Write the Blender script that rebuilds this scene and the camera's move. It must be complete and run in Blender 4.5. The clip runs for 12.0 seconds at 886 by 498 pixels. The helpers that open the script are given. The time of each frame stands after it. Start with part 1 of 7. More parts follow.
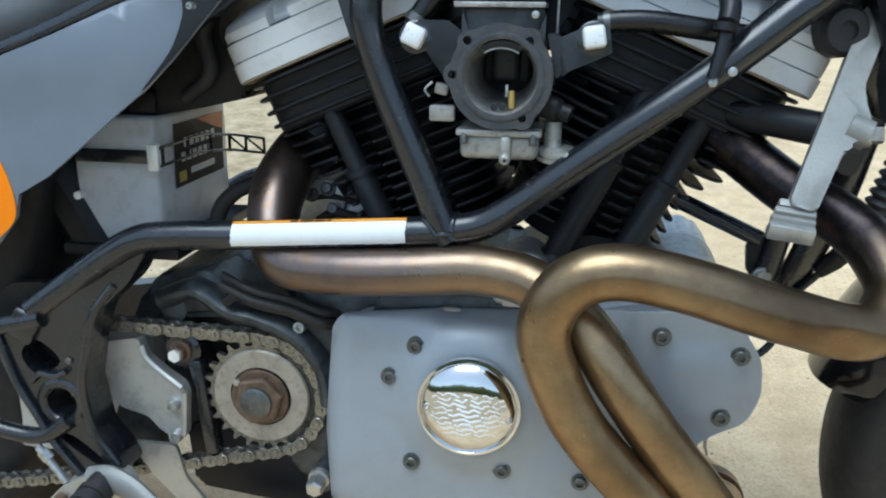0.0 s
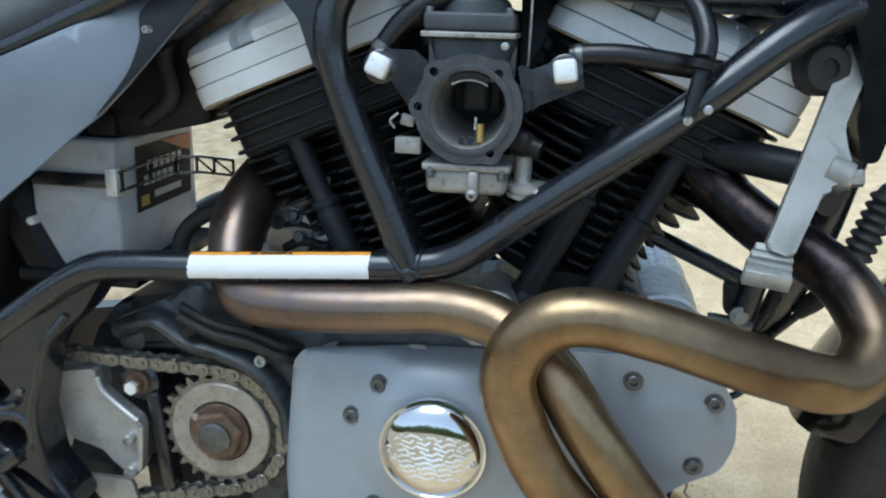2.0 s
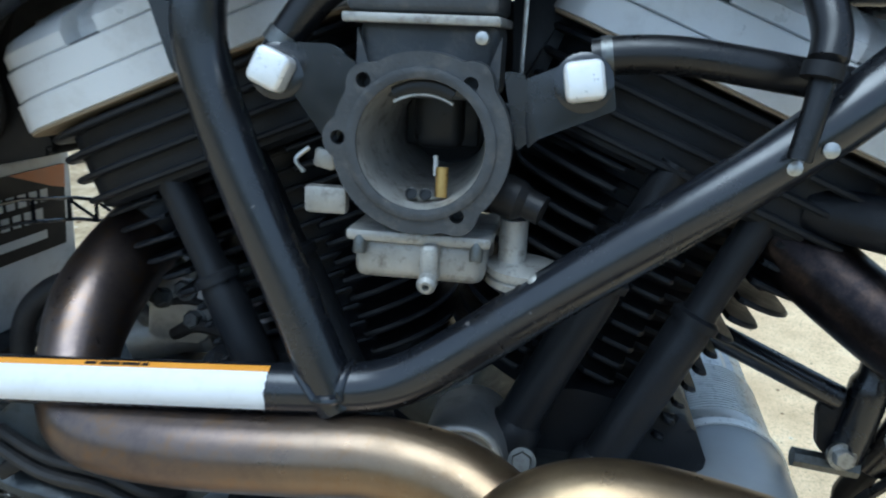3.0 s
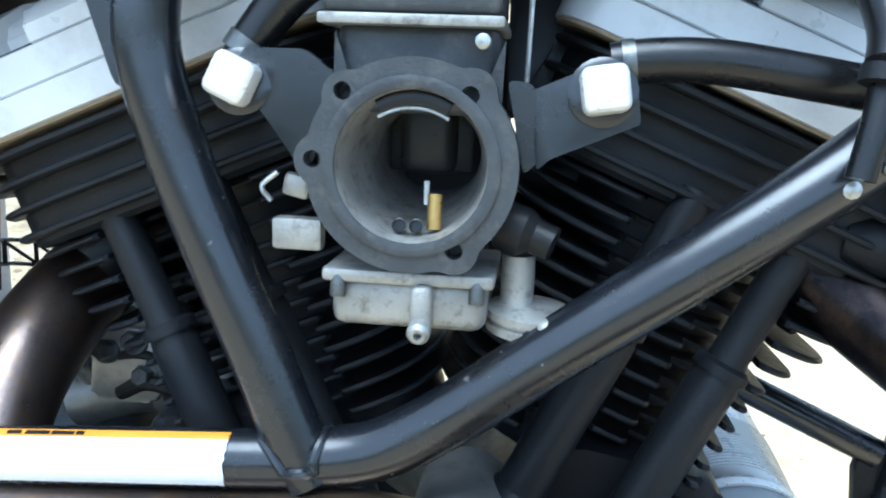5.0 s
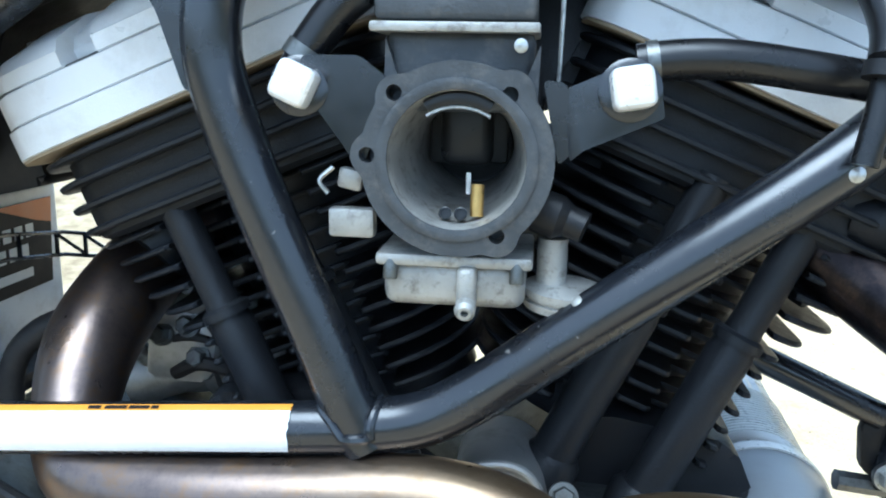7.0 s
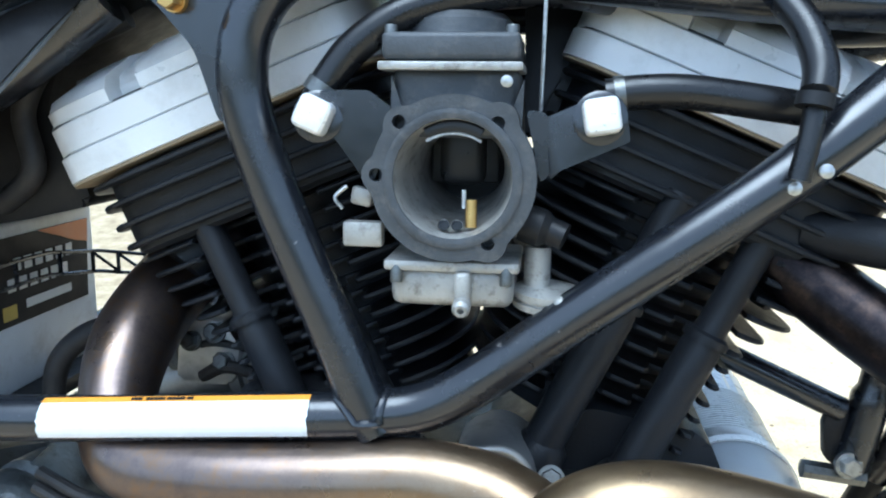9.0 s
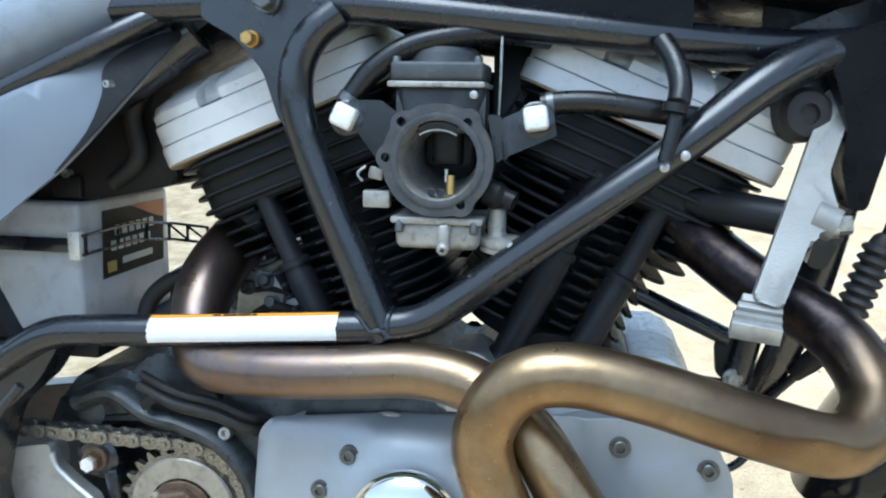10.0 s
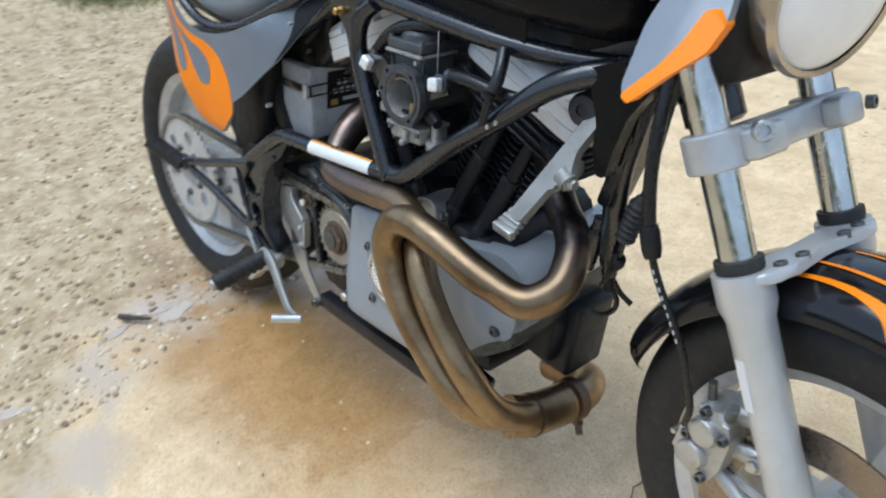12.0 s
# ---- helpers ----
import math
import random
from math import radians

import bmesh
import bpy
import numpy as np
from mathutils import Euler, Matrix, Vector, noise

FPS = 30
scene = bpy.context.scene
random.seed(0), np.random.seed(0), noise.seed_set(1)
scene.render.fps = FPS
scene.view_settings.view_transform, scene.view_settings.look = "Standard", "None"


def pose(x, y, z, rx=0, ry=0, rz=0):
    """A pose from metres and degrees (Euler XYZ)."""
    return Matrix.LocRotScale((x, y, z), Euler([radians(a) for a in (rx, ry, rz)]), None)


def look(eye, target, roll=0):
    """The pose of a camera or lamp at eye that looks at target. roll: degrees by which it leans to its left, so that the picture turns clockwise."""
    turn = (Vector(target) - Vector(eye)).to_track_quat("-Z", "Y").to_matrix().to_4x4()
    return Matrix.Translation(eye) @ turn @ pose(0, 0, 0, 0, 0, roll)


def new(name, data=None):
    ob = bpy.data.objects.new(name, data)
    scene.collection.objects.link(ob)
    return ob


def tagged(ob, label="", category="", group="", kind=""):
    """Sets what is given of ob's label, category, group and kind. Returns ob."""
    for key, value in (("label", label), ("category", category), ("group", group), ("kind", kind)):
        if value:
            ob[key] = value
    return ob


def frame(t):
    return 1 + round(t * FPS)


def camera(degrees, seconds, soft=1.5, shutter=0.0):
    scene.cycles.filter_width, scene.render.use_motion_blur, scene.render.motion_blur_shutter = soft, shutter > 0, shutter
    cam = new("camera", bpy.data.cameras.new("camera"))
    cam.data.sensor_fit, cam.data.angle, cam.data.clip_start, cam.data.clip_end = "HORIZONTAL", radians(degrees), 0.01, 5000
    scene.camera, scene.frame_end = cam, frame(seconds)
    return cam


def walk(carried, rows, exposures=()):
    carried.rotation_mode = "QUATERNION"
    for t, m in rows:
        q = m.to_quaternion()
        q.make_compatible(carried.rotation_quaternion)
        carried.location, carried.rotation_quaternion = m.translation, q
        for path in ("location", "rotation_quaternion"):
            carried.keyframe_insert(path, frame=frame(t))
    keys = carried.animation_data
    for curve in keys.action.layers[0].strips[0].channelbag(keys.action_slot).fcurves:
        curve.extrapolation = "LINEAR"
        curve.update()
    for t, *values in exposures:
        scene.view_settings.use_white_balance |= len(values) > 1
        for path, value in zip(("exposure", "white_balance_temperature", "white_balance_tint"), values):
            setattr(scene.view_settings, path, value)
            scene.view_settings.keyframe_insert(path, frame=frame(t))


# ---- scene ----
cam = camera(58.0, 12.0, 2.0, 0.3)
PATH = [
    (0, (0.128, -0.818, 0.752), (-0.164, 1.076, 0.178), 0.6),
    (0.5, (0.14, -0.888, 0.775), (-0.144, 1.0, 0.179), 1.9),
    (1, (0.141, -0.891, 0.775), (-0.166, 1.003, 0.21), 2.2),
    (1.5, (0.143, -0.861, 0.776), (-0.154, 1.029, 0.193), 2.2),
    (2, (0.146, -0.782, 0.768), (-0.13, 1.12, 0.214), 1.7),
    (2.5, (0.138, -0.654, 0.755), (-0.132, 1.261, 0.245), 3.2),
    (3, (0.14, -0.524, 0.748), (-0.15, 1.389, 0.24), 2.3),
    (3.2, (0.142, -0.495, 0.739), (-0.092, 1.442, 0.297), 1.8),
    (4.8, (0.127, -0.462, 0.733), (-0.108, 1.484, 0.339), 1.7),
    (5, (0.12, -0.469, 0.731), (-0.093, 1.479, 0.336), 2.2),
    (5.5, (0.096, -0.482, 0.736), (-0.093, 1.466, 0.324), 3.4),
    (6, (0.098, -0.488, 0.733), (-0.078, 1.458, 0.306), 4.1),
    (6.5, (0.105, -0.5, 0.737), (-0.105, 1.444, 0.32), 1.8),
    (7, (0.107, -0.504, 0.738), (-0.118, 1.435, 0.303), 1.1),
    (7.5, (0.112, -0.512, 0.74), (-0.099, 1.435, 0.334), 1.1),
    (7.7, (0.11, -0.514, 0.736), (-0.116, 1.436, 0.353), 1.3),
    (9.3, (0.126, -0.599, 0.738), (-0.121, 1.353, 0.38), 0.6),
    (9.5, (0.133, -0.65, 0.733), (-0.1, 1.31, 0.406), 0.6),
    (10, (0.167, -0.753, 0.737), (-0.126, 1.196, 0.396), 1.0),
    (10.5, (0.243, -0.847, 0.828), (-0.173, 0.988, 0.15), 0.6),
    (11, (0.393, -0.947, 0.941), (-0.229, 0.778, 0.143), 1.5),
    (11.5, (0.614, -0.934, 0.979), (-0.32, 0.617, 0.129), 1.2),
    (12, (0.896, -0.856, 1.028), (-0.383, 0.368, 0.098), 1.9),
]
LEAN = 8.0
BIKE = pose(0, 0, 0, -LEAN)
EXPOSURES = [
    (0.0, 0.5, 5300, -1), (2.0, 0.45, 5250, -1), (3.0, 0.48, 5000, -2), (5.0, 1.42, 4950, -2),
    (7.5, 1.32, 4950, -2), (9.5, 1.2, 5000, 0), (10.5, 0.75, 5250, 0), (11.0, 0.65, 5250, 0), (12.0, 0.45, 5450, 5),
]
walk(cam, [(t, BIKE @ look(eye, target, roll)) for t, eye, target, roll in PATH], EXPOSURES)

# ---------------------------------------------------------------- light
from mathutils.geometry import delaunay_2d_cdt

world = bpy.data.worlds.new("sky")
scene.world = world
world.use_nodes = True
wn = world.node_tree.nodes
sky = wn.new("ShaderNodeTexSky")
sky.sky_type = "NISHITA"
sky.sun_disc = False
sky.sun_elevation = radians(73)
sky.sun_rotation = radians(209)
sky.air_density, sky.dust_density, sky.ozone_density = 1.0, 2.0, 1.0
haze = wn.new("ShaderNodeHueSaturation")
haze.inputs["Saturation"].default_value = 0.5
world.node_tree.links.new(sky.outputs[0], haze.inputs["Color"])
world.node_tree.links.new(haze.outputs[0], wn["Background"].inputs[0])
wn["Background"].inputs[1].default_value = 0.14

sun = new("sun", bpy.data.lights.new("sun", "SUN"))
sun.data.energy = 1.25
sun.data.angle = radians(42)
sun.data.color = (1.0, 0.98, 0.95)
sun.matrix_world = look((-0.8, -1.3, 5.0), (0, 0, 0))


# ---------------------------------------------------------------- materials
def shader(name):
    m = bpy.data.materials.new(name)
    m.use_nodes = True
    nt = m.node_tree
    return m, nt, nt.nodes["Principled BSDF"]


def coords(nt, scale):
    tc = nt.nodes.new("ShaderNodeTexCoord")
    mp = nt.nodes.new("ShaderNodeMapping")
    mp.inputs["Scale"].default_value = scale if isinstance(scale, tuple) else (scale,) * 3
    nt.links.new(tc.outputs["Object"], mp.inputs["Vector"])
    return mp.outputs["Vector"]


def noise_tex(nt, scale, detail=4.0, rough=0.6, vec=None):
    n = nt.nodes.new("ShaderNodeTexNoise")
    n.inputs["Scale"].default_value = 1.0
    n.inputs["Detail"].default_value = detail
    n.inputs["Roughness"].default_value = rough
    nt.links.new(vec or coords(nt, scale), n.inputs["Vector"])
    return n.outputs["Fac"]


def ramp(nt, fac, stops):
    r = nt.nodes.new("ShaderNodeValToRGB")
    e = r.color_ramp.elements
    while len(e) < len(stops):
        e.new(0.5)
    for el, (p, c) in zip(e, stops):
        el.position = p
        el.color = (*c, 1.0) if len(c) == 3 else c
    nt.links.new(fac, r.inputs["Fac"])
    return r.outputs["Color"]


def mixc(nt, fac, a, b, mode="MIX"):
    m = nt.nodes.new("ShaderNodeMix")
    m.data_type = "RGBA"
    m.blend_type = mode
    for sock, v in ((0, fac), (6, a), (7, b)):
        if isinstance(v, (int, float)):
            m.inputs[sock].default_value = v
        elif isinstance(v, tuple):
            m.inputs[sock].default_value = (*v, 1.0)
        else:
            nt.links.new(v, m.inputs[sock])
    return m.outputs[2]


def bump(nt, p, height, strength, dist=0.001):
    b = nt.nodes.new("ShaderNodeBump")
    b.inputs["Strength"].default_value = strength
    b.inputs["Distance"].default_value = dist
    nt.links.new(height, b.inputs["Height"])
    nt.links.new(b.outputs["Normal"], p.inputs["Normal"])


def finish(name, col, rough=0.4, metal=0.0, dirt=None, dirt_amt=0.5, big=18.0, fine=350.0, relief=0.15, var=0.15, coat=0.0, spec=0.5, rvar=0.1, grain=None):
    """A worn surface: colour variation at two scales, patches of dirt, uneven gloss, fine relief."""
    m, nt, p = shader(name)
    light = tuple(min(1.0, c * (1 + var)) for c in col)
    dark = tuple(c * (1 - var) for c in col)
    base = ramp(nt, noise_tex(nt, big), [(0.3, dark), (0.7, light)])
    if dirt:
        patch = ramp(nt, noise_tex(nt, big * 2.3, 8.0, 0.7), [(0.5, (0, 0, 0)), (0.72, (dirt_amt,) * 3)])
        base = mixc(nt, patch, base, dirt)
    nt.links.new(base, p.inputs["Base Color"])
    r = ramp(nt, noise_tex(nt, big * 4, 6.0), [(0.3, (max(0.02, rough - rvar),) * 3), (0.7, (min(1, rough + rvar),) * 3)])
    nt.links.new(r, p.inputs["Roughness"])
    p.inputs["Metallic"].default_value = metal
    p.inputs["Coat Weight"].default_value = coat
    p.inputs["Coat Roughness"].default_value = 0.12
    p.inputs["Specular IOR Level"].default_value = spec
    if relief:
        bump(nt, p, noise_tex(nt, grain or fine, 3.0), relief)
    return m



def worn_black():
    """Chipped gloss frame paint: dark base, dusty bloom, pale scuffs and thin scratches."""
    m, nt, p = shader("black_frame_paint")
    base = ramp(nt, noise_tex(nt, 22.0, 5.0), [(0.3, (0.007, 0.008, 0.011)), (0.7, (0.012, 0.0136, 0.0178))])
    dust = ramp(nt, noise_tex(nt, (9.0, 9.0, 30.0), 8.0, 0.72), [(0.55, (0, 0, 0)), (0.78, (0.5, 0.5, 0.5))])
    base = mixc(nt, dust, base, (0.028, 0.029, 0.032))
    chips = ramp(nt, noise_tex(nt, 190.0, 2.0, 0.5), [(0.735, (0, 0, 0)), (0.765, (0.7, 0.7, 0.7))])
    base = mixc(nt, chips, base, (0.16, 0.155, 0.15))
    streak = ramp(nt, noise_tex(nt, (14.0, 14.0, 420.0), 3.0, 0.5), [(0.71, (0, 0, 0)), (0.76, (0.35, 0.35, 0.35))])
    base = mixc(nt, streak, base, (0.06, 0.06, 0.062))
    nt.links.new(base, p.inputs["Base Color"])
    r = ramp(nt, noise_tex(nt, 35.0, 7.0, 0.65), [(0.3, (0.17,) * 3), (0.55, (0.27,) * 3), (0.75, (0.42,) * 3)])
    nt.links.new(r, p.inputs["Roughness"])
    p.inputs["Specular IOR Level"].default_value = 0.85
    bump(nt, p, noise_tex(nt, 420.0, 3.0), 0.05)
    return m


BLACK = worn_black()
FINBLACK = finish("black_engine_enamel", (0.014, 0.0153, 0.0185), 0.42, spec=0.32, dirt=(0.014, 0.014, 0.014), dirt_amt=0.4, relief=0.3, fine=600)
PLASTIC = finish("black_plastic", (0.009, 0.009, 0.01), 0.5, spec=0.35, dirt=(0.05, 0.045, 0.04), dirt_amt=0.3, relief=0.2)
RUBBER = finish("black_rubber", (0.022, 0.021, 0.021), 0.6, dirt=(0.07, 0.06, 0.05), dirt_amt=0.5, relief=0.3)
TYRE = finish("tyre_rubber", (0.011, 0.011, 0.0115), 0.62, dirt=(0.05, 0.042, 0.032), dirt_amt=0.5, relief=0.4)
HOSE = finish("hose_rubber", (0.008, 0.008, 0.0088), 0.3, relief=0.06, fine=900)
ROCKER = finish("silver_rocker_paint", (0.76, 0.765, 0.76), 0.36, metal=0.12, dirt=(0.4, 0.38, 0.33), dirt_amt=0.35, var=0.05, big=12, relief=0.2, fine=900)
GREYCOV = finish("grey_cover_paint", (0.315, 0.34, 0.368), 0.4, metal=0.2, dirt=(0.25, 0.24, 0.22), dirt_amt=0.25, var=0.05, relief=0.12, fine=900, coat=0.1)
CASE = finish("dirty_engine_case", (0.066, 0.073, 0.077), 0.36, metal=0.55, dirt=(0.012, 0.011, 0.01), dirt_amt=0.95, var=0.4, big=26, relief=0.5, fine=220)
ALU = finish("cast_aluminium", (0.52, 0.52, 0.5), 0.45, metal=0.75, dirt=(0.14, 0.12, 0.1), dirt_amt=0.45, var=0.12, relief=0.25, fine=700)
BRACKET = finish("rough_cast_bracket", (0.31, 0.308, 0.29), 0.55, metal=0.5, dirt=(0.2, 0.17, 0.13), dirt_amt=0.5, var=0.15, relief=0.45, fine=450)
CARBGREY = finish("dark_carburettor_casting", (0.062, 0.066, 0.071), 0.52, metal=0.25, dirt=(0.16, 0.15, 0.135), dirt_amt=0.5, var=0.3, big=40, relief=0.35, fine=500)
BOWL = finish("dull_carburettor_alloy", (0.4, 0.39, 0.36), 0.5, metal=0.5, dirt=(0.09, 0.08, 0.06), dirt_amt=0.8, var=0.22, big=55, relief=0.35, fine=500)
CHROME = finish("chrome", (0.72, 0.72, 0.72), 0.07, metal=1.0, var=0.03, relief=0.0, rvar=0.03)
FORKCHROME = finish("dulled_fork_chrome", (0.66, 0.655, 0.63), 0.2, metal=1.0, var=0.22, relief=0.0, rvar=0.12)
BOLT = finish("zinc_bolt", (0.55, 0.55, 0.53), 0.35, metal=0.9, dirt=(0.12, 0.1, 0.08), dirt_amt=0.6, var=0.15, big=120, relief=0.1)
DARKBOLT = finish("dark_steel_bolt", (0.16, 0.165, 0.16), 0.4, metal=0.8, dirt=(0.05, 0.045, 0.04), dirt_amt=0.6, big=150, relief=0.1)
BRIGHT = finish("bright_milled_aluminium", (0.86, 0.86, 0.84), 0.34, metal=0.35, dirt=(0.45, 0.43, 0.38), dirt_amt=0.3, var=0.06, big=60, relief=0.1)
FILTER = finish("polished_filter_steel", (0.8, 0.8, 0.77), 0.3, metal=0.25, var=0.04, big=20, relief=0.0)
BRASS = finish("brass", (0.55, 0.36, 0.12), 0.35, metal=0.9, big=100, relief=0.1)
SLIDE = finish("black_slide", (0.015, 0.015, 0.015), 0.35, metal=0.2, relief=0.1)
CHAINM = finish("greasy_chain_steel", (0.27, 0.255, 0.225), 0.34, metal=0.8, dirt=(0.035, 0.03, 0.022), dirt_amt=0.9, var=0.35, big=150, relief=0.25)
CHAINO = finish("bright_chain_plate_steel", (0.31, 0.295, 0.255), 0.32, metal=0.8, dirt=(0.05, 0.042, 0.032), dirt_amt=0.85, var=0.25, big=170, relief=0.2)
SPROCKET = finish("worn_sprocket_steel", (0.42, 0.385, 0.325), 0.42, metal=0.5, dirt=(0.2, 0.13, 0.075), dirt_amt=0.75, var=0.2, big=38, relief=0.3)
RUST = finish("rusty_nut", (0.17, 0.115, 0.075), 0.6, metal=0.45, dirt=(0.07, 0.05, 0.04), dirt_amt=0.7, var=0.35, big=80, relief=0.4)
WHITE = finish("white_label_vinyl", (0.82, 0.82, 0.81), 0.4, dirt=(0.5, 0.48, 0.42), dirt_amt=0.2, var=0.02, big=60, relief=0.05)
LABELORANGE = finish("orange_label_ink", (0.8, 0.34, 0.03), 0.45, var=0.05, relief=0.0)
LABELRUST = finish("rust_orange_label_ink", (0.5, 0.15, 0.03), 0.5, var=0.1, relief=0.0)
INK = finish("dark_printed_ink", (0.012, 0.011, 0.012), 0.6, var=0.1, relief=0.0, spec=0.2)
PALEINK = finish("pale_printed_ink", (0.62, 0.62, 0.6), 0.45, var=0.1, relief=0.0)
BATTERY = finish("grey_battery_case", (0.6, 0.62, 0.64), 0.45, dirt=(0.22, 0.2, 0.17), dirt_amt=0.4, var=0.08, relief=0.15)
ORANGE = finish("orange_lacquer", (0.93, 0.245, 0.002), 0.36, var=0.14, big=5, relief=0.0, rvar=0.05, spec=0.16)
PANEL = finish("metallic_grey_lacquer", (0.172, 0.193, 0.222), 0.38, metal=0.15, var=0.08, big=14, coat=0.2, dirt=(0.2, 0.2, 0.2), dirt_amt=0.12, relief=0.05)
GLOSSBLACK = finish("gloss_black_lacquer", (0.006, 0.006, 0.008), 0.16, coat=0.35, spec=0.35, relief=0.02, rvar=0.05)
TANK = finish("satin_black_tank", (0.004, 0.0042, 0.005), 0.3, dirt=(0.02, 0.02, 0.02), dirt_amt=0.2, relief=0.06, spec=0.18)
VINYL = finish("seat_vinyl", (0.235, 0.26, 0.29), 0.36, dirt=(0.12, 0.12, 0.12), dirt_amt=0.3, relief=0.5, fine=900, big=10)
WHEEL = finish("silver_wheel_paint", (0.6, 0.6, 0.59), 0.4, metal=0.4, dirt=(0.3, 0.25, 0.18), dirt_amt=0.45, var=0.06, relief=0.15)
FORKALU = finish("silver_fork_paint", (0.6, 0.61, 0.61), 0.38, metal=0.45, dirt=(0.38, 0.36, 0.32), dirt_amt=0.25, var=0.05, relief=0.12)
# lens drawn opaque white: the bright reflection on its glass is in the colour
LENS = finish("white_headlight_lens", (0.95, 0.95, 0.94), 0.12, metal=0.0, var=0.04, relief=0.0)
BOWLTAN = finish("headlight_shell", (0.5, 0.44, 0.37), 0.18, metal=0.85, var=0.1, relief=0.0)


def pipe_material():
    m, nt, p = shader("heat_stained_exhaust_steel")
    a = noise_tex(nt, 9.0, 4.0, 0.55)
    b = noise_tex(nt, (60.0, 60.0, 60.0), 7.0, 0.75)
    base = ramp(nt, a, [(0.28, (0.155, 0.098, 0.052)), (0.42, (0.255, 0.174, 0.092)), (0.55, (0.345, 0.25, 0.142)), (0.66, (0.26, 0.18, 0.1)), (0.8, (0.17, 0.112, 0.075))])
    spots = ramp(nt, b, [(0.46, (0, 0, 0)), (0.72, (0.65, 0.65, 0.65))])
    base = mixc(nt, spots, base, (0.19, 0.13, 0.08))
    flecks = ramp(nt, noise_tex(nt, 260.0, 2.0, 0.5), [(0.7, (0, 0, 0)), (0.76, (0.3, 0.3, 0.3))])
    base = mixc(nt, flecks, base, (0.5, 0.42, 0.32))
    # blued and browned near the two ports
    tc = nt.nodes.new("ShaderNodeTexCoord")
    for port, near, far, most, stops in (
        ((0.30, -0.09, 0.62), 0.1, 0.21, 1.0, [(0.35, (0.016, 0.014, 0.016)), (0.5, (0.032, 0.026, 0.027)), (0.72, (0.08, 0.055, 0.042))]),
        ((-0.15, -0.08, 0.58), 0.14, 0.31, 0.9, [(0.35, (0.13, 0.105, 0.105)), (0.5, (0.18, 0.142, 0.13)), (0.66, (0.22, 0.14, 0.085))]),
    ):
        d = nt.nodes.new("ShaderNodeVectorMath")
        d.operation = "DISTANCE"
        nt.links.new(tc.outputs["Object"], d.inputs[0])
        d.inputs[1].default_value = port
        mr = nt.nodes.new("ShaderNodeMapRange")
        mr.inputs[1].default_value, mr.inputs[2].default_value, mr.inputs[3].default_value, mr.inputs[4].default_value = near, far, most, 0.0
        nt.links.new(d.outputs["Value"], mr.inputs[0])
        tint = ramp(nt, b, stops)
        base = mixc(nt, mr.outputs[0], base, tint)
    nt.links.new(base, p.inputs["Base Color"])
    p.inputs["Metallic"].default_value = 0.92
    r = ramp(nt, noise_tex(nt, 40.0, 6.0), [(0.3, (0.26,) * 3), (0.55, (0.34,) * 3), (0.75, (0.46,) * 3)])
    nt.links.new(r, p.inputs["Roughness"])
    bump(nt, p, noise_tex(nt, 300.0, 3.0), 0.12)
    return m


PIPE = pipe_material()
PIPEDARK = finish("browned_header_steel", (0.13, 0.085, 0.065), 0.42, metal=0.85, dirt=(0.26, 0.16, 0.09), dirt_amt=0.6, var=0.3, big=16, relief=0.15)


# ---------------------------------------------------------------- mesh helpers


def link(name, bm, mat, parent=None, label="", smooth=35):
    me = bpy.data.meshes.new(name)
    bmesh.ops.recalc_face_normals(bm, faces=bm.faces)
    bm.to_mesh(me)
    bm.free()
    me.materials.append(mat)
    for poly in me.polygons:
        poly.use_smooth = smooth > 0
    if smooth:
        me.set_sharp_from_angle(angle=radians(smooth))
    ob = new(name, me)
    ob.parent = parent
    if label:
        ob["label"] = label
    return ob


def part(name, bm, mat, parent, label="", smooth=35):
    return link(name, bm, mat, parent, label, smooth)


def spline(ctrl, n=8):
    c = [Vector(v) for v in ctrl]
    p = [2 * c[0] - c[1], *c, 2 * c[-1] - c[-2]]
    out = []
    for i in range(1, len(p) - 2):
        a, b, d, e = p[i - 1 : i + 3]
        for k in range(n):
            u = k / n
            out.append(0.5 * (2 * b + (d - a) * u + (2 * a - 5 * b + 4 * d - e) * u * u + (3 * b - a - 3 * d + e) * u ** 3))
    out.append(c[-1])
    return out


def tube(points, r, seg=18, bm=None, caps=True, flat=1.0):
    """A round bar swept along points; r is one radius or a function of 0..1."""
    bm = bm or bmesh.new()
    pts = [Vector(p) for p in points]
    rad = r if callable(r) else (lambda u: r)
    t0 = (pts[1] - pts[0]).normalized()
    up = Vector((0, 0, 1)) if abs(t0.z) < 0.9 else Vector((1, 0, 0))
    nrm = (up - t0 * up.dot(t0)).normalized()
    rings = []
    for i, p in enumerate(pts):
        t = (pts[min(i + 1, len(pts) - 1)] - pts[max(i - 1, 0)]).normalized()
        nrm = (nrm - t * nrm.dot(t)).normalized()
        bi = t.cross(nrm)
        rr = rad(i / (len(pts) - 1))
        rings.append([bm.verts.new(p + rr * (math.cos(a) * nrm + flat * math.sin(a) * bi)) for a in (2 * math.pi * k / seg for k in range(seg))])
    for a, b in zip(rings, rings[1:]):
        for k in range(seg):
            bm.faces.new((a[k], a[(k + 1) % seg], b[(k + 1) % seg], b[k]))
    if caps:
        bm.faces.new(rings[0])
        bm.faces.new(rings[-1])
    return bm


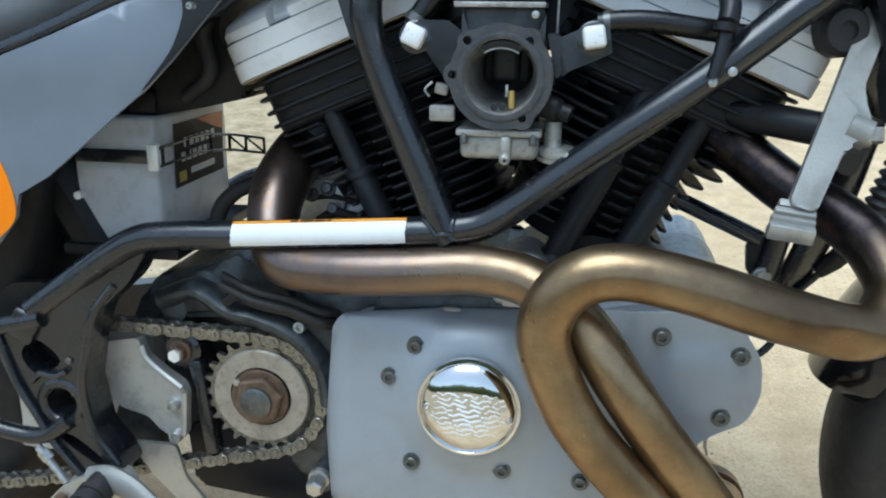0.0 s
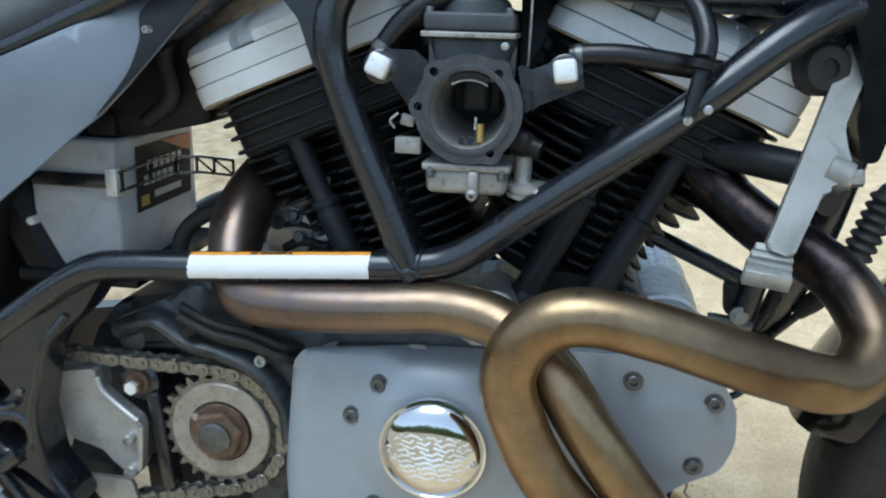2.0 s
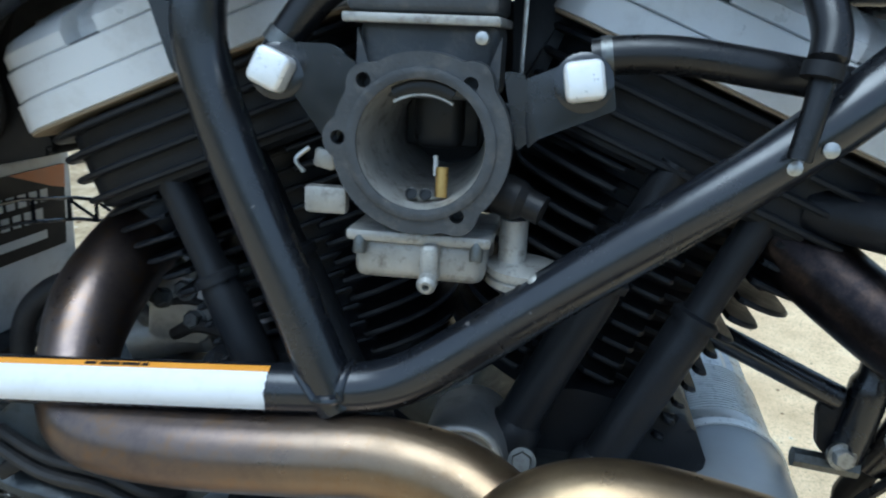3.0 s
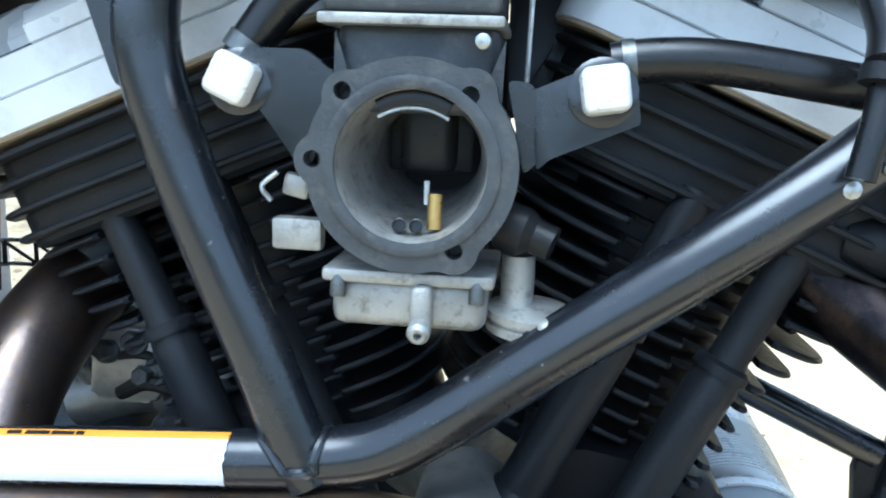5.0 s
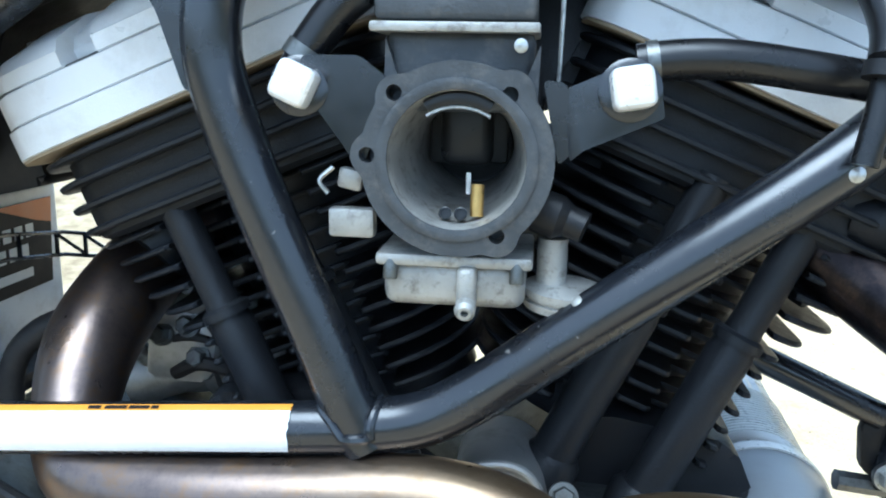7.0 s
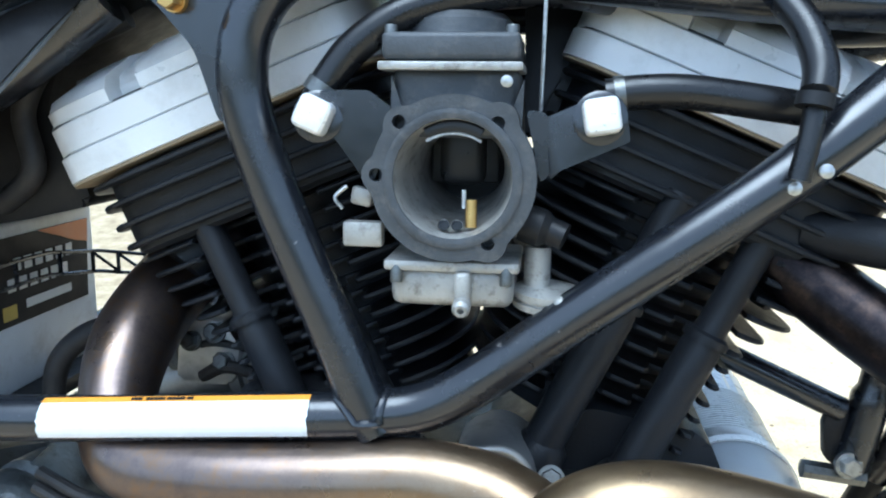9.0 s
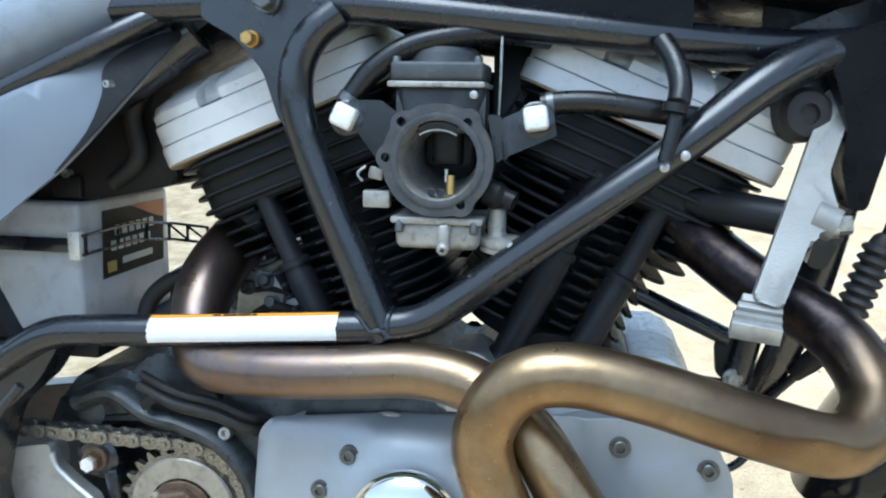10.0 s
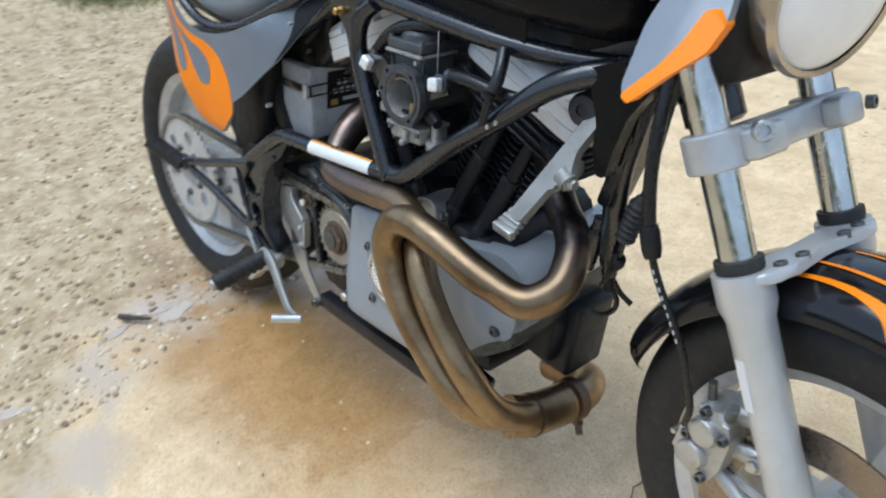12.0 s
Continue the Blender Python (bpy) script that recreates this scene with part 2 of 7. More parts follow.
def axis_matrix(origin, direction, hint=(0, 0, 1)):
    """Local z along direction."""
    z = Vector(direction).normalized()
    h = Vector(hint)
    if abs(z.dot(h.normalized())) > 0.95:
        h = Vector((1, 0, 0))
    x = (h - z * h.dot(z)).normalized()
    y = z.cross(x)
    m = Matrix((x, y, z)).transposed().to_4x4()
    m.translation = Vector(origin)
    return m


def lathe(profile, m, seg=32, bm=None, squash=(1, 1), caps=True):
    """Rings of (radius, height) round local z of m."""
    bm = bm or bmesh.new()
    rings = []
    for r, h in profile:
        if r < 1e-5:
            rings.append([bm.verts.new(m @ Vector((0, 0, h)))])
        else:
            rings.append([bm.verts.new(m @ Vector((squash[0] * r * math.cos(2 * math.pi * k / seg), squash[1] * r * math.sin(2 * math.pi * k / seg), h))) for k in range(seg)])
    for a, b in zip(rings, rings[1:]):
        for k in range(seg):
            q = (k + 1) % seg
            if len(a) == 1 and len(b) > 1:
                bm.faces.new((a[0], b[k], b[q]))
            elif len(b) == 1 and len(a) > 1:
                bm.faces.new((a[k], a[q], b[0]))
            elif len(a) > 1:
                bm.faces.new((a[k], a[q], b[q], b[k]))
    for ring in (rings[0], rings[-1]) if caps else ():
        if len(ring) > 2:
            bm.faces.new(ring)
    return bm


def box(size, m=None, bev=0.002, seg=2, bm=None):
    out = bm or bmesh.new()
    b = bmesh.new()
    bmesh.ops.create_cube(b, size=1.0)
    for v in b.verts:
        v.co = Vector((v.co.x * size[0], v.co.y * size[1], v.co.z * size[2]))
    if bev:
        bmesh.ops.bevel(b, geom=list(b.edges), offset=bev, segments=seg, profile=0.5, affect="EDGES")
    merge(out, b, m or Matrix())
    return out


def merge(dst, src, m=Matrix()):
    vm = {v: dst.verts.new(m @ v.co) for v in src.verts}
    for fc in src.faces:
        try:
            dst.faces.new([vm[v] for v in fc.verts])
        except ValueError:
            pass
    src.free()
    return dst


def prism(poly, y0, y1, bev=0.003, seg=2, bm=None, m=None, holes=()):
    """An outline in (x, z), given anywhere round, from y0 to y1, with rounded rims; holes are (x, z, r)."""
    out = bm or bmesh.new()
    b = bmesh.new()
    front = [b.verts.new((x, y0, z)) for x, z in poly]
    back = [b.verts.new((x, y1, z)) for x, z in poly]
    b.faces.new(front)
    b.faces.new(list(reversed(back)))
    n = len(poly)
    for k in range(n):
        b.faces.new((front[k], back[k], back[(k + 1) % n], front[(k + 1) % n]))
    if bev:
        rim = [e for e in b.edges if abs(e.verts[0].co.y - e.verts[1].co.y) < 1e-7]
        bmesh.ops.bevel(b, geom=rim, offset=bev, segments=seg, profile=0.5, affect="EDGES")
    merge(out, b, m or Matrix())
    return out


def round_poly(poly, r, n=5):
    """Rounds the corners of an outline."""
    out = []
    k = len(poly)
    rs = r if isinstance(r, (list, tuple)) else [r] * k
    for i in range(k):
        p, a, b = Vector(poly[i]), Vector(poly[i - 1]), Vector(poly[(i + 1) % k])
        d = min(rs[i], 0.45 * (a - p).length, 0.45 * (b - p).length)
        s, e = p + (a - p).normalized() * d, p + (b - p).normalized() * d
        for j in range(n + 1):
            u = j / n
            q = (1 - u) ** 2 * s + 2 * u * (1 - u) * p + u * u * e
            out.append((q.x, q.y))
    return out


def circle(cx, cz, r, n=32, a0=0.0):
    return [(cx + r * math.cos(a0 + 2 * math.pi * k / n), cz + r * math.sin(a0 + 2 * math.pi * k / n)) for k in range(n)]


def inside(poly, x, z):
    hit = False
    for (x1, z1), (x2, z2) in zip(poly, poly[1:] + poly[:1]):
        if (z1 > z) != (z2 > z) and x < (x2 - x1) * (z - z1) / (z2 - z1) + x1:
            hit = not hit
    return hit


def sheet(outline, depth, thick=0.003, step=0.012, holes=(), bm=None):
    """A curved plate: outline and holes in (x, z), its face at y = depth(x, z), thick metres through."""
    out = bm or bmesh.new()
    loops = [list(outline), *[list(h) for h in holes]]
    pts, edges = [], []
    for lp in loops:
        o = len(pts)
        pts += [Vector(p) for p in lp]
        edges += [(o + k, o + (k + 1) % len(lp)) for k in range(len(lp))]
    xs, zs = [p[0] for p in outline], [p[1] for p in outline]
    x = min(xs) + step / 2
    row = 0
    while x < max(xs):
        z = min(zs) + step / 2 + (step / 2 if row % 2 else 0)
        while z < max(zs):
            if inside(loops[0], x, z) and not any(inside(h, x, z) for h in loops[1:]) and all((Vector((x, z)) - p).length > step * 0.45 for p in pts[: sum(len(q) for q in loops)]):
                pts.append(Vector((x, z)))
            z += step
        x += step
        row += 1
    v2, _, faces, *_ = delaunay_2d_cdt(pts, edges, [], 0, 1e-6)
    tri = []
    for fc in faces:
        c = sum((v2[i] for i in fc), Vector((0, 0))) / len(fc)
        if inside(loops[0], c.x, c.y) and not any(inside(h, c.x, c.y) for h in loops[1:]):
            tri.append(fc)
    fr = [out.verts.new((p.x, depth(p.x, p.y), p.y)) for p in v2]
    bk = [out.verts.new((p.x, depth(p.x, p.y) + thick, p.y)) for p in v2]
    count = {}
    for fc in tri:
        out.faces.new([fr[i] for i in fc])
        out.faces.new([bk[i] for i in reversed(fc)])
        for a, b in zip(fc, list(fc[1:]) + [fc[0]]):
            key = (min(a, b), max(a, b))
            count[key] = count.get(key, 0) + 1
    for (a, b), n in count.items():
        if n == 1:
            out.faces.new((fr[a], fr[b], bk[b], bk[a]))
    for v in [v for v in fr + bk if not v.link_faces]:
        out.verts.remove(v)
    return out


def loft(stations, n=28, power=2.6, bm=None):
    """Closed skin through stations of (x, y_half, z_low, z_high): rounded cross sections."""
    out = bm or bmesh.new()
    rings = []
    for x, yh, z0, z1 in stations:
        ring = []
        for k in range(n):
            a = 2 * math.pi * k / n
            c, q = math.cos(a), math.sin(a)
            ring.append(out.verts.new((x, yh * math.copysign(abs(c) ** (2 / power), c), (z0 + z1) / 2 + (z1 - z0) / 2 * math.copysign(abs(q) ** (2 / power), q))))
        rings.append(ring)
    for a, b in zip(rings, rings[1:]):
        for k in range(n):
            out.faces.new((a[k], a[(k + 1) % n], b[(k + 1) % n], b[k]))
    out.faces.new(rings[0])
    out.faces.new(rings[-1])
    return out


def smooth_loop(ctrl, n=6):
    """A closed smooth outline through (x, z) points."""
    k = len(ctrl)
    out = []
    for i in range(k):
        a, b, d, e = (Vector(ctrl[(i + j) % k]) for j in (-1, 0, 1, 2))
        for j in range(n):
            u = j / n
            q = 0.5 * (2 * b + (d - a) * u + (2 * a - 5 * b + 4 * d - e) * u * u + (3 * b - a - 3 * d + e) * u ** 3)
            out.append((q.x, q.y))
    return out


def cap_screw(c, d, r, h, parent, mat=None, name="bolt", socket=True, label=""):
    """A socket-head screw whose head stands h proud along d."""
    m = axis_matrix(c, d)
    prof = [(r, -0.004), (r, h * 0.8), (r * 0.88, h)]
    if socket:
        prof += [(r * 0.55, h), (r * 0.5, h * 0.35), (0, h * 0.35)]
    else:
        prof += [(0, h)]
    return part(name, lathe(prof, m, 16 if not socket else 18), mat or DARKBOLT, parent, label)


def hex_bolt(c, d, r, h, parent, mat=None, name="bolt", washer=1.35, label=""):
    m = axis_matrix(c, d)
    bm = lathe([(r * washer, -0.002), (r * washer, h * 0.15), (r * washer * 0.97, h * 0.2)], m, 20)
    lathe([(r, h * 0.2), (r, h * 0.9), (r * 0.85, h), (0, h)], m, 6, bm)
    return part(name, bm, mat or BOLT, parent, label, smooth=20)


# ---------------------------------------------------------------- ground
def value(x, y, s, o=0.0):
    return noise.noise(Vector((x * s + o, y * s, 0.3)))


def gravel_edge(x, y):
    """How far into the gravel a spot lies: past the edge of the dirt pad, to the rear."""
    return -0.74 + 0.7 * max(0.0, -0.37 - y) - 0.25 * max(0.0, y) - x


def ground_height(x, y):
    gravel = min(1.0, max(0.0, (gravel_edge(x, y) + 0.2 * value(x, y, 2.2)) / 0.3))
    h = 0.004 * value(x, y, 1.2, 5) + 0.0015 * value(x, y, 6.0, 9)
    h += gravel * (0.008 * value(x, y, 9.0, 3) + 0.012 * value(x, y, 3.0, 8))
    near = math.exp(-(y * y) / 0.02) * (1 if -1.0 < x < 1.0 else 0)
    return h * (1 - 0.8 * near) - 0.002


def ground_material():
    m, nt, p = shader("wet_sandy_ground")
    tc = nt.nodes.new("ShaderNodeTexCoord")
    v = tc.outputs["Object"]
    sep = nt.nodes.new("ShaderNodeSeparateXYZ")
    nt.links.new(v, sep.inputs[0])
    big = noise_tex(nt, 1.6, 5.0, 0.6)
    mid = noise_tex(nt, 12.0, 8.0, 0.7)
    fine = noise_tex(nt, 160.0, 4.0, 0.7)
    tan = ramp(nt, mid, [(0.3, (0.63, 0.455, 0.25)), (0.55, (0.82, 0.62, 0.365)), (0.75, (0.88, 0.71, 0.45))])
    speck = ramp(nt, fine, [(0.34, (0.75, 0.74, 0.72)), (0.48, (1, 1, 1)), (0.68, (1.06, 1.06, 1.06))])
    tan = mixc(nt, 1.0, tan, speck, "MULTIPLY")
    grains = ramp(nt, noise_tex(nt, 420.0, 2.0, 0.5), [(0.61, (0, 0, 0)), (0.68, (0.75, 0.75, 0.75))])
    tan = mixc(nt, grains, tan, (0.3, 0.21, 0.12))
    stains = ramp(nt, noise_tex(nt, 3.2, 7.0, 0.68), [(0.45, (0, 0, 0)), (0.68, (0.6, 0.6, 0.6))])
    tan = mixc(nt, stains, tan, (0.5, 0.35, 0.185))

    def line(a, b, c, wob, lo, hi):
        """A soft mask a*x + b*y + c + wobble between lo and hi."""
        n1 = nt.nodes.new("ShaderNodeMath"); n1.operation = "MULTIPLY_ADD"
        nt.links.new(sep.outputs[0], n1.inputs[0]); n1.inputs[1].default_value = a; n1.inputs[2].default_value = c
        n2 = nt.nodes.new("ShaderNodeMath"); n2.operation = "MULTIPLY_ADD"
        nt.links.new(sep.outputs[1], n2.inputs[0]); n2.inputs[1].default_value = b
        nt.links.new(n1.outputs[0], n2.inputs[2])
        n3 = nt.nodes.new("ShaderNodeMath"); n3.operation = "MULTIPLY_ADD"
        nt.links.new(big, n3.inputs[0]); n3.inputs[1].default_value = wob
        nt.links.new(n2.outputs[0], n3.inputs[2])
        mr = nt.nodes.new("ShaderNodeMapRange")
        mr.inputs[1].default_value, mr.inputs[2].default_value = lo, hi
        nt.links.new(n3.outputs[0], mr.inputs[0])
        return mr.outputs[0]

    lowy = nt.nodes.new("ShaderNodeMath"); lowy.operation = "MULTIPLY_ADD"
    nt.links.new(sep.outputs[1], lowy.inputs[0]); lowy.inputs[1].default_value = -0.7; lowy.inputs[2].default_value = -0.26
    pos = nt.nodes.new("ShaderNodeMath"); pos.operation = "MAXIMUM"
    nt.links.new(lowy.outputs[0], pos.inputs[0]); pos.inputs[1].default_value = 0.0
    bent = nt.nodes.new("ShaderNodeMath"); bent.operation = "ADD"
    nt.links.new(line(-1.0, 0.0, -0.74, 0.0, -1.0, 1.0), bent.inputs[0]); nt.links.new(pos.outputs[0], bent.inputs[1])
    rag = nt.nodes.new("ShaderNodeMath"); rag.operation = "MULTIPLY_ADD"
    nt.links.new(noise_tex(nt, 7.0, 6.0, 0.65), rag.inputs[0]); rag.inputs[1].default_value = 0.16
    nt.links.new(bent.outputs[0], rag.inputs[2])
    wide = nt.nodes.new("ShaderNodeMath"); wide.operation = "MULTIPLY_ADD"
    nt.links.new(noise_tex(nt, 0.9, 3.0, 0.6), wide.inputs[0]); wide.inputs[1].default_value = 0.3
    shift = nt.nodes.new("ShaderNodeMath"); shift.operation = "SUBTRACT"
    nt.links.new(rag.outputs[0], shift.inputs[0]); shift.inputs[1].default_value = 0.15
    nt.links.new(shift.outputs[0], wide.inputs[2])
    gm = nt.nodes.new("ShaderNodeMapRange")
    gm.inputs[1].default_value, gm.inputs[2].default_value = 0.57, 0.64
    nt.links.new(wide.outputs[0], gm.inputs[0])
    gravel = gm.outputs[0]
    soil = ramp(nt, mid, [(0.3, (0.27, 0.185, 0.095)), (0.5, (0.49, 0.37, 0.21)), (0.7, (0.67, 0.55, 0.36))])
    base = mixc(nt, gravel, tan, soil)
    # wet patch by the rear wheel
    d = nt.nodes.new("ShaderNodeVectorMath"); d.operation = "DISTANCE"
    sc = nt.nodes.new("ShaderNodeVectorMath"); sc.operation = "MULTIPLY"
    sc.inputs[1].default_value = (0.8, 1.7, 0.0)
    nt.links.new(v, sc.inputs[0])
    nt.links.new(sc.outputs[0], d.inputs[0])
    d.inputs[1].default_value = (-0.33, -0.12, 0.0)
    wob = nt.nodes.new("ShaderNodeMath"); wob.operation = "MULTIPLY_ADD"
    nt.links.new(noise_tex(nt, 4.5, 6.0, 0.65), wob.inputs[0]); wob.inputs[1].default_value = 0.55
    nt.links.new(d.outputs["Value"], wob.inputs[2])
    wet = nt.nodes.new("ShaderNodeMapRange")
    wet.inputs[1].default_value, wet.inputs[2].default_value = 0.86, 0.55
    nt.links.new(wob.outputs[0], wet.inputs[0])
    base = mixc(nt, wet.outputs[0], base, mixc(nt, 1.0, base, (0.64, 0.5, 0.33), "MULTIPLY"))
    # smooth grey mud where the gravel meets the pad; sky sheen mixed into its colour
    mud = ramp(nt, wide.outputs[0], [(0.49, (0, 0, 0)), (0.54, (1, 1, 1)), (0.6, (1, 1, 1)), (0.66, (0, 0, 0))])
    mud = mixc(nt, 1.0, mud, ramp(nt, noise_tex(nt, 6.0, 5.0, 0.6), [(0.42, (0, 0, 0)), (0.56, (0.85, 0.85, 0.85))]), "MULTIPLY")
    base = mixc(nt, mud, base, (0.54, 0.44, 0.33))
    nt.links.new(base, p.inputs["Base Color"])
    rr = nt.nodes.new("ShaderNodeMapRange")
    rr.inputs[3].default_value, rr.inputs[4].default_value = 0.74, 0.07
    nt.links.new(wet.outputs[0], rr.inputs[0])
    gloss = mixc(nt, mud, rr.outputs[0], (0.3, 0.3, 0.3))
    nt.links.new(gloss, p.inputs["Roughness"])
    b1 = nt.nodes.new("ShaderNodeMath"); b1.operation = "MULTIPLY_ADD"
    nt.links.new(fine, b1.inputs[0]); b1.inputs[1].default_value = 0.5
    nt.links.new(mid, b1.inputs[2])
    bump(nt, p, b1.outputs[0], 0.75, 0.003)
    return m


def build_ground():
    bm = bmesh.new()
    xs = [-600, -60, -15, -7] + [-5 + 0.05 * k for k in range(161)] + [5, 10, 60, 600]
    ys = [-600, -60, -10, -3] + [-2 + 0.05 * k for k in range(141)] + [8, 20, 80, 600]
    grid = [[bm.verts.new((x, y, ground_height(x, y) if abs(x) < 6 and abs(y) < 6 else 0.0)) for y in ys] for x in xs]
    for a, b in zip(grid, grid[1:]):
        for k in range(len(ys) - 1):
            bm.faces.new((a[k], b[k], b[k + 1], a[k + 1]))
    g = link("ground", bm, ground_material(), None, "", 60)
    tagged(g, "damp tan packed dirt yard with a wet brown patch", "ground", kind="structure")


build_ground()


def tree_line():
    """The dark hedge of trees round the yard: a deep, uneven belt of foliage."""
    m, nt, p = shader("distant_foliage")
    nt.links.new(ramp(nt, noise_tex(nt, 1.4, 8.0, 0.7), [(0.3, (0.05, 0.07, 0.025)), (0.55, (0.11, 0.14, 0.05)), (0.75, (0.19, 0.22, 0.09))]), p.inputs["Base Color"])
    p.inputs["Roughness"].default_value = 0.8
    bm = bmesh.new()
    n = 220
    prof = ((0.0, 0.0), (0.7, 0.25), (0.9, 0.55), (0.6, 0.8), (-0.4, 1.0), (-2.2, 0.9), (-3.0, 0.0))
    rows = []
    for k in range(n):
        a = 2 * math.pi * k / n
        h = 3.6 + 1.4 * noise.noise(Vector((math.cos(a) * 3, math.sin(a) * 3, 1))) + 1.1 * noise.noise(Vector((math.cos(a) * 14, math.sin(a) * 14, 2)))
        row = []
        for off, f_ in prof:
            r = 21 - off + 0.6 * noise.noise(Vector((math.cos(a) * 20, math.sin(a) * 20, f_ * 5)))
            row.append(bm.verts.new((r * math.cos(a), r * math.sin(a), h * f_ - 0.05)))
        rows.append(row)
    for k in range(n):
        p0, p1 = rows[k], rows[(k + 1) % n]
        for j in range(len(prof) - 1):
            bm.faces.new((p0[j], p1[j], p1[j + 1], p0[j + 1]))
    t = link("backdrop", bm, m, None, "", 60)
    tagged(t, "dark green belt of trees round the yard", "trees", kind="structure")


tree_line()

# ---------------------------------------------------------------- motorcycle
BIKE_OB = new("motorcycle")
BIKE_OB.matrix_world = BIKE
tagged(BIKE_OB, "black and grey V-twin motorcycle with orange flames on packed dirt", "motorcycle")
bike = BIKE_OB

# ---- frame
FR = 0.0138
RAIL = spline([(-0.40, -0.142, 0.4515), (-0.34, -0.142, 0.495), (-0.295, -0.142, 0.5265), (-0.265, -0.142, 0.5415), (-0.233, -0.142, 0.546), (-0.171, -0.142, 0.5495), (-0.11, -0.142, 0.5535), (-0.006, -0.142, 0.5615), (0.028, -0.142, 0.565), (0.058, -0.142, 0.5715), (0.087, -0.143, 0.589), (0.134, -0.145, 0.6255), (0.19, -0.147, 0.668), (0.24, -0.144, 0.705), (0.27, -0.139, 0.7295), (0.31, -0.128, 0.7615), (0.347, -0.108, 0.781), (0.383, -0.085, 0.788), (0.42, -0.06, 0.79)], 6)
frame_ob = part("frame", tube(RAIL, lambda u: FR + 0.0045 * max(0.0, (u - 0.72) / 0.28)), BLACK, bike, "gloss black tubular steel frame")
SEAT_TUBE = spline([(0.03, -0.143, 0.556), (0.022, -0.143, 0.571), (0.003, -0.143, 0.617), (-0.017, -0.143, 0.664), (-0.031, -0.143, 0.70), (-0.0415, -0.143, 0.735), (-0.0428, -0.143, 0.757), (-0.039, -0.142, 0.776), (-0.028, -0.14, 0.795), (-0.01, -0.136, 0.81)], 6)
part("seat_tube", tube(SEAT_TUBE, FR), BLACK, frame_ob)
part("top_tube", tube(spline([(-0.20, -0.125, 0.815), (-0.1, -0.13, 0.818), (0.0, -0.13, 0.816), (0.12, -0.125, 0.805), (0.22, -0.115, 0.795), (0.32, -0.09, 0.79), (0.42, -0.05, 0.795)], 6), FR), BLACK, frame_ob)
part("far_rail", tube([Vector((p.x, -p.y, p.z)) for p in RAIL], FR), BLACK, frame_ob)
part("far_top_tube", tube(spline([(-0.20, 0.125, 0.815), (0.0, 0.13, 0.816), (0.22, 0.115, 0.795), (0.42, 0.05, 0.795)], 6), FR), BLACK, frame_ob)
part("steering_head", lathe([(0.03, -0.09), (0.036, -0.085), (0.036, 0.075), (0.03, 0.08)], axis_matrix((0.42, 0, 0.81), (-0.454, 0, 0.891)), 28), BLACK, frame_ob)
# weld bead where the seat tube meets the rail
bm = bmesh.new()
ringpts = []
axd = Vector((-0.38, 0, 0.925)).normalized()
mm = axis_matrix((0.0225, -0.143, 0.5735), axd)
for k in range(41):
    a = 2 * math.pi * k / 40
    lp = mm @ Vector((0.0144 * math.cos(a), 0.0144 * math.sin(a), 0))
    v_ = min(FR, abs(lp.y + 0.142))
    top = 0.5645 + (lp.x - 0.0225) * 0.09 + math.sqrt(FR * FR - v_ * v_)
    lp += axd * ((top - lp.z) / axd.z)
    lp += Vector((noise.noise(lp * 300), noise.noise(lp * 300 + Vector((9, 0, 0))), noise.noise(lp * 300 + Vector((0, 9, 0))))) * 0.0006
    ringpts.append(lp)
part("weld_bead", tube(ringpts, 0.0024, 8, bm), BLACK, frame_ob)
# gusset plate between seat tube and top tube
gus = part("gusset", sheet(round_poly([(-0.115, 0.83), (-0.055, 0.832), (-0.018, 0.812), (-0.036, 0.78), (-0.042, 0.728), (-0.055, 0.725), (-0.068, 0.765), (-0.09, 0.79), (-0.118, 0.805)], 0.006, 3), lambda x, z: -0.147, 0.006, 0.02), BLACK, frame_ob)
hex_bolt((-0.076, -0.148, 0.789), (0, -1, 0), 0.0055, 0.012, gus, BRASS, "bolt", 1.2, "brassy bolt head")
hex_bolt((-0.062, -0.15, 0.818), (0, -1, 0), 0.0085, 0.014, gus, DARKBOLT, "bolt", 1.25)
# front down tube and head gusset
part("down_tube", tube(spline([(0.398, -0.06, 0.775), (0.392, -0.07, 0.72), (0.383, -0.07, 0.665), (0.374, -0.055, 0.59), (0.362, -0.035, 0.53), (0.352, -0.015, 0.49)], 5), lambda u: 0.021 - 0.007 * u, 16, None, True, 0.7), BLACK, frame_ob)
part("head_gusset", sheet(round_poly([(0.31, 0.795), (0.36, 0.815), (0.42, 0.842), (0.452, 0.825), (0.448, 0.775), (0.41, 0.74), (0.375, 0.745), (0.345, 0.765)], 0.008, 3), lambda x, z: -0.058 - 0.35 * max(0.0, 0.42 - x), 0.045, 0.02), BLACK, frame_ob)
part("front_mount", sheet(round_poly([(0.325, 0.752), (0.35, 0.772), (0.405, 0.765), (0.404, 0.715), (0.393, 0.66), (0.378, 0.615), (0.362, 0.618), (0.376, 0.668), (0.384, 0.705), (0.365, 0.73), (0.335, 0.735)], 0.007, 3), lambda x, z: -0.082, 0.05, 0.02), BLACK, frame_ob)
part("neck_plate", sheet(round_poly([(0.352, 0.792), (0.366, 0.752), (0.373, 0.728), (0.371, 0.70), (0.380, 0.668), (0.392, 0.668), (0.399, 0.70), (0.41, 0.745), (0.43, 0.78), (0.44, 0.80), (0.40, 0.81)], 0.006, 3), lambda x, z: -0.116 + 0.5 * max(0.0, x - 0.40), 0.022, 0.02), TANK, frame_ob)
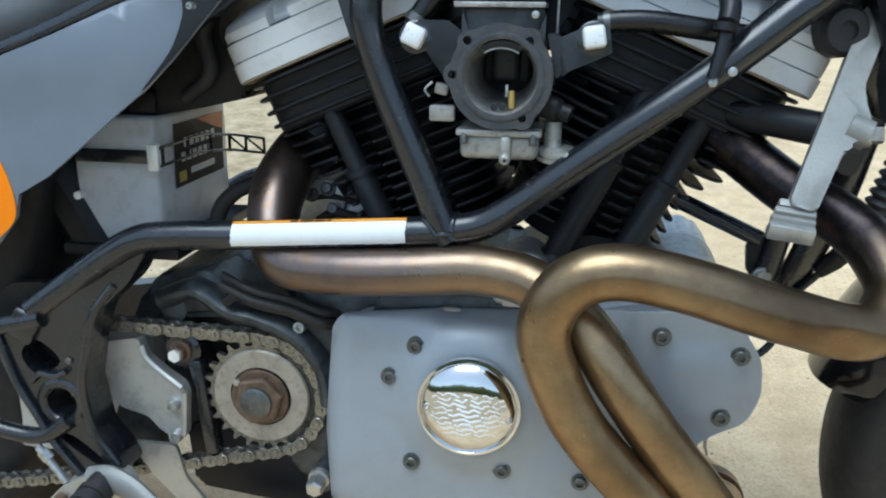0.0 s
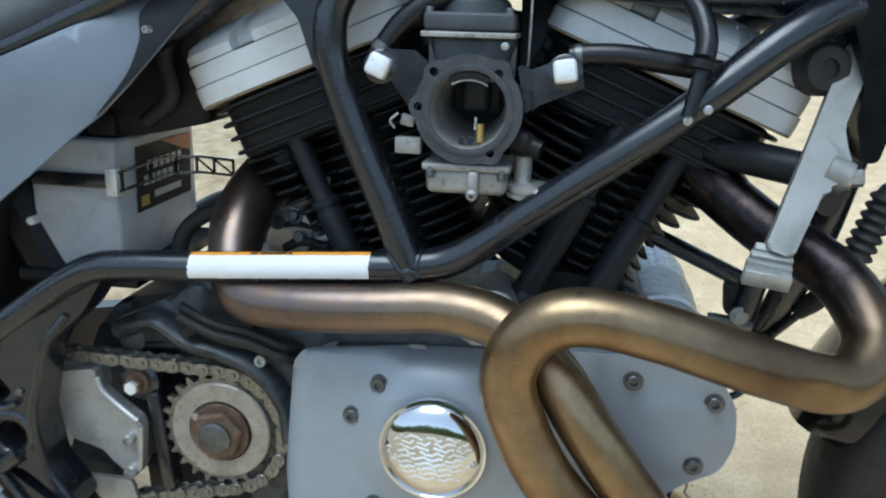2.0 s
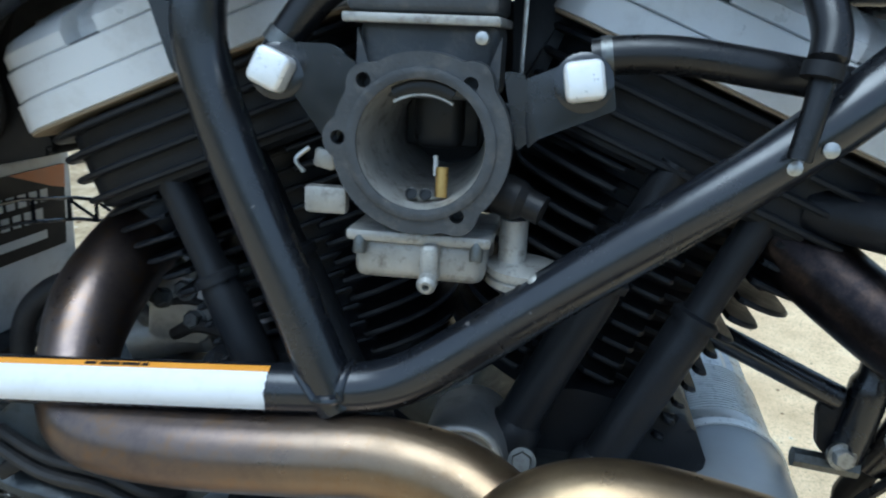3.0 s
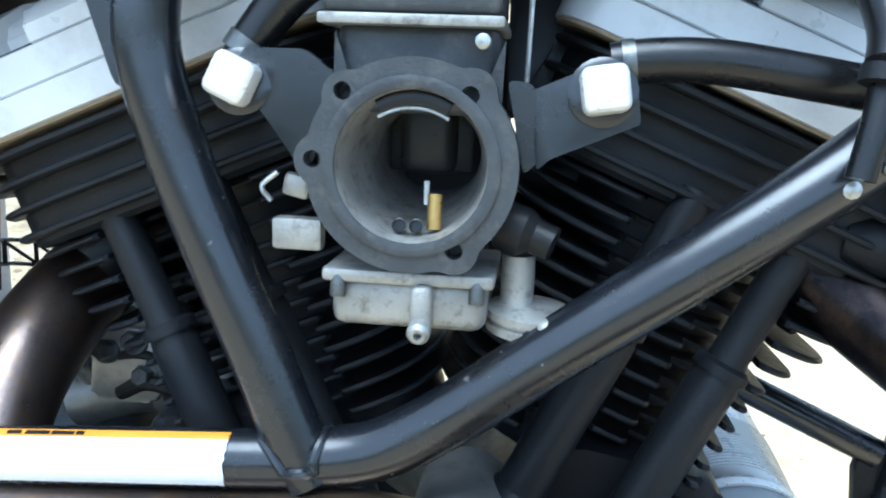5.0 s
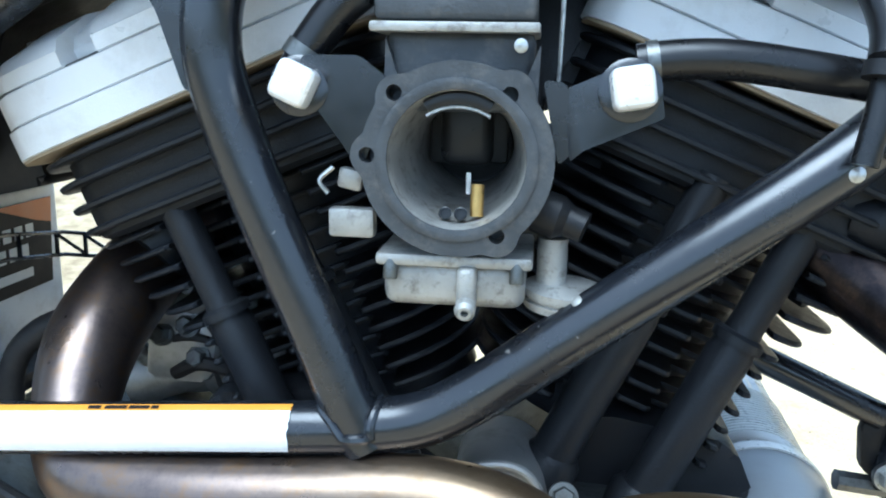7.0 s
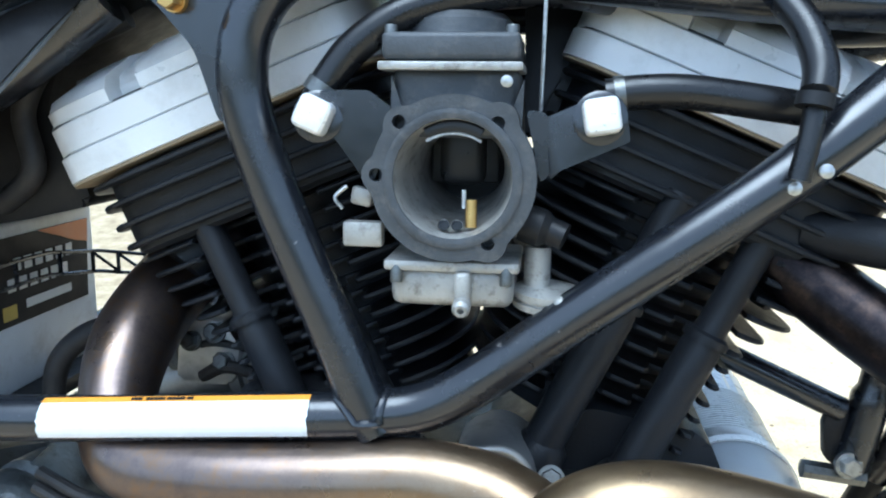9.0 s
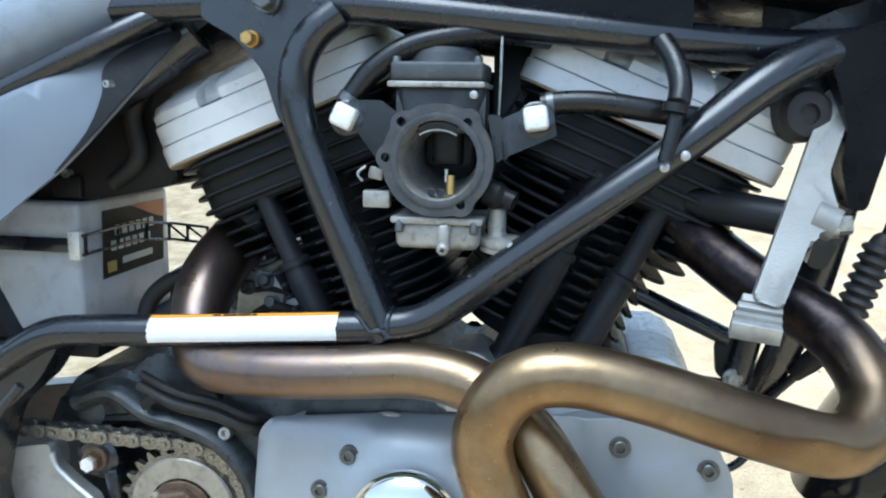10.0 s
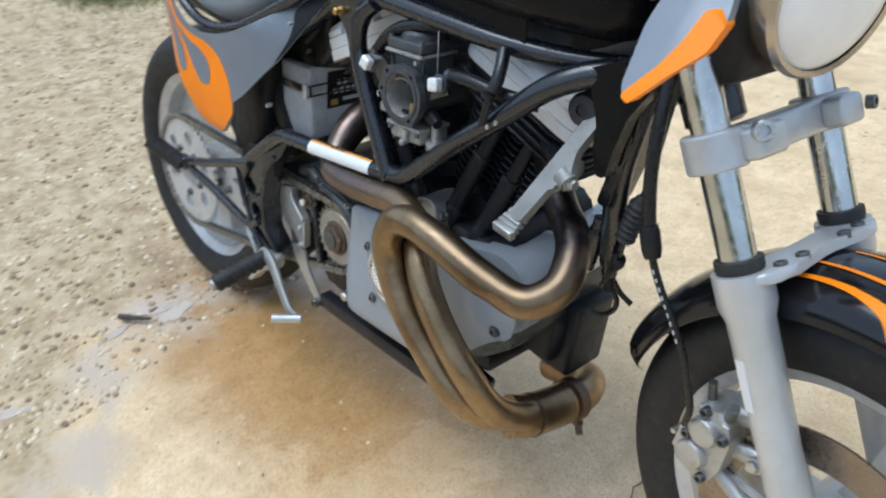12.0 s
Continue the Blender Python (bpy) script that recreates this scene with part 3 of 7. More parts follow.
part("mount_bushing", lathe([(0.010, -0.03), (0.021, -0.026), (0.021, 0.008), (0.017, 0.013), (0.008, 0.014), (0.008, 0.010), (0, 0.010)], axis_matrix((0.344, -0.098, 0.738), (0.2, -1, 0.1)), 28), RUBBER, frame_ob)
# added black sheets that darken the open gap between top tube and tank
for gap_sheet in ([(-0.2, 0.81), (-0.2, 0.86), (0.255, 0.85), (0.257, 0.79), (0.12, 0.802), (0.0, 0.812)], [(0.31, 0.788), (0.312, 0.84), (0.41, 0.85), (0.42, 0.79), (0.36, 0.788)]):
    part("tank_gap_filler", sheet(round_poly(gap_sheet, 0.004, 3), lambda x, z: -0.119 + 0.45 * max(0.0, x - 0.26), 0.004, 0.03), TANK, frame_ob)
cap_screw((0.431, -0.062, 0.815), (0, -1, 0), 0.0095, 0.008, frame_ob, BOLT, "bolt", True, "bright washer-headed bolt")
# two rivets where the loom tab meets the rail
for rx, rz in ((0.238, 0.6995), (0.252, 0.708)):
    part("rivet", lathe([(0.0036, -0.006), (0.0036, 0.0006), (0.002, 0.0012), (0, 0.0013)], axis_matrix((rx, -0.1575, rz), (0, -1, 0.1)), 12), BOLT, frame_ob)


def wrap(x0, x1, a0, a1, rad, mat, name, parent, label="", wavy=0.0):
    """A label wrapped round the straight run of the rail; angles in degrees from the outward side upward."""
    b = bmesh.new()
    nx, na = 24, 10
    g = []
    for i in range(nx + 1):
        x = x0 + (x1 - x0) * i / nx
        zc = 0.5495 + (x + 0.1705) * 0.0726
        row = []
        for j in range(na + 1):
            a = radians(a0 + (a1 - a0) * j / na)
            e = wavy * noise.noise(Vector((j * 0.9, i * 7.0, 0))) if i in (0, nx) else 0.0
            row.append(b.verts.new((x + e, -0.142 - rad * math.cos(a), zc + rad * math.sin(a))))
        g.append(row)
    for p, q in zip(g, g[1:]):
        for j in range(na):
            b.faces.new((p[j], q[j], q[j + 1], p[j + 1]))
    return part(name, b, mat, parent, label, 60)


lab = wrap(-0.1705, -0.008, -30, 60, FR + 0.0005, WHITE, "warning_label", bike, "white warning label with an orange top stripe on the frame rail", 0.0016)
wrap(-0.1705, -0.008, 60, 78, FR + 0.0006, LABELORANGE, "stripe", lab, "orange stripe", 0.0016)
for i, (u0, u1) in enumerate(((-0.115, -0.108), (-0.106, -0.094), (-0.093, -0.082), (-0.081, -0.077))):
    wrap(u0, u1, 64, 73, FR + 0.001, INK, "print_bar", lab)

# rear frame casting that carries swing arm and foot pegs
hole = list(reversed(circle(-0.367, 0.3635, 0.0165, 28)))
slot1 = smooth_loop([(-0.374, 0.323), (-0.360, 0.327), (-0.330, 0.303), (-0.336, 0.295)], 4)
slot2 = smooth_loop([(-0.405, 0.415), (-0.386, 0.432), (-0.362, 0.41), (-0.39, 0.394)], 4)
cast = part("swingarm_bracket", sheet(round_poly([(-0.428, 0.445), (-0.405, 0.458), (-0.388, 0.462), (-0.34, 0.490), (-0.297, 0.517), (-0.262, 0.535), (-0.285, 0.495), (-0.316, 0.466), (-0.326, 0.438), (-0.338, 0.385), (-0.331, 0.335), (-0.315, 0.309), (-0.307, 0.285), (-0.335, 0.272), (-0.363, 0.284), (-0.384, 0.318), (-0.398, 0.345), (-0.417, 0.375), (-0.435, 0.42)], 0.008, 4), lambda x, z: -0.150 + 0.25 * max(0, x + 0.33), 0.035, 0.014, [hole, slot1, slot2]), BLACK, bike, "black cast swing arm bracket")
part("boss", lathe([(0.0165, -0.034), (0.027, -0.034), (0.027, 0.0005), (0.0235, 0.0025), (0.0185, 0.0015), (0.0165, -0.001), (0.0165, -0.034)], axis_matrix((-0.367, -0.150, 0.3635), (0, -1, 0)), 36, None, (1, 1), False), BLACK, cast)
part("rib", tube(spline([(-0.428, -0.150, 0.438), (-0.413, -0.152, 0.385), (-0.396, -0.152, 0.35), (-0.38, -0.152, 0.318), (-0.355, -0.151, 0.282)], 5), 0.0045, 10), BLACK, cast)
part("rib", tube(spline([(-0.30, -0.142, 0.492), (-0.322, -0.148, 0.462), (-0.331, -0.15, 0.43), (-0.342, -0.151, 0.385), (-0.335, -0.151, 0.335), (-0.314, -0.148, 0.296)], 5), 0.0045, 10), BLACK, cast)
part("rib", tube(spline([(-0.396, -0.152, 0.386), (-0.384, -0.153, 0.397), (-0.368, -0.153, 0.395), (-0.355, -0.153, 0.401)], 5), 0.0034, 8), BLACK, cast)
hex_bolt((-0.352, -0.149, 0.412), (0, -1, 0), 0.004, 0.004, cast, DARKBOLT)
part("swingarm_pivot", lathe([(0.018, 0), (0.018, 0.2)], axis_matrix((-0.367, -0.09, 0.3635), (0, 1, 0)), 24), DARKBOLT, cast)

# ---- exhaust
PR = 0.0222
front_pipe = part("exhaust_pipe", tube(spline([(0.262, -0.06, 0.648), (0.296, -0.083, 0.622), (0.326, -0.102, 0.602), (0.358, -0.120, 0.587), (0.382, -0.146, 0.566), (0.389, -0.178, 0.538), (0.360, -0.206, 0.5185), (0.300, -0.219, 0.532), (0.225, -0.222, 0.553), (0.172, -0.222, 0.5605), (0.138, -0.222, 0.549), (0.119, -0.221, 0.518), (0.122, -0.22, 0.482), (0.153, -0.219, 0.421), (0.212, -0.214, 0.353), (0.249, -0.200, 0.305), (0.271, -0.165, 0.268), (0.284, -0.12, 0.248), (0.292, -0.085, 0.24)], 8), PR, 28), PIPE, bike, "heat-browned steel front header pipe")
for v in front_pipe.data.vertices:
    d_ = v.co - Vector((0.338, -0.232, 0.515))
    d_.x *= 0.55
    k_ = max(0.0, 1 - (d_.length / 0.0165) ** 2)
    v.co += Vector((0, 0.0042, 0.0022)) * k_
part("exhaust_pipe", tube(spline([(-0.075, 0.045, 0.645), (-0.105, 0.025, 0.638), (-0.134, -0.002, 0.621), (-0.150, -0.032, 0.600), (-0.1545, -0.072, 0.575), (-0.150, -0.102, 0.549), (-0.139, -0.124, 0.529), (-0.115, -0.14, 0.5215), (-0.06, -0.15, 0.5235), (0.0, -0.152, 0.528), (0.06, -0.154, 0.533), (0.108, -0.165, 0.526), (0.15, -0.19, 0.500), (0.180, -0.204, 0.462), (0.216, -0.206, 0.412), (0.262, -0.198, 0.352), (0.292, -0.172, 0.296), (0.303, -0.125, 0.262), (0.305, -0.085, 0.25)], 8), lambda u: PR + 0.006 * (1 - max(0.0, min(1.0, (u - 0.20) / 0.12)) ** 2 * (3 - 2 * max(0.0, min(1.0, (u - 0.20) / 0.12)))), 28), PIPE, bike, "heat-browned steel rear header pipe")
coll = part("collector", tube(spline([(0.287, -0.125, 0.252), (0.297, -0.098, 0.245), (0.302, -0.068, 0.24), (0.306, -0.035, 0.236), (0.307, 0.005, 0.231), (0.30, 0.045, 0.224), (0.27, 0.085, 0.212), (0.19, 0.1, 0.19)], 8), lambda u: 0.033 if u < 0.5 else 0.03, 28), PIPE, bike, "brown steel collector with a clamp")
part("clamp_band", tube([(0.3066, -0.012, 0.2333), (0.307, -0.004, 0.2324), (0.3072, 0.006, 0.2312)], 0.0358, 28), PIPEDARK, coll)
hex_bolt((0.326, 0.0, 0.197), (0.6, -0.5, -0.5), 0.006, 0.02, coll, RUST, "clamp_bolt")
part("seam", tube([(0.2985, -0.092, 0.2438), (0.2995, -0.087, 0.243)], 0.0342, 28), PIPEDARK, coll)

# ---- engine
TILT_V = radians(22.5)


class Cyl:
    """One cylinder's own axes: origin under the rocker box, u away from the carburettor, h up the bore."""

    def __init__(self, sign):
        self.sign = sign
        self.o = Vector((0.0755 + sign * 0.1545, 0, 0.723))
        self.u = Vector((sign * math.cos(TILT_V), 0, -math.sin(TILT_V)))
        self.h = Vector((sign * math.sin(TILT_V), 0, math.cos(TILT_V)))
        m = Matrix((self.u, Vector((0, 1, 0)), self.h)).transposed().to_4x4()
        m.translation = self.o
        self.m = m

    def p(self, u, y, h):
        return self.m @ Vector((u, y, h))


def fin_outline(half_u, half_y, corner):
    return round_poly([(-half_u, -half_y), (half_u, -half_y), (half_u, half_y), (-half_u, half_y)], corner, 4)


def fin_with_recess(inner, outer, half_y, recess=0.034):
    """Barrel fin: round at both ends, cut back on the near side where the pushrod tubes stand."""
    pts = []

    def corner(cu, cy, r, a0):
        pts.extend((cu + r * math.cos(a0 + k * math.pi / 12), cy + r * math.sin(a0 + k * math.pi / 12)) for k in range(7))

    ri, ro = min(0.05, inner - 0.042), min(0.05, outer - 0.056)
    corner(-inner + ri, -half_y + ri, ri, math.pi)
    pts.extend([(-0.0395, -half_y), (-0.0375, -half_y + 0.002), (-0.036, -half_y + recess - 0.006), (-0.030, -half_y + recess), (-0.007, -half_y + recess), (-0.004, -half_y + 0.017), (-0.001, -half_y + 0.014), (0.016, -half_y + 0.014), (0.019, -half_y + 0.017), (0.022, -half_y + recess), (0.044, -half_y + recess), (0.050, -half_y + recess - 0.006), (0.0515, -half_y + 0.002), (0.0535, -half_y)])
    corner(outer - ro, -half_y + ro, ro, -math.pi / 2)
    r = min(0.05, inner - 0.042)
    corner(outer - r, half_y - r, r, 0.0)
    corner(-inner + r, half_y - r, r, math.pi / 2)
    return pts


def slab(outline, h0, h1, m, edge=0.0012, bm=None):
    """A thin fin: outline in (u, y), rounded at its rim."""
    out = bm or bmesh.new()
    n = len(outline)
    rows = []
    for s_, h_ in ((1 - edge / 0.08, h0), (1.0, h0 + edge), (1.0, h1 - edge), (1 - edge / 0.08, h1)):
        rows.append([out.verts.new(m @ Vector((x * s_, y * s_, h_))) for x, y in outline])
    for a, b in zip(rows, rows[1:]):
        for k in range(n):
            out.faces.new((a[k], a[(k + 1) % n], b[(k + 1) % n], b[k]))
    out.faces.new(rows[0])
    out.faces.new(rows[-1])
    return out


def rocker_outline(hu, hy, notched):
    """Plan of a rocker layer; the top cover is cut in beside its bolts."""
    pts = fin_outline(hu, hy, 0.032)
    if not notched:
        return pts
    out = []
    for side in (-1, 1):
        cut = [(-0.056, 0), (-0.053, 0.013), (-0.037, 0.013), (-0.034, 0), (0.034, 0), (0.037, 0.013), (0.053, 0.013), (0.056, 0)]
        edge = [(side * -u, side * (hy - d)) for u, d in cut]
        out.append(edge)
    low = [p for p in pts if p[1] < 0]
    high = [p for p in pts if p[1] >= 0]
    n = len(low) // 2
    return low[:n] + out[0] + low[n:] + high[:n] + out[1] + high[n:]


def build_cylinder(sign):
    c = Cyl(sign)
    kind = "rear" if sign < 0 else "front"
    barrel = part("cylinder", lathe([(0.06, -0.22), (0.064, -0.14), (0.07, -0.05)], c.m @ pose(-0.012, 0.012, 0), 40, None, (1, 0.78)), FINBLACK, bike, f"black finned {kind} cylinder barrel")
    for k in range(12):
        h = -0.0595 - 0.0122 * k
        f_ = k / 11
        reach = (0.108, 0.104, 0.098, 0.091, 0.082, 0.073) if sign < 0 else (0.110, 0.107, 0.099, 0.087, 0.072, 0.062)
        outer = reach[k] if k < 6 else 0.0585
        part("cooling_fin", slab(fin_with_recess(0.098 - 0.008 * f_, outer, 0.084 - 0.008 * f_), h - 0.0017, h + 0.0017, c.m), FINBLACK, barrel)
    head = part("cylinder_head", slab(fin_outline(0.104, 0.086, 0.05), -0.056, -0.002, c.m, 0.003), FINBLACK, bike, f"black finned {kind} cylinder head")
    for k in range(4):
        h = -0.0065 - 0.0138 * k
        part("cooling_fin", slab(fin_outline(0.110 - 0.0005 * k, 0.098 - 0.002 * k, 0.05), h - 0.0021, h + 0.0021, c.m), FINBLACK, head)
    part("exhaust_port", lathe([(0.027, 0.0), (0.027, 0.022), (0.024, 0.03)], axis_matrix(c.p(0.058, -0.035, -0.058), c.u * 0.75 + Vector((0, -0.5, 0)) - c.h * 0.45), 24), FINBLACK, head)
    # rocker box in three layers with recessed seams
    layers = [(0.001, 0.0180, 0.113, 0.1), (0.0187, 0.0365, 0.1118, 0.0988), (0.0372, 0.047, 0.1103, 0.0973)]
    rb = None
    for i, (h0, h1, hu, hy) in enumerate(layers):
        b = slab(rocker_outline(hu, hy, i == 2), h0, h1, c.m, 0.0007)
        if i == 2:
            ol = rocker_outline(hu, hy, i == 2)
            rows = []
            for s_u, s_y, h_ in ((1.0, 1.0, 0.0455), (0.97, 0.96, 0.053), (0.80, 0.72, 0.064), (0.70, 0.5, 0.067)):
                rows.append([b.verts.new(c.m @ Vector((x * s_u, y * s_y, h_))) for x, y in ol])
            for a, d in zip(rows, rows[1:]):
                for k in range(len(ol)):
                    b.faces.new((a[k], a[(k + 1) % len(ol)], d[(k + 1) % len(ol)], d[k]))
            b.faces.new(rows[-1])
        if rb is None:
            rb = part("rocker_box", b, ROCKER, bike, f"silver painted {kind} rocker box with seams", 50)
        else:
            part("rocker_cover" if i == 2 else "rocker_spacer", b, ROCKER, rb, "", 50)
    part("gasket", slab(fin_outline(0.1085, 0.0955, 0.02), 0.0165, 0.0385, c.m), DARKBOLT, rb)
    part("head_gasket", slab(fin_outline(0.1115, 0.0985, 0.028), -0.0008, 0.0012, c.m, 0.0003), finish("gasket_paper", (0.3, 0.24, 0.16), 0.8), rb)
    for u_ in (-0.085, -0.03, 0.03, 0.085):
        hex_bolt(c.p(u_, -0.062, 0.054), c.h, 0.006, 0.010, rb, BOLT)
    # pushrod tubes
    for du, yy in ((0.034, -0.082), (-0.022, -0.088)):
        a, b_ = c.p(du + 0.006, yy + 0.006, -0.045), c.p(du - 0.006, yy - 0.006, -0.24)
        pts = [a.lerp(b_, k / 12) for k in range(13)]
        pt = part("pushrod_tube", tube(pts, lambda u: 0.0098 if u < 0.37 else 0.0128, 18), FINBLACK, bike, "black telescoping pushrod tube")
        part("collar", tube([a.lerp(b_, 0.352), a.lerp(b_, 0.362), a.lerp(b_, 0.377), a.lerp(b_, 0.387)], lambda u: 0.0115 if u < 0.2 else 0.0142, 18), FINBLACK, pt)
    return c


def tappets(c):
    for du, yy in ((0.028, -0.086), (-0.026, -0.092)):
        a = c.p(du, yy, -0.225)
        part("tappet_block", lathe([(0.0165, -0.022), (0.0165, 0.006), (0.013, 0.011)], axis_matrix(a, c.h), 20), FINBLACK, deck)


REAR = build_cylinder(-1)
FRONT = build_cylinder(1)

deck = part("cylinder_base", prism(round_poly([(-0.10, 0.50), (-0.085, 0.545), (0.0, 0.553), (0.0755, 0.5), (0.15, 0.548), (0.225, 0.535), (0.24, 0.5), (0.2, 0.48), (-0.05, 0.48)], 0.01), -0.07, 0.098, 0.006), FINBLACK, bike, "black cylinder base castings")
tappets(REAR)
tappets(FRONT)
# black port boss at the front head that carries the bracket
boss = part("head_boss", tube([(0.27, -0.075, 0.668), (0.30, -0.088, 0.664), (0.336, -0.102, 0.659)], 0.0145, 24), FINBLACK, bike, "black round head boss")
part("ring", tube([(0.336, -0.102, 0.659), (0.339, -0.103, 0.6585)], 0.0152, 24), BOLT, boss)
intake = part("intake_manifold", tube(spline([(0.072, -0.062, 0.70), (0.0735, -0.03, 0.698), (0.0755, 0.0, 0.692)], 6), 0.027, 20), FINBLACK, bike, "black intake manifold between the cylinders")
for sx in (-1, 1):
    part("runner", tube(spline([(0.0755, -0.005, 0.692), (0.0755 + sx * 0.03, 0.0, 0.685), (0.0755 + sx * 0.075, 0.0, 0.685)], 5), 0.023, 18), FINBLACK, intake)
part("manifold_clamp", lathe([(0.0285, 0), (0.03, 0.003), (0.03, 0.009), (0.0285, 0.012)], axis_matrix((0.072, -0.06, 0.70), (0, 1, 0)), 28), DARKBOLT, intake)
# lower end: crankcase and gearbox castings seen behind pipes, chain and cover
crank = part("crankcase", prism(round_poly([(-0.14, 0.27), (-0.16, 0.40), (-0.12, 0.505), (-0.03, 0.515), (0.06, 0.505), (0.14, 0.505), (0.22, 0.5), (0.275, 0.46), (0.275, 0.36), (0.2, 0.30), (0.06, 0.262)], 0.02), -0.10, 0.10, 0.008), CASE, bike, "oily grey aluminium crankcase")
part("gearbox", prism(round_poly([(-0.33, 0.29), (-0.345, 0.40), (-0.31, 0.475), (-0.22, 0.495), (-0.13, 0.48), (-0.11, 0.30), (-0.2, 0.27)], 0.03), -0.055, 0.10, 0.01), CASE, crank, "oily grey gearbox casting")
# cast arch over the sprocket
part("sprocket_arch", tube(spline([(-0.275, -0.09, 0.462), (-0.235, -0.098, 0.478), (-0.2, -0.1, 0.46), (-0.165, -0.1, 0.452), (-0.13, -0.1, 0.436), (-0.104, -0.1, 0.405), (-0.097, -0.1, 0.365)], 6), 0.011, 14, None, True, 1.5), CASE, crank)
part("boss", lathe([(0.022, -0.03), (0.02, 0.006), (0.012, 0.01), (0, 0.01)], axis_matrix((-0.232, -0.085, 0.472), (0, -1, 0.2)), 24), CASE, crank)
hex_bolt((-0.230, -0.094, 0.474), (0, -1, 0.2), 0.0075, 0.012, crank, DARKBOLT)
part("boss", lathe([(0.016, -0.03), (0.014, 0.004), (0, 0.006)], axis_matrix((-0.268, -0.085, 0.448), (0, -1, 0.1)), 24), CASE, crank)
part("web", prism(round_poly([(-0.28, 0.44), (-0.2, 0.515), (-0.165, 0.5), (-0.13, 0.46), (-0.2, 0.445)], 0.012), -0.088, -0.05, 0.004), CASE, crank)
for bx, bz in ((-0.205, 0.462), (-0.02, 0.478), (0.0, 0.481), (0.062, 0.487), (-0.125, 0.447)):
    cap_screw((bx, -0.104, bz), (0, -1, 0.15), 0.0062, 0.008, crank, BOLT)
part("cam_ledge", prism(round_poly([(-0.05, 0.468), (-0.04, 0.492), (0.1, 0.5), (0.12, 0.478)], 0.006), -0.118, -0.09, 0.003), CASE, crank)
part("cast_lug", tube(spline([(0.008, -0.12, 0.474), (0.03, -0.122, 0.482), (0.055, -0.122, 0.474), (0.075, -0.12, 0.472)], 5), 0.004, 10), ALU, crank)
# cables and a small hose bundle behind the rail
for k, (y_, dz) in enumerate(((-0.115, 0.0), (-0.12, -0.008), (-0.112, -0.015))):
    part("cable", tube(spline([(-0.2, y_, 0.50 + dz), (-0.165, y_ - 0.005, 0.487 + dz), (-0.13, y_, 0.478 + dz), (-0.1, y_, 0.468 + dz), (-0.085, y_ + 0.02, 0.46 + dz)], 5), 0.0042, 10), RUBBER, bike)
part("clip", box((0.018, 0.02, 0.01), pose(-0.19, -0.115, 0.478, 0, -35, 0), 0.002), PLASTIC, bike)

# gear case cover in grey paint
def cover_depth(x, z):
    lobe = min(1.0, max(0.0, (x - 0.13) / 0.06))
    d = -0.153 + (1 - lobe) * (0.125 * max(0.0, z - 0.336) + 0.03 * max(0.0, (z - 0.462) / 0.02) ** 2 * 0.3)
    # soft round swelling on the front lobe
    d -= 0.005 * min(1.0, max(0.0, (0.04 - math.hypot(x - 0.252, z - 0.437)) / 0.008))
    d += 0.012 * max(0.0, (-0.07 - x) / 0.02) ** 2
    d += 0.02 * max(0.0, (0.29 - z) / 0.028) ** 2
    # swelling round the polished disc
    r = math.hypot(x - 0.0525, z - 0.405)
    d -= 0.012 * max(0.0, min(1.0, (0.078 - r) / 0.024))
    return d


COVER = round_poly([(-0.087, 0.272), (-0.092, 0.36), (-0.084, 0.462), (-0.074, 0.475), (0.03, 0.484), (0.12, 0.487), (0.19, 0.502), (0.245, 0.506), (0.284, 0.496), (0.304, 0.466), (0.307, 0.432), (0.297, 0.405), (0.272, 0.392), (0.250, 0.374), (0.2, 0.328), (0.16, 0.296), (0.09, 0.276), (-0.01, 0.262)], 0.010, 5)
cover = part("gear_case_cover", sheet(COVER, cover_depth, 0.004, 0.012), GREYCOV, bike, "grey painted gear case cover with socket screws", 60)
part("cover_wall", prism(round_poly([(-0.086, 0.272), (-0.09, 0.36), (-0.083, 0.45), (-0.06, 0.471), (0.03, 0.481), (0.12, 0.484), (0.19, 0.499), (0.245, 0.509), (0.282, 0.497), (0.304, 0.467), (0.306, 0.432), (0.295, 0.405), (0.270, 0.391), (0.248, 0.372), (0.2, 0.327), (0.16, 0.298), (0.09, 0.278), (-0.01, 0.265)], 0.016, 5), -0.125, -0.09, 0.004), GREYCOV, cover)
for bx, bz in ((-0.001, 0.4515), (-0.026, 0.419), (-0.003, 0.336), (0.084, 0.3365), (0.157, 0.331), (0.2185, 0.482), (0.2855, 0.4685), (0.274, 0.411)):
    y_ = cover_depth(bx, bz)
    # dark disc on the uncut cover, standing for shade in the screw's recess
    part("recess_shade", lathe([(0.0086, 0.0008), (0.0086, -0.004), (0.0072, -0.0045), (0, -0.0045)], axis_matrix((bx, y_ - 0.0006, bz), (0, -1, 0)), 20), DARKBOLT, cover)
    cap_screw((bx, y_ - 0.001, bz), (0, -1, 0.05), 0.0062, 0.0045, cover, DARKBOLT)
disc_c = Vector((0.0525, -0.1655, 0.405))
dm = axis_matrix(disc_c, (0.0, -1, 0.0))
timer = part("timer_cover", lathe([(0.047, -0.006), (0.048, 0.001), (0.0475, 0.003), (0.045, 0.0035), (0.0435, 0.002), (0.0425, 0.0035), (0.038, 0.0075), (0.03, 0.0105), (0.018, 0.0128), (0, 0.0135)], dm, 64), CHROME, bike, "polished domed chrome timer cover with engraved flames", 40)
random.seed(5)
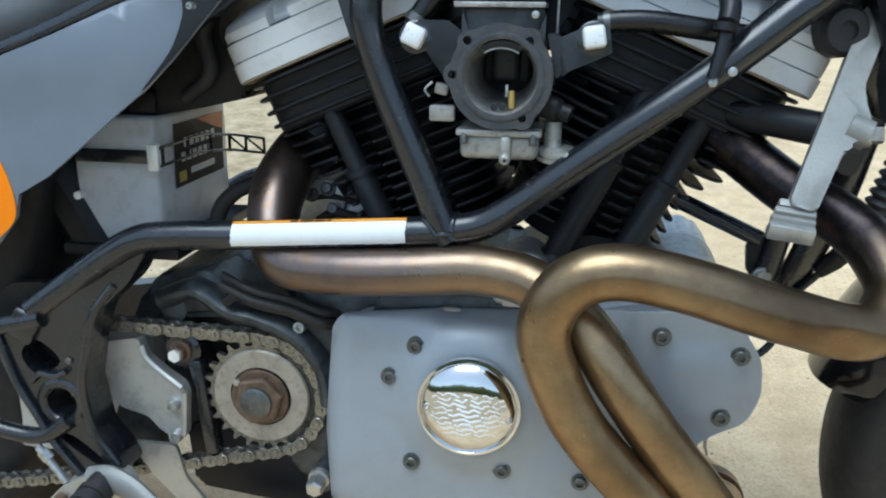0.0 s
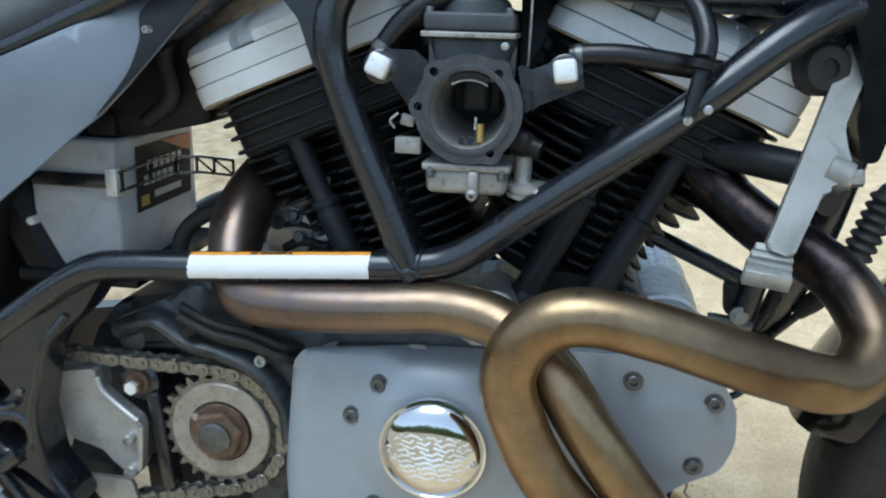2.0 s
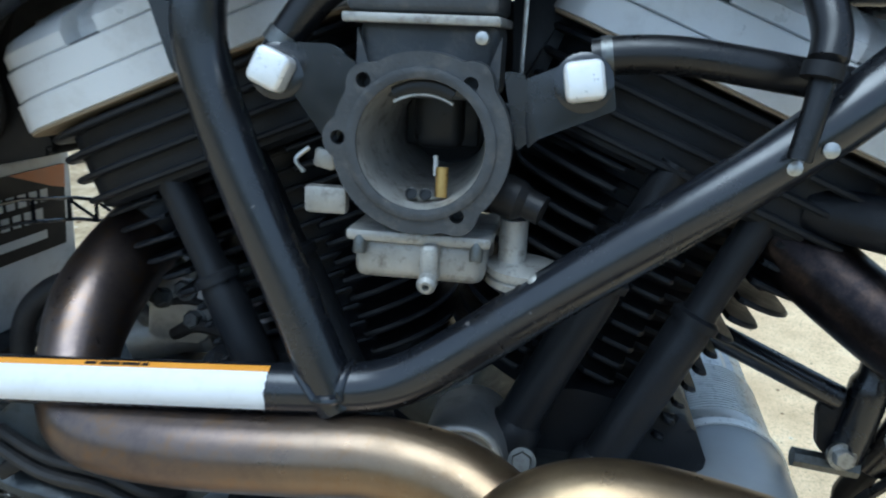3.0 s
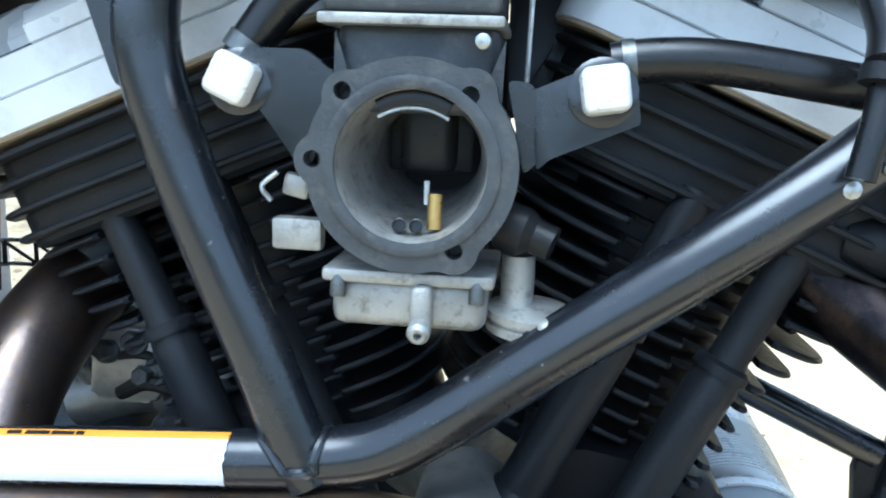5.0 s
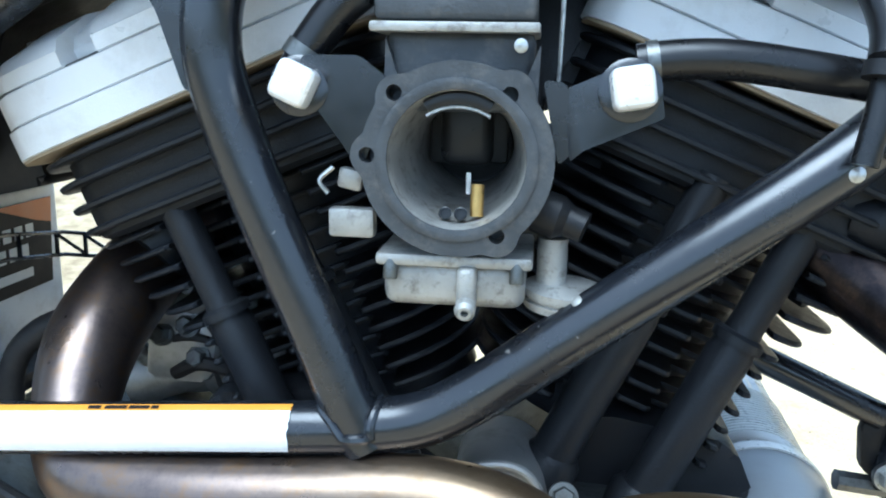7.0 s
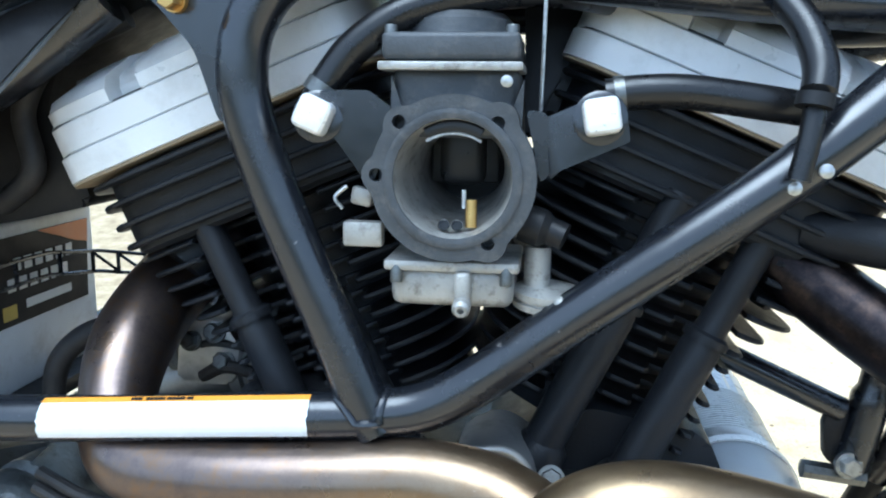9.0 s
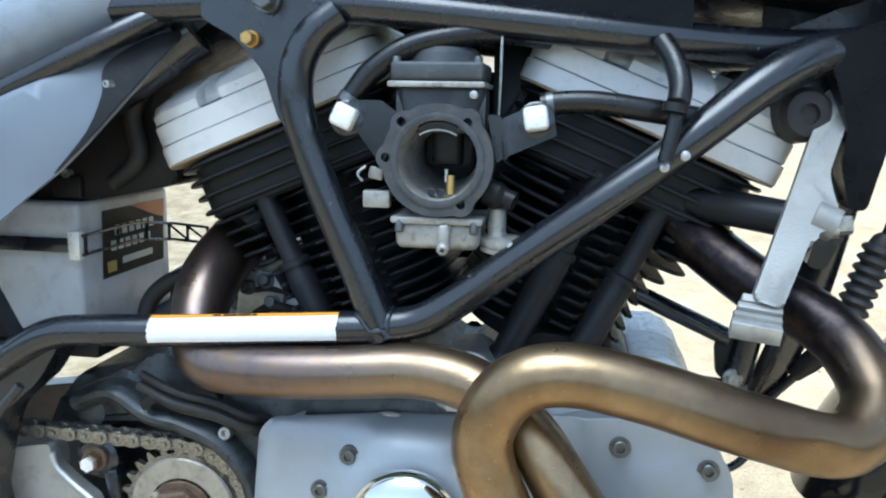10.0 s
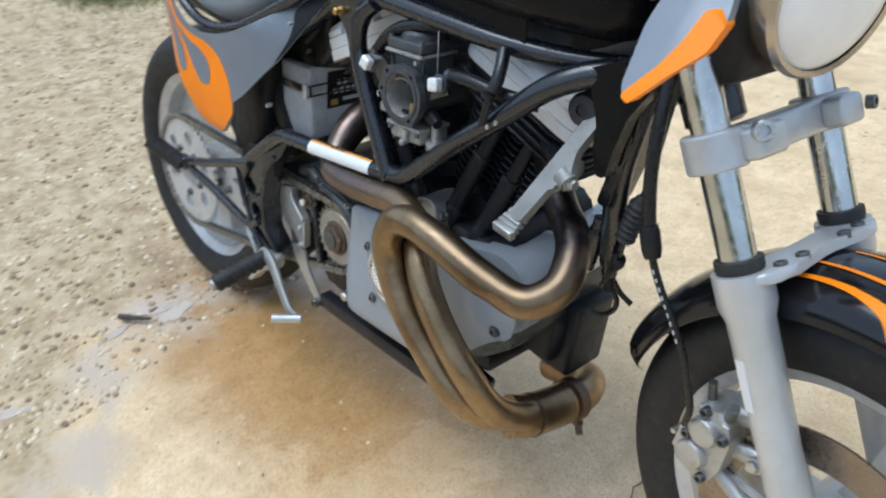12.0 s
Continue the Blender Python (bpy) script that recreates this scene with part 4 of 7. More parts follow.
for row in range(9):
    zz = -0.021 + row * 0.0048
    half = math.sqrt(max(0.0, 0.0375 ** 2 - (zz * 1.25) ** 2)) * 0.95
    x0 = -half + random.uniform(0, 0.006)
    while x0 < half - 0.008:
        ln = random.uniform(0.012, 0.03)
        x1 = min(x0 + ln, half)
        pts = []
        for k in range(9):
            x = x0 + (x1 - x0) * k / 8
            z = zz + 0.0013 * math.sin(x * 420 + row) + 0.0006 * math.sin(x * 900 + row * 3)
            r = math.hypot(x, z)
            pts.append((disc_c.x + x, disc_c.y - 0.0137 + 0.0065 * (r / 0.037) ** 2, disc_c.z + z))
        part("engraving", tube(pts, 0.00115, 6), WHITE, timer)
        x0 = x1 + random.uniform(0.001, 0.004)
for sx in (-0.037, 0.037):
    cap_screw((disc_c.x + sx, disc_c.y - 0.0068, disc_c.z - 0.002 - sx * 0.1), (0, -1, 0), 0.0034, 0.002, timer, BOLT, "screw")
# drain nut by the cover's rear corner
hex_bolt((-0.107, -0.118, 0.285), (0, -1, -0.1), 0.0095, 0.022, bike, BOLT, "drain_plug", 1.2)
part("lug", tube([(-0.106, -0.07, 0.285), (-0.106, -0.118, 0.279)], 0.013, 16), CASE, bike)

# front of the case: round housing along the axle direction with a ribbed filter
ofm = axis_matrix((0.256, -0.062, 0.462), (0.0, 1, 0.1))
house = part("filter_housing", lathe([(0.03, -0.058), (0.044, -0.055), (0.0455, -0.047), (0.0455, 0.05), (0.0445, 0.055), (0.04, 0.056)], ofm, 40), GREYCOV, bike, "grey round front engine housing")
prof = [(0.038, 0.054), (0.0425, 0.058), (0.0425, 0.066)]
for k in range(20):
    h = 0.068 + 0.0034 * k
    prof += [(0.0432, h), (0.0432, h + 0.0014), (0.0415, h + 0.0018), (0.0415, h + 0.003)]
prof += [(0.041, 0.137), (0.036, 0.14)]
part("ribbed_filter", lathe(prof, ofm, 48), FILTER, house, "bright ringed filter can", 50)
fl_ = bmesh.new()
rows_ = []
for h, base_r in ((0.132, 0.0405), (0.136, 0.0415), (0.20, 0.041), (0.206, 0.0375), (0.208, 0.0)):
    ring = []
    for k in range(56):
        a = 2 * math.pi * k / 56
        rr = base_r - (0.0016 if k % 4 in (0,) and base_r > 0.036 else 0.0)
        ring.append(fl_.verts.new(ofm @ Vector((rr * math.cos(a), rr * math.sin(a), h))))
    rows_.append(ring)
for p_, q_ in zip(rows_, rows_[1:]):
    for k in range(56):
        fl_.faces.new((p_[k], p_[(k + 1) % 56], q_[(k + 1) % 56], q_[k]))
bmesh.ops.remove_doubles(fl_, verts=fl_.verts, dist=1e-5)
part("filter_cap", fl_, FILTER, house, "bright fluted filter end", 25)
part("band", lathe([(0.0468, 0.044), (0.0468, 0.051), (0.045, 0.0535)], ofm, 40), BRIGHT, house)

# far side of the engine seen through the gap behind the rear header
prim = part("primary_case", prism(round_poly([(-0.2, 0.49), (-0.19, 0.585), (-0.1, 0.6), (-0.02, 0.575), (-0.02, 0.49)], 0.02), 0.06, 0.11, 0.006), GREYCOV, bike, "grey primary case on the far side")
for bx, bz in ((-0.15, 0.575), (-0.11, 0.585), (-0.085, 0.557)):
    cap_screw((bx, 0.06, bz), (0, -1, 0.2), 0.007, 0.014, prim, BOLT)
prof_ = [(0.02, -0.07), (0.027, -0.066), (0.027, -0.03), (0.0305, -0.028), (0.0305, -0.02), (0.027, -0.018), (0.027, 0.02), (0.031, 0.022), (0.031, 0.032), (0.022, 0.036), (0, 0.036)]
part("starter", lathe(prof_, axis_matrix((-0.085, 0.015, 0.541), (1, 0, 0.1)), 28), ALU, bike, "oily grey starter body with raised bands")
part("starter_bracket", prism(round_poly([(-0.15, 0.53), (-0.145, 0.574), (-0.115, 0.582), (-0.1, 0.56), (-0.105, 0.53)], 0.006), -0.02, 0.0, 0.003), ALU, bike, "cast starter bracket")
for bx, bz in ((-0.137, 0.563), (-0.118, 0.57), (-0.112, 0.548)):
    hex_bolt((bx, -0.02, bz), (0, -1, 0.3), 0.0062, 0.01, bike, DARKBOLT)
part("conduit", tube(spline([(-0.145, -0.005, 0.59), (-0.12, -0.015, 0.582), (-0.098, -0.02, 0.592), (-0.075, -0.01, 0.584)], 6), 0.0062, 12), ALU, bike, "dull alloy pipe stub")
part("conduit", tube(spline([(-0.13, -0.018, 0.535), (-0.11, -0.024, 0.545), (-0.085, -0.022, 0.54)], 6), 0.005, 10), RUBBER, bike)
for bx, by, bz, r_ in ((-0.165, 0.05, 0.56, 0.013), (-0.13, 0.045, 0.6, 0.011), (-0.07, 0.04, 0.585, 0.014), (-0.185, 0.04, 0.53, 0.012)):
    part("boss", lathe([(r_, -0.03), (r_, 0.004), (r_ * 0.8, 0.007), (r_ * 0.45, 0.007), (r_ * 0.4, 0.0), (0, 0.0)], axis_matrix((bx, by, bz), (0.1, -1, 0.35)), 20), ALU, prim)
rnd_ = random.Random(44)
for k in range(9):
    x_, z_ = -0.19 + 0.013 * k, 0.53 + rnd_.uniform(0.0, 0.06)
    part("cast_rib", box((rnd_.uniform(0.012, 0.03), 0.02, rnd_.uniform(0.006, 0.012)), pose(x_, 0.045 + rnd_.uniform(-0.012, 0.01), z_, 0, rnd_.uniform(-50, 50), 0), 0.002, 2), ALU if k % 3 else DARKBOLT, prim)
for k in range(4):
    hex_bolt((-0.18 + 0.03 * k, 0.03, 0.555 + 0.012 * (k % 2)), (0.1, -1, 0.5), 0.006, 0.012, prim, BOLT)
part("oil_line", tube(spline([(-0.2, 0.02, 0.535), (-0.17, 0.0, 0.56), (-0.14, 0.005, 0.575), (-0.12, 0.02, 0.565), (-0.1, 0.03, 0.58)], 6), 0.0065, 12), HOSE, bike, "black oil line")
part("hose_clip", tube([(-0.172, 0.0015, 0.5585), (-0.165, 0.0, 0.564)], 0.0078, 12), BOLT, bike)
part("solenoid", lathe([(0.017, -0.035), (0.018, -0.03), (0.018, 0.03), (0.012, 0.036), (0, 0.036)], axis_matrix((-0.135, 0.0, 0.532), (1, 0.2, 0.3)), 24), ALU, bike, "dull alloy solenoid")
part("terminal", lathe([(0.006, 0), (0.006, 0.014), (0.0035, 0.015), (0.0035, 0.022)], axis_matrix((-0.152, -0.012, 0.54), (-0.3, -0.5, 0.8)), 12), BOLT, bike)
part("wire", tube(spline([(-0.17, 0.0, 0.57), (-0.13, -0.01, 0.575), (-0.105, -0.005, 0.59), (-0.07, 0.0, 0.57)], 6), 0.004, 10), RUBBER, bike)
part("wire", tube(spline([(-0.15, -0.01, 0.55), (-0.12, -0.02, 0.562), (-0.09, -0.015, 0.556)], 6), 0.0032, 10), RUBBER, bike)

# added black block that darkens the see-through gap beyond the cylinders
backing = part("dark_backing", box((0.20, 0.035, 0.17), pose(0.0, 0.135, 0.70, 0, 4, 0), 0.008, 3), PLASTIC, bike, "plain black block added to darken the gap beyond the cylinders")
part("backing_rib", box((0.17, 0.008, 0.012), pose(0.0, 0.115, 0.73, 0, 4, 0), 0.002), PLASTIC, backing)
part("backing_rib", box((0.17, 0.008, 0.012), pose(0.0, 0.115, 0.68, 0, 4, 0), 0.002), PLASTIC, backing)
# pale casting over the cams under the frame rail
lid = part("cam_cover", prism(round_poly([(0.066, 0.49), (0.068, 0.522), (0.078, 0.541), (0.10, 0.544), (0.116, 0.534), (0.122, 0.51), (0.118, 0.49)], 0.012), -0.125, -0.07, 0.005), ALU, bike, "pale cast cam cover")
part("cover_rim", tube(spline([(0.069, -0.126, 0.523), (0.079, -0.126, 0.538), (0.10, -0.126, 0.541), (0.113, -0.126, 0.532), (0.118, -0.126, 0.513)], 5), 0.0022, 8), ALU, lid)
hex_bolt((0.128, -0.12, 0.522), (0, -1, 0.5), 0.006, 0.012, lid, DARKBOLT)
# ---- carburettor
CX, CZ, CY = 0.072, 0.700, -0.160
holes = [list(reversed(circle(CX, CZ, 0.0305, 40)))]
boltpos = [(0.0445, 0.7285), (0.0945, 0.7285), (0.0325, 0.7015), (0.0905, 0.6675)]
for bx, bz in boltpos:
    holes.append(list(reversed(circle(bx, bz, 0.0036, 12))))
ol = []
for k in range(96):
    a = 2 * math.pi * k / 96
    r = 0.0425
    x, z = CX + r * math.cos(a), CZ + r * math.sin(a)
    for bx, bz in boltpos:
        ba = math.atan2(bz - CZ, bx - CX)
        dd = abs((a - ba + math.pi) % (2 * math.pi) - math.pi)
        r = max(r, 0.0425 + 0.0045 * max(0.0, 1 - (dd / 0.22) ** 2))
    ol.append((CX + r * math.cos(a), CZ + r * math.sin(a)))
carb = part("carburettor", sheet(ol, lambda x, z: CY, 0.011, 0.008, holes), CARBGREY, bike, "dark grey carburettor with an open intake mouth")
part("intake_lip", lathe([(0.0305, 0.012), (0.033, 0.0128), (0.0355, 0.0122), (0.0355, 0.010), (0.0305, 0.010), (0.0305, 0.012)], axis_matrix((CX, CY + 0.011, CZ), (0, -1, 0)), 56, None, (1, 1), False), CARBGREY, carb)
part("venturi", lathe([(0.0304, 0.0), (0.0300, 0.003), (0.0292, 0.015), (0.0275, 0.03), (0.0255, 0.045), (0.024, 0.058), (0.0225, 0.075), (0.022, 0.1)], axis_matrix((CX, CY, CZ), (0, 1, 0)), 48, None, (1, 1), False), BOWL, carb, "smooth alloy intake bore")
bodyb = bmesh.new()
lathe([(0.0315, 0.009), (0.040, 0.010), (0.040, 0.03), (0.034, 0.04), (0.031, 0.075), (0.031, 0.1), (0.0225, 0.1)], axis_matrix((CX, CY, CZ), (0, 1, 0)), 40, bodyb, (1, 1), False)
part("throttle_body", bodyb, CARBGREY, carb)
# the vacuum slide hanging in the bore with needle and jet
sl = bmesh.new()
box((0.026, 0.016, 0.044), pose(CX, CY + 0.056, CZ + 0.014), 0.006, 3, sl)
part("slide", sl, SLIDE, carb, "black vacuum slide")
part("throttle_plate", lathe([(0, 0), (0.0208, 0), (0.0208, 0.001), (0, 0.001)], axis_matrix((CX, CY + 0.092, CZ), (0, 1, 0.2)), 32), SLIDE, carb)
part("slide_guide", box((0.04, 0.006, 0.034), pose(CX, CY + 0.067, CZ + 0.009), 0.002), SLIDE, carb)
part("needle", tube([(CX + 0.0035, CY + 0.026, CZ - 0.018), (CX + 0.0035, CY + 0.026, CZ - 0.008)], 0.0012, 8), BRIGHT, carb)
part("jet_tube", tube([(CX + 0.0085, CY + 0.014, CZ - 0.0265), (CX + 0.0085, CY + 0.016, CZ - 0.012)], 0.0031, 14), BRASS, carb, "brass jet tube")
for dx in (-0.0055, 0.0015):
    part("air_jet", lathe([(0.0029, 0.0), (0.0031, 0.0012), (0.0025, 0.0014), (0.0023, -0.003), (0, -0.003)], axis_matrix((CX + dx, CY + 0.012, CZ - 0.0252), (0, -1, 0.25)), 14), SLIDE, carb)
arc = []
for k in range(13):
    a = radians(58 + 64 * k / 12)
    arc.append((CX + 0.0265 * math.cos(a), CY + 0.006, CZ + 0.0265 * math.sin(a)))
# solid black bar standing for the shaded opening of the vacuum slot
part("slot_shade", tube(arc, 0.0034, 8, None, True, 0.6), SLIDE, carb)
part("slot_rim", tube([(p[0], p[1] - 0.001, p[2] - 0.0036) for p in arc], 0.0009, 6), BOLT, carb)
part("bore_ring", lathe([(0.0305, 0.0), (0.0306, 0.0012), (0.0318, 0.0014), (0.0324, 0.0)], axis_matrix((CX, CY, CZ), (0, -1, 0)), 56, None, (1, 1), False), CARBGREY, carb, "worn bore edge")
# body above: neck, gasket line, diaphragm cover
part("neck", box((0.066, 0.056, 0.036), pose(CX - 0.001, CY + 0.044, CZ + 0.038), 0.005, 3), CARBGREY, carb)
part("gusset_fin", sheet([(CX - 0.034, CZ + 0.03), (CX - 0.026, CZ + 0.03), (CX - 0.0335, CZ + 0.052)], lambda x, z: CY + 0.012, 0.004), CARBGREY, carb)
part("gusset_fin", sheet([(CX + 0.034, CZ + 0.026), (CX + 0.0345, CZ + 0.05), (CX + 0.026, CZ + 0.028)], lambda x, z: CY + 0.012, 0.004), CARBGREY, carb)
part("cover_flange", box((0.074, 0.07, 0.0045), pose(CX - 0.003, CY + 0.042, CZ + 0.0565), 0.0012), BOWL, carb, "pale alloy flange edge")
part("diaphragm_cover", box((0.071, 0.067, 0.014), pose(CX - 0.003, CY + 0.043, CZ + 0.0665), 0.003, 3), CARBGREY, carb)
part("cover_dome", lathe([(0.031, 0.0), (0.0295, 0.008), (0.025, 0.012), (0, 0.0135)], axis_matrix((CX - 0.003, CY + 0.045, CZ + 0.073), (0, 0, 1)), 36), CARBGREY, carb)
for sx in (-0.031, 0.031):
    cap_screw((CX - 0.003 + sx, CY + 0.014, CZ + 0.073), (0, 0, 1), 0.0034, 0.004, carb, DARKBOLT, "screw")
part("screw", lathe([(0.003, 0), (0.003, 0.008), (0, 0.009)], axis_matrix((CX + 0.026, CY + 0.012, CZ + 0.049), (0, -1, 0)), 12), BOLT, carb)
part("cover_clip", box((0.011, 0.004, 0.003), pose(CX + 0.0, CY + 0.03, CZ + 0.0885), 0.0008), BRIGHT, carb)
# float bowl
bowl = part("float_bowl", box((0.066, 0.056, 0.022), pose(CX - 0.001, CY + 0.038, CZ - 0.0585), 0.006, 3), BOWL, carb, "dull alloy float bowl")
part("bowl_flange", box((0.072, 0.06, 0.006), pose(CX - 0.001, CY + 0.036, CZ - 0.0465), 0.002), BOWL, bowl)
part("bowl_boss", box((0.009, 0.012, 0.021), pose(CX + 0.0055, CY + 0.008, CZ - 0.0585), 0.003, 3), BOWL, bowl)
part("drain", lathe([(0.0048, 0), (0.0048, 0.006), (0.0032, 0.008), (0.0018, 0.008), (0.0016, 0.004), (0, 0.004)], axis_matrix((CX + 0.0055, CY + 0.004, CZ - 0.066), (0, -1, -0.2)), 14), BOWL, bowl)
for sx in (-0.03, 0.028):
    cap_screw((CX + sx, CY + 0.008, CZ - 0.051), (0, -0.3, -1), 0.0034, 0.005, bowl, DARKBOLT, "screw")
part("pump_cover", lathe([(0.019, 0.0), (0.0195, 0.0035), (0.0175, 0.004), (0.0175, 0.0055), (0.0195, 0.006), (0.0195, 0.0095), (0.012, 0.0115), (0, 0.012)], axis_matrix((CX + 0.05, CY + 0.03, CZ - 0.071), (0.05, -0.1, 1)), 32, None, (1.0, 0.9)), BOWL, bowl, "round accelerator pump cover")
part("pump_ear", box((0.034, 0.016, 0.008), pose(CX + 0.07, CY + 0.016, CZ - 0.064, 0, -6, 0), 0.0035, 3), BOWL, bowl)
cap_screw((CX + 0.078, CY + 0.016, CZ - 0.061), (0, 0, 1), 0.0035, 0.003, bowl, DARKBOLT, "screw")
part("pump_tower", tube([(CX + 0.044, CY + 0.03, CZ - 0.064), (CX + 0.044, CY + 0.03, CZ - 0.038)], 0.0072, 16), BOWL, bowl)
# choke fitting on the right, throttle linkage on the left
part("choke_body", tube([(CX + 0.036, CY + 0.024, CZ - 0.024), (CX + 0.046, CY + 0.022, CZ - 0.027), (CX + 0.05, CY + 0.022, CZ - 0.028), (CX + 0.058, CY + 0.02, CZ - 0.031)], lambda u: 0.0105 if u < 0.4 else 0.0075, 16), PLASTIC, carb)
part("throttle_lever", box((0.012, 0.006, 0.010), pose(CX - 0.051, CY + 0.02, CZ - 0.012, 0, 12, 0), 0.002), BOWL, carb)
part("lever_plate", box((0.022, 0.008, 0.014), pose(CX - 0.05, CY + 0.018, CZ - 0.032), 0.002), BOWL, carb)
part("cable_end", tube(spline([(CX - 0.058, CY + 0.014, CZ - 0.006), (CX - 0.064, CY + 0.012, CZ - 0.012), (CX - 0.06, CY + 0.012, CZ - 0.018)], 5), 0.0012, 8), BOLT, carb)
part("throttle_cable", tube([(CX + 0.043, CY + 0.03, CZ + 0.03), (CX + 0.044, CY + 0.03, CZ + 0.10)], 0.0011, 8), BOLT, carb)
# dark linkage bracket between carburettor and front head
part("linkage_bracket", prism(round_poly([(0.105, 0.715), (0.103, 0.80), (0.16, 0.812), (0.165, 0.755), (0.135, 0.73)], 0.006), -0.055, -0.02, 0.003), FINBLACK, bike, "black linkage bracket")
# mounting bracket ears, breather bolts and hoses
ears = part("breather_bracket", sheet(round_poly([(0.028, 0.694), (0.020, 0.7055), (0.010, 0.719), (-0.004, 0.728), (0.003, 0.744), (0.0275, 0.744), (0.040, 0.735), (0.036, 0.71)], 0.002, 3), lambda x, z: -0.154, 0.004, 0.012), BLACK, bike, "black steel breather bracket ears")
part("ear", sheet(round_poly([(0.117, 0.731), (0.143, 0.7425), (0.157, 0.738), (0.160, 0.720), (0.126, 0.705), (0.121, 0.700)], 0.0016, 3), lambda x, z: -0.152 + 0.35 * max(0.0, 0.125 - x), 0.004, 0.012), BLACK, ears)
part("ear_web", sheet(round_poly([(0.108, 0.735), (0.118, 0.734), (0.127, 0.709), (0.116, 0.698)], 0.003, 3), lambda x, z: -0.15, 0.004, 0.012), BLACK, ears)
for bx, bz, tilt_ in ((0.001, 0.730, 0.42), (0.1445, 0.731, -0.16)):
    m = axis_matrix((bx, -0.15, bz), (0.02, -1, 0.12), (math.sin(tilt_), 0, math.cos(tilt_)))
    b = lathe([(0.0135, 0.0), (0.0135, 0.004), (0.0115, 0.005)], m, 24)
    part("banjo_fitting", b, BLACK, ears)
    sq = box((0.0178, 0.0178, 0.014), m @ pose(0, 0, 0.012), 0.0035, 3)
    part("breather_bolt", sq, BRIGHT, ears, "bright machined bolt head", 25)
hoseA = part("breather_hose", tube(spline([(-0.003, -0.142, 0.737), (0.004, -0.140, 0.75), (0.019, -0.138, 0.768), (0.046, -0.135, 0.785), (0.084, -0.13, 0.794), (0.12, -0.12, 0.797), (0.15, -0.1, 0.795)], 6), 0.0092, 16), HOSE, bike, "black rubber breather hose")
part("hose_clip", tube(spline([(-0.002, -0.142, 0.741), (0.002, -0.141, 0.747)], 3), 0.0099, 16), DARKBOLT, hoseA)
hoseB = part("breather_hose", tube(spline([(0.148, -0.142, 0.742), (0.165, -0.143, 0.7445), (0.19, -0.143, 0.7445), (0.225, -0.14, 0.740), (0.26, -0.13, 0.735), (0.285, -0.115, 0.73)], 6), 0.0088, 16), HOSE, bike, "black rubber breather hose")
part("hose_clip", tube([(0.152, -0.142, 0.7427), (0.157, -0.1422, 0.7435)], 0.0095, 16), DARKBOLT, hoseB)
loom = part("vent_hose", tube(spline([(0.237, -0.166, 0.704), (0.2405, -0.164, 0.722), (0.2435, -0.16, 0.74), (0.246, -0.153, 0.757), (0.242, -0.142, 0.775), (0.234, -0.13, 0.79)], 6), lambda u: 0.0055 if u < 0.45 else 0.0084, 14), HOSE, bike, "black rubber vent hose tied to the frame")
part("hose_clip", tube([(0.2415, -0.163, 0.738), (0.2425, -0.162, 0.744)], 0.0088, 14), PLASTIC, loom)

# ---- final drive
SPY = -0.100
SC = Vector((-0.1725, 0.0, 0.364))
RCN = Vector((-0.752, 0.0, 0.312))


def gear(c, r_root, r_tip, teeth, y0, y1, holes=(), inner=None):
    ol = []
    for k in range(teeth):
        for f_, r in ((0.0, r_root), (0.22, r_root), (0.42, r_tip), (0.58, r_tip), (0.78, r_root)):
            a = 2 * math.pi * (k + f_) / teeth
            ol.append((c.x + r * math.cos(a), c.z + r * math.sin(a)))
    return sheet(ol, lambda x, z: y0, y1 - y0, 0.03, holes)


spk = part("front_sprocket", gear(SC, 0.056, 0.0635, 25, SPY, SPY + 0.007, [list(reversed(circle(SC.x, SC.z, 0.02, 24)))]), CHAINM, bike, "worn steel front sprocket with a rusty nut")
part("sprocket_face", lathe([(0.032, 0.0), (0.033, 0.003), (0.0505, 0.003), (0.052, 0.0012), (0.052, -0.004), (0.032, -0.004), (0.032, 0.0)], axis_matrix((SC.x, SPY, SC.z), (0, -1, 0)), 48, None, (1, 1), False), SPROCKET, spk)
part("lock_plate", lathe([(0.012, 0.0), (0.030, 0.0), (0.031, 0.002), (0.030, 0.004), (0.012, 0.004)], axis_matrix((SC.x, SPY - 0.002, SC.z), (0, -1, 0)), 40), RUST, spk, "rusty lock plate")
part("nut", lathe([(0.027, 0.002), (0.027, 0.011), (0.0245, 0.0135), (0.0165, 0.0135), (0.0165, 0.008)], axis_matrix((SC.x, SPY - 0.002, SC.z), (0, -1, 0), (0.3, 0, 1)), 6), RUST, spk, "rusty hexagon nut", 20)
part("shaft_end", lathe([(0.0165, 0.0), (0.0165, 0.017), (0.014, 0.0185), (0, 0.0185)], axis_matrix((SC.x, SPY - 0.002, SC.z), (0, -1, 0)), 28), DARKBOLT, spk)
part("lock_screw", lathe([(0.004, 0.002), (0.004, 0.006), (0, 0.0065)], axis_matrix((SC.x - 0.0235, SPY - 0.002, SC.z + 0.016), (0, -1, 0)), 12), BOLT, spk)

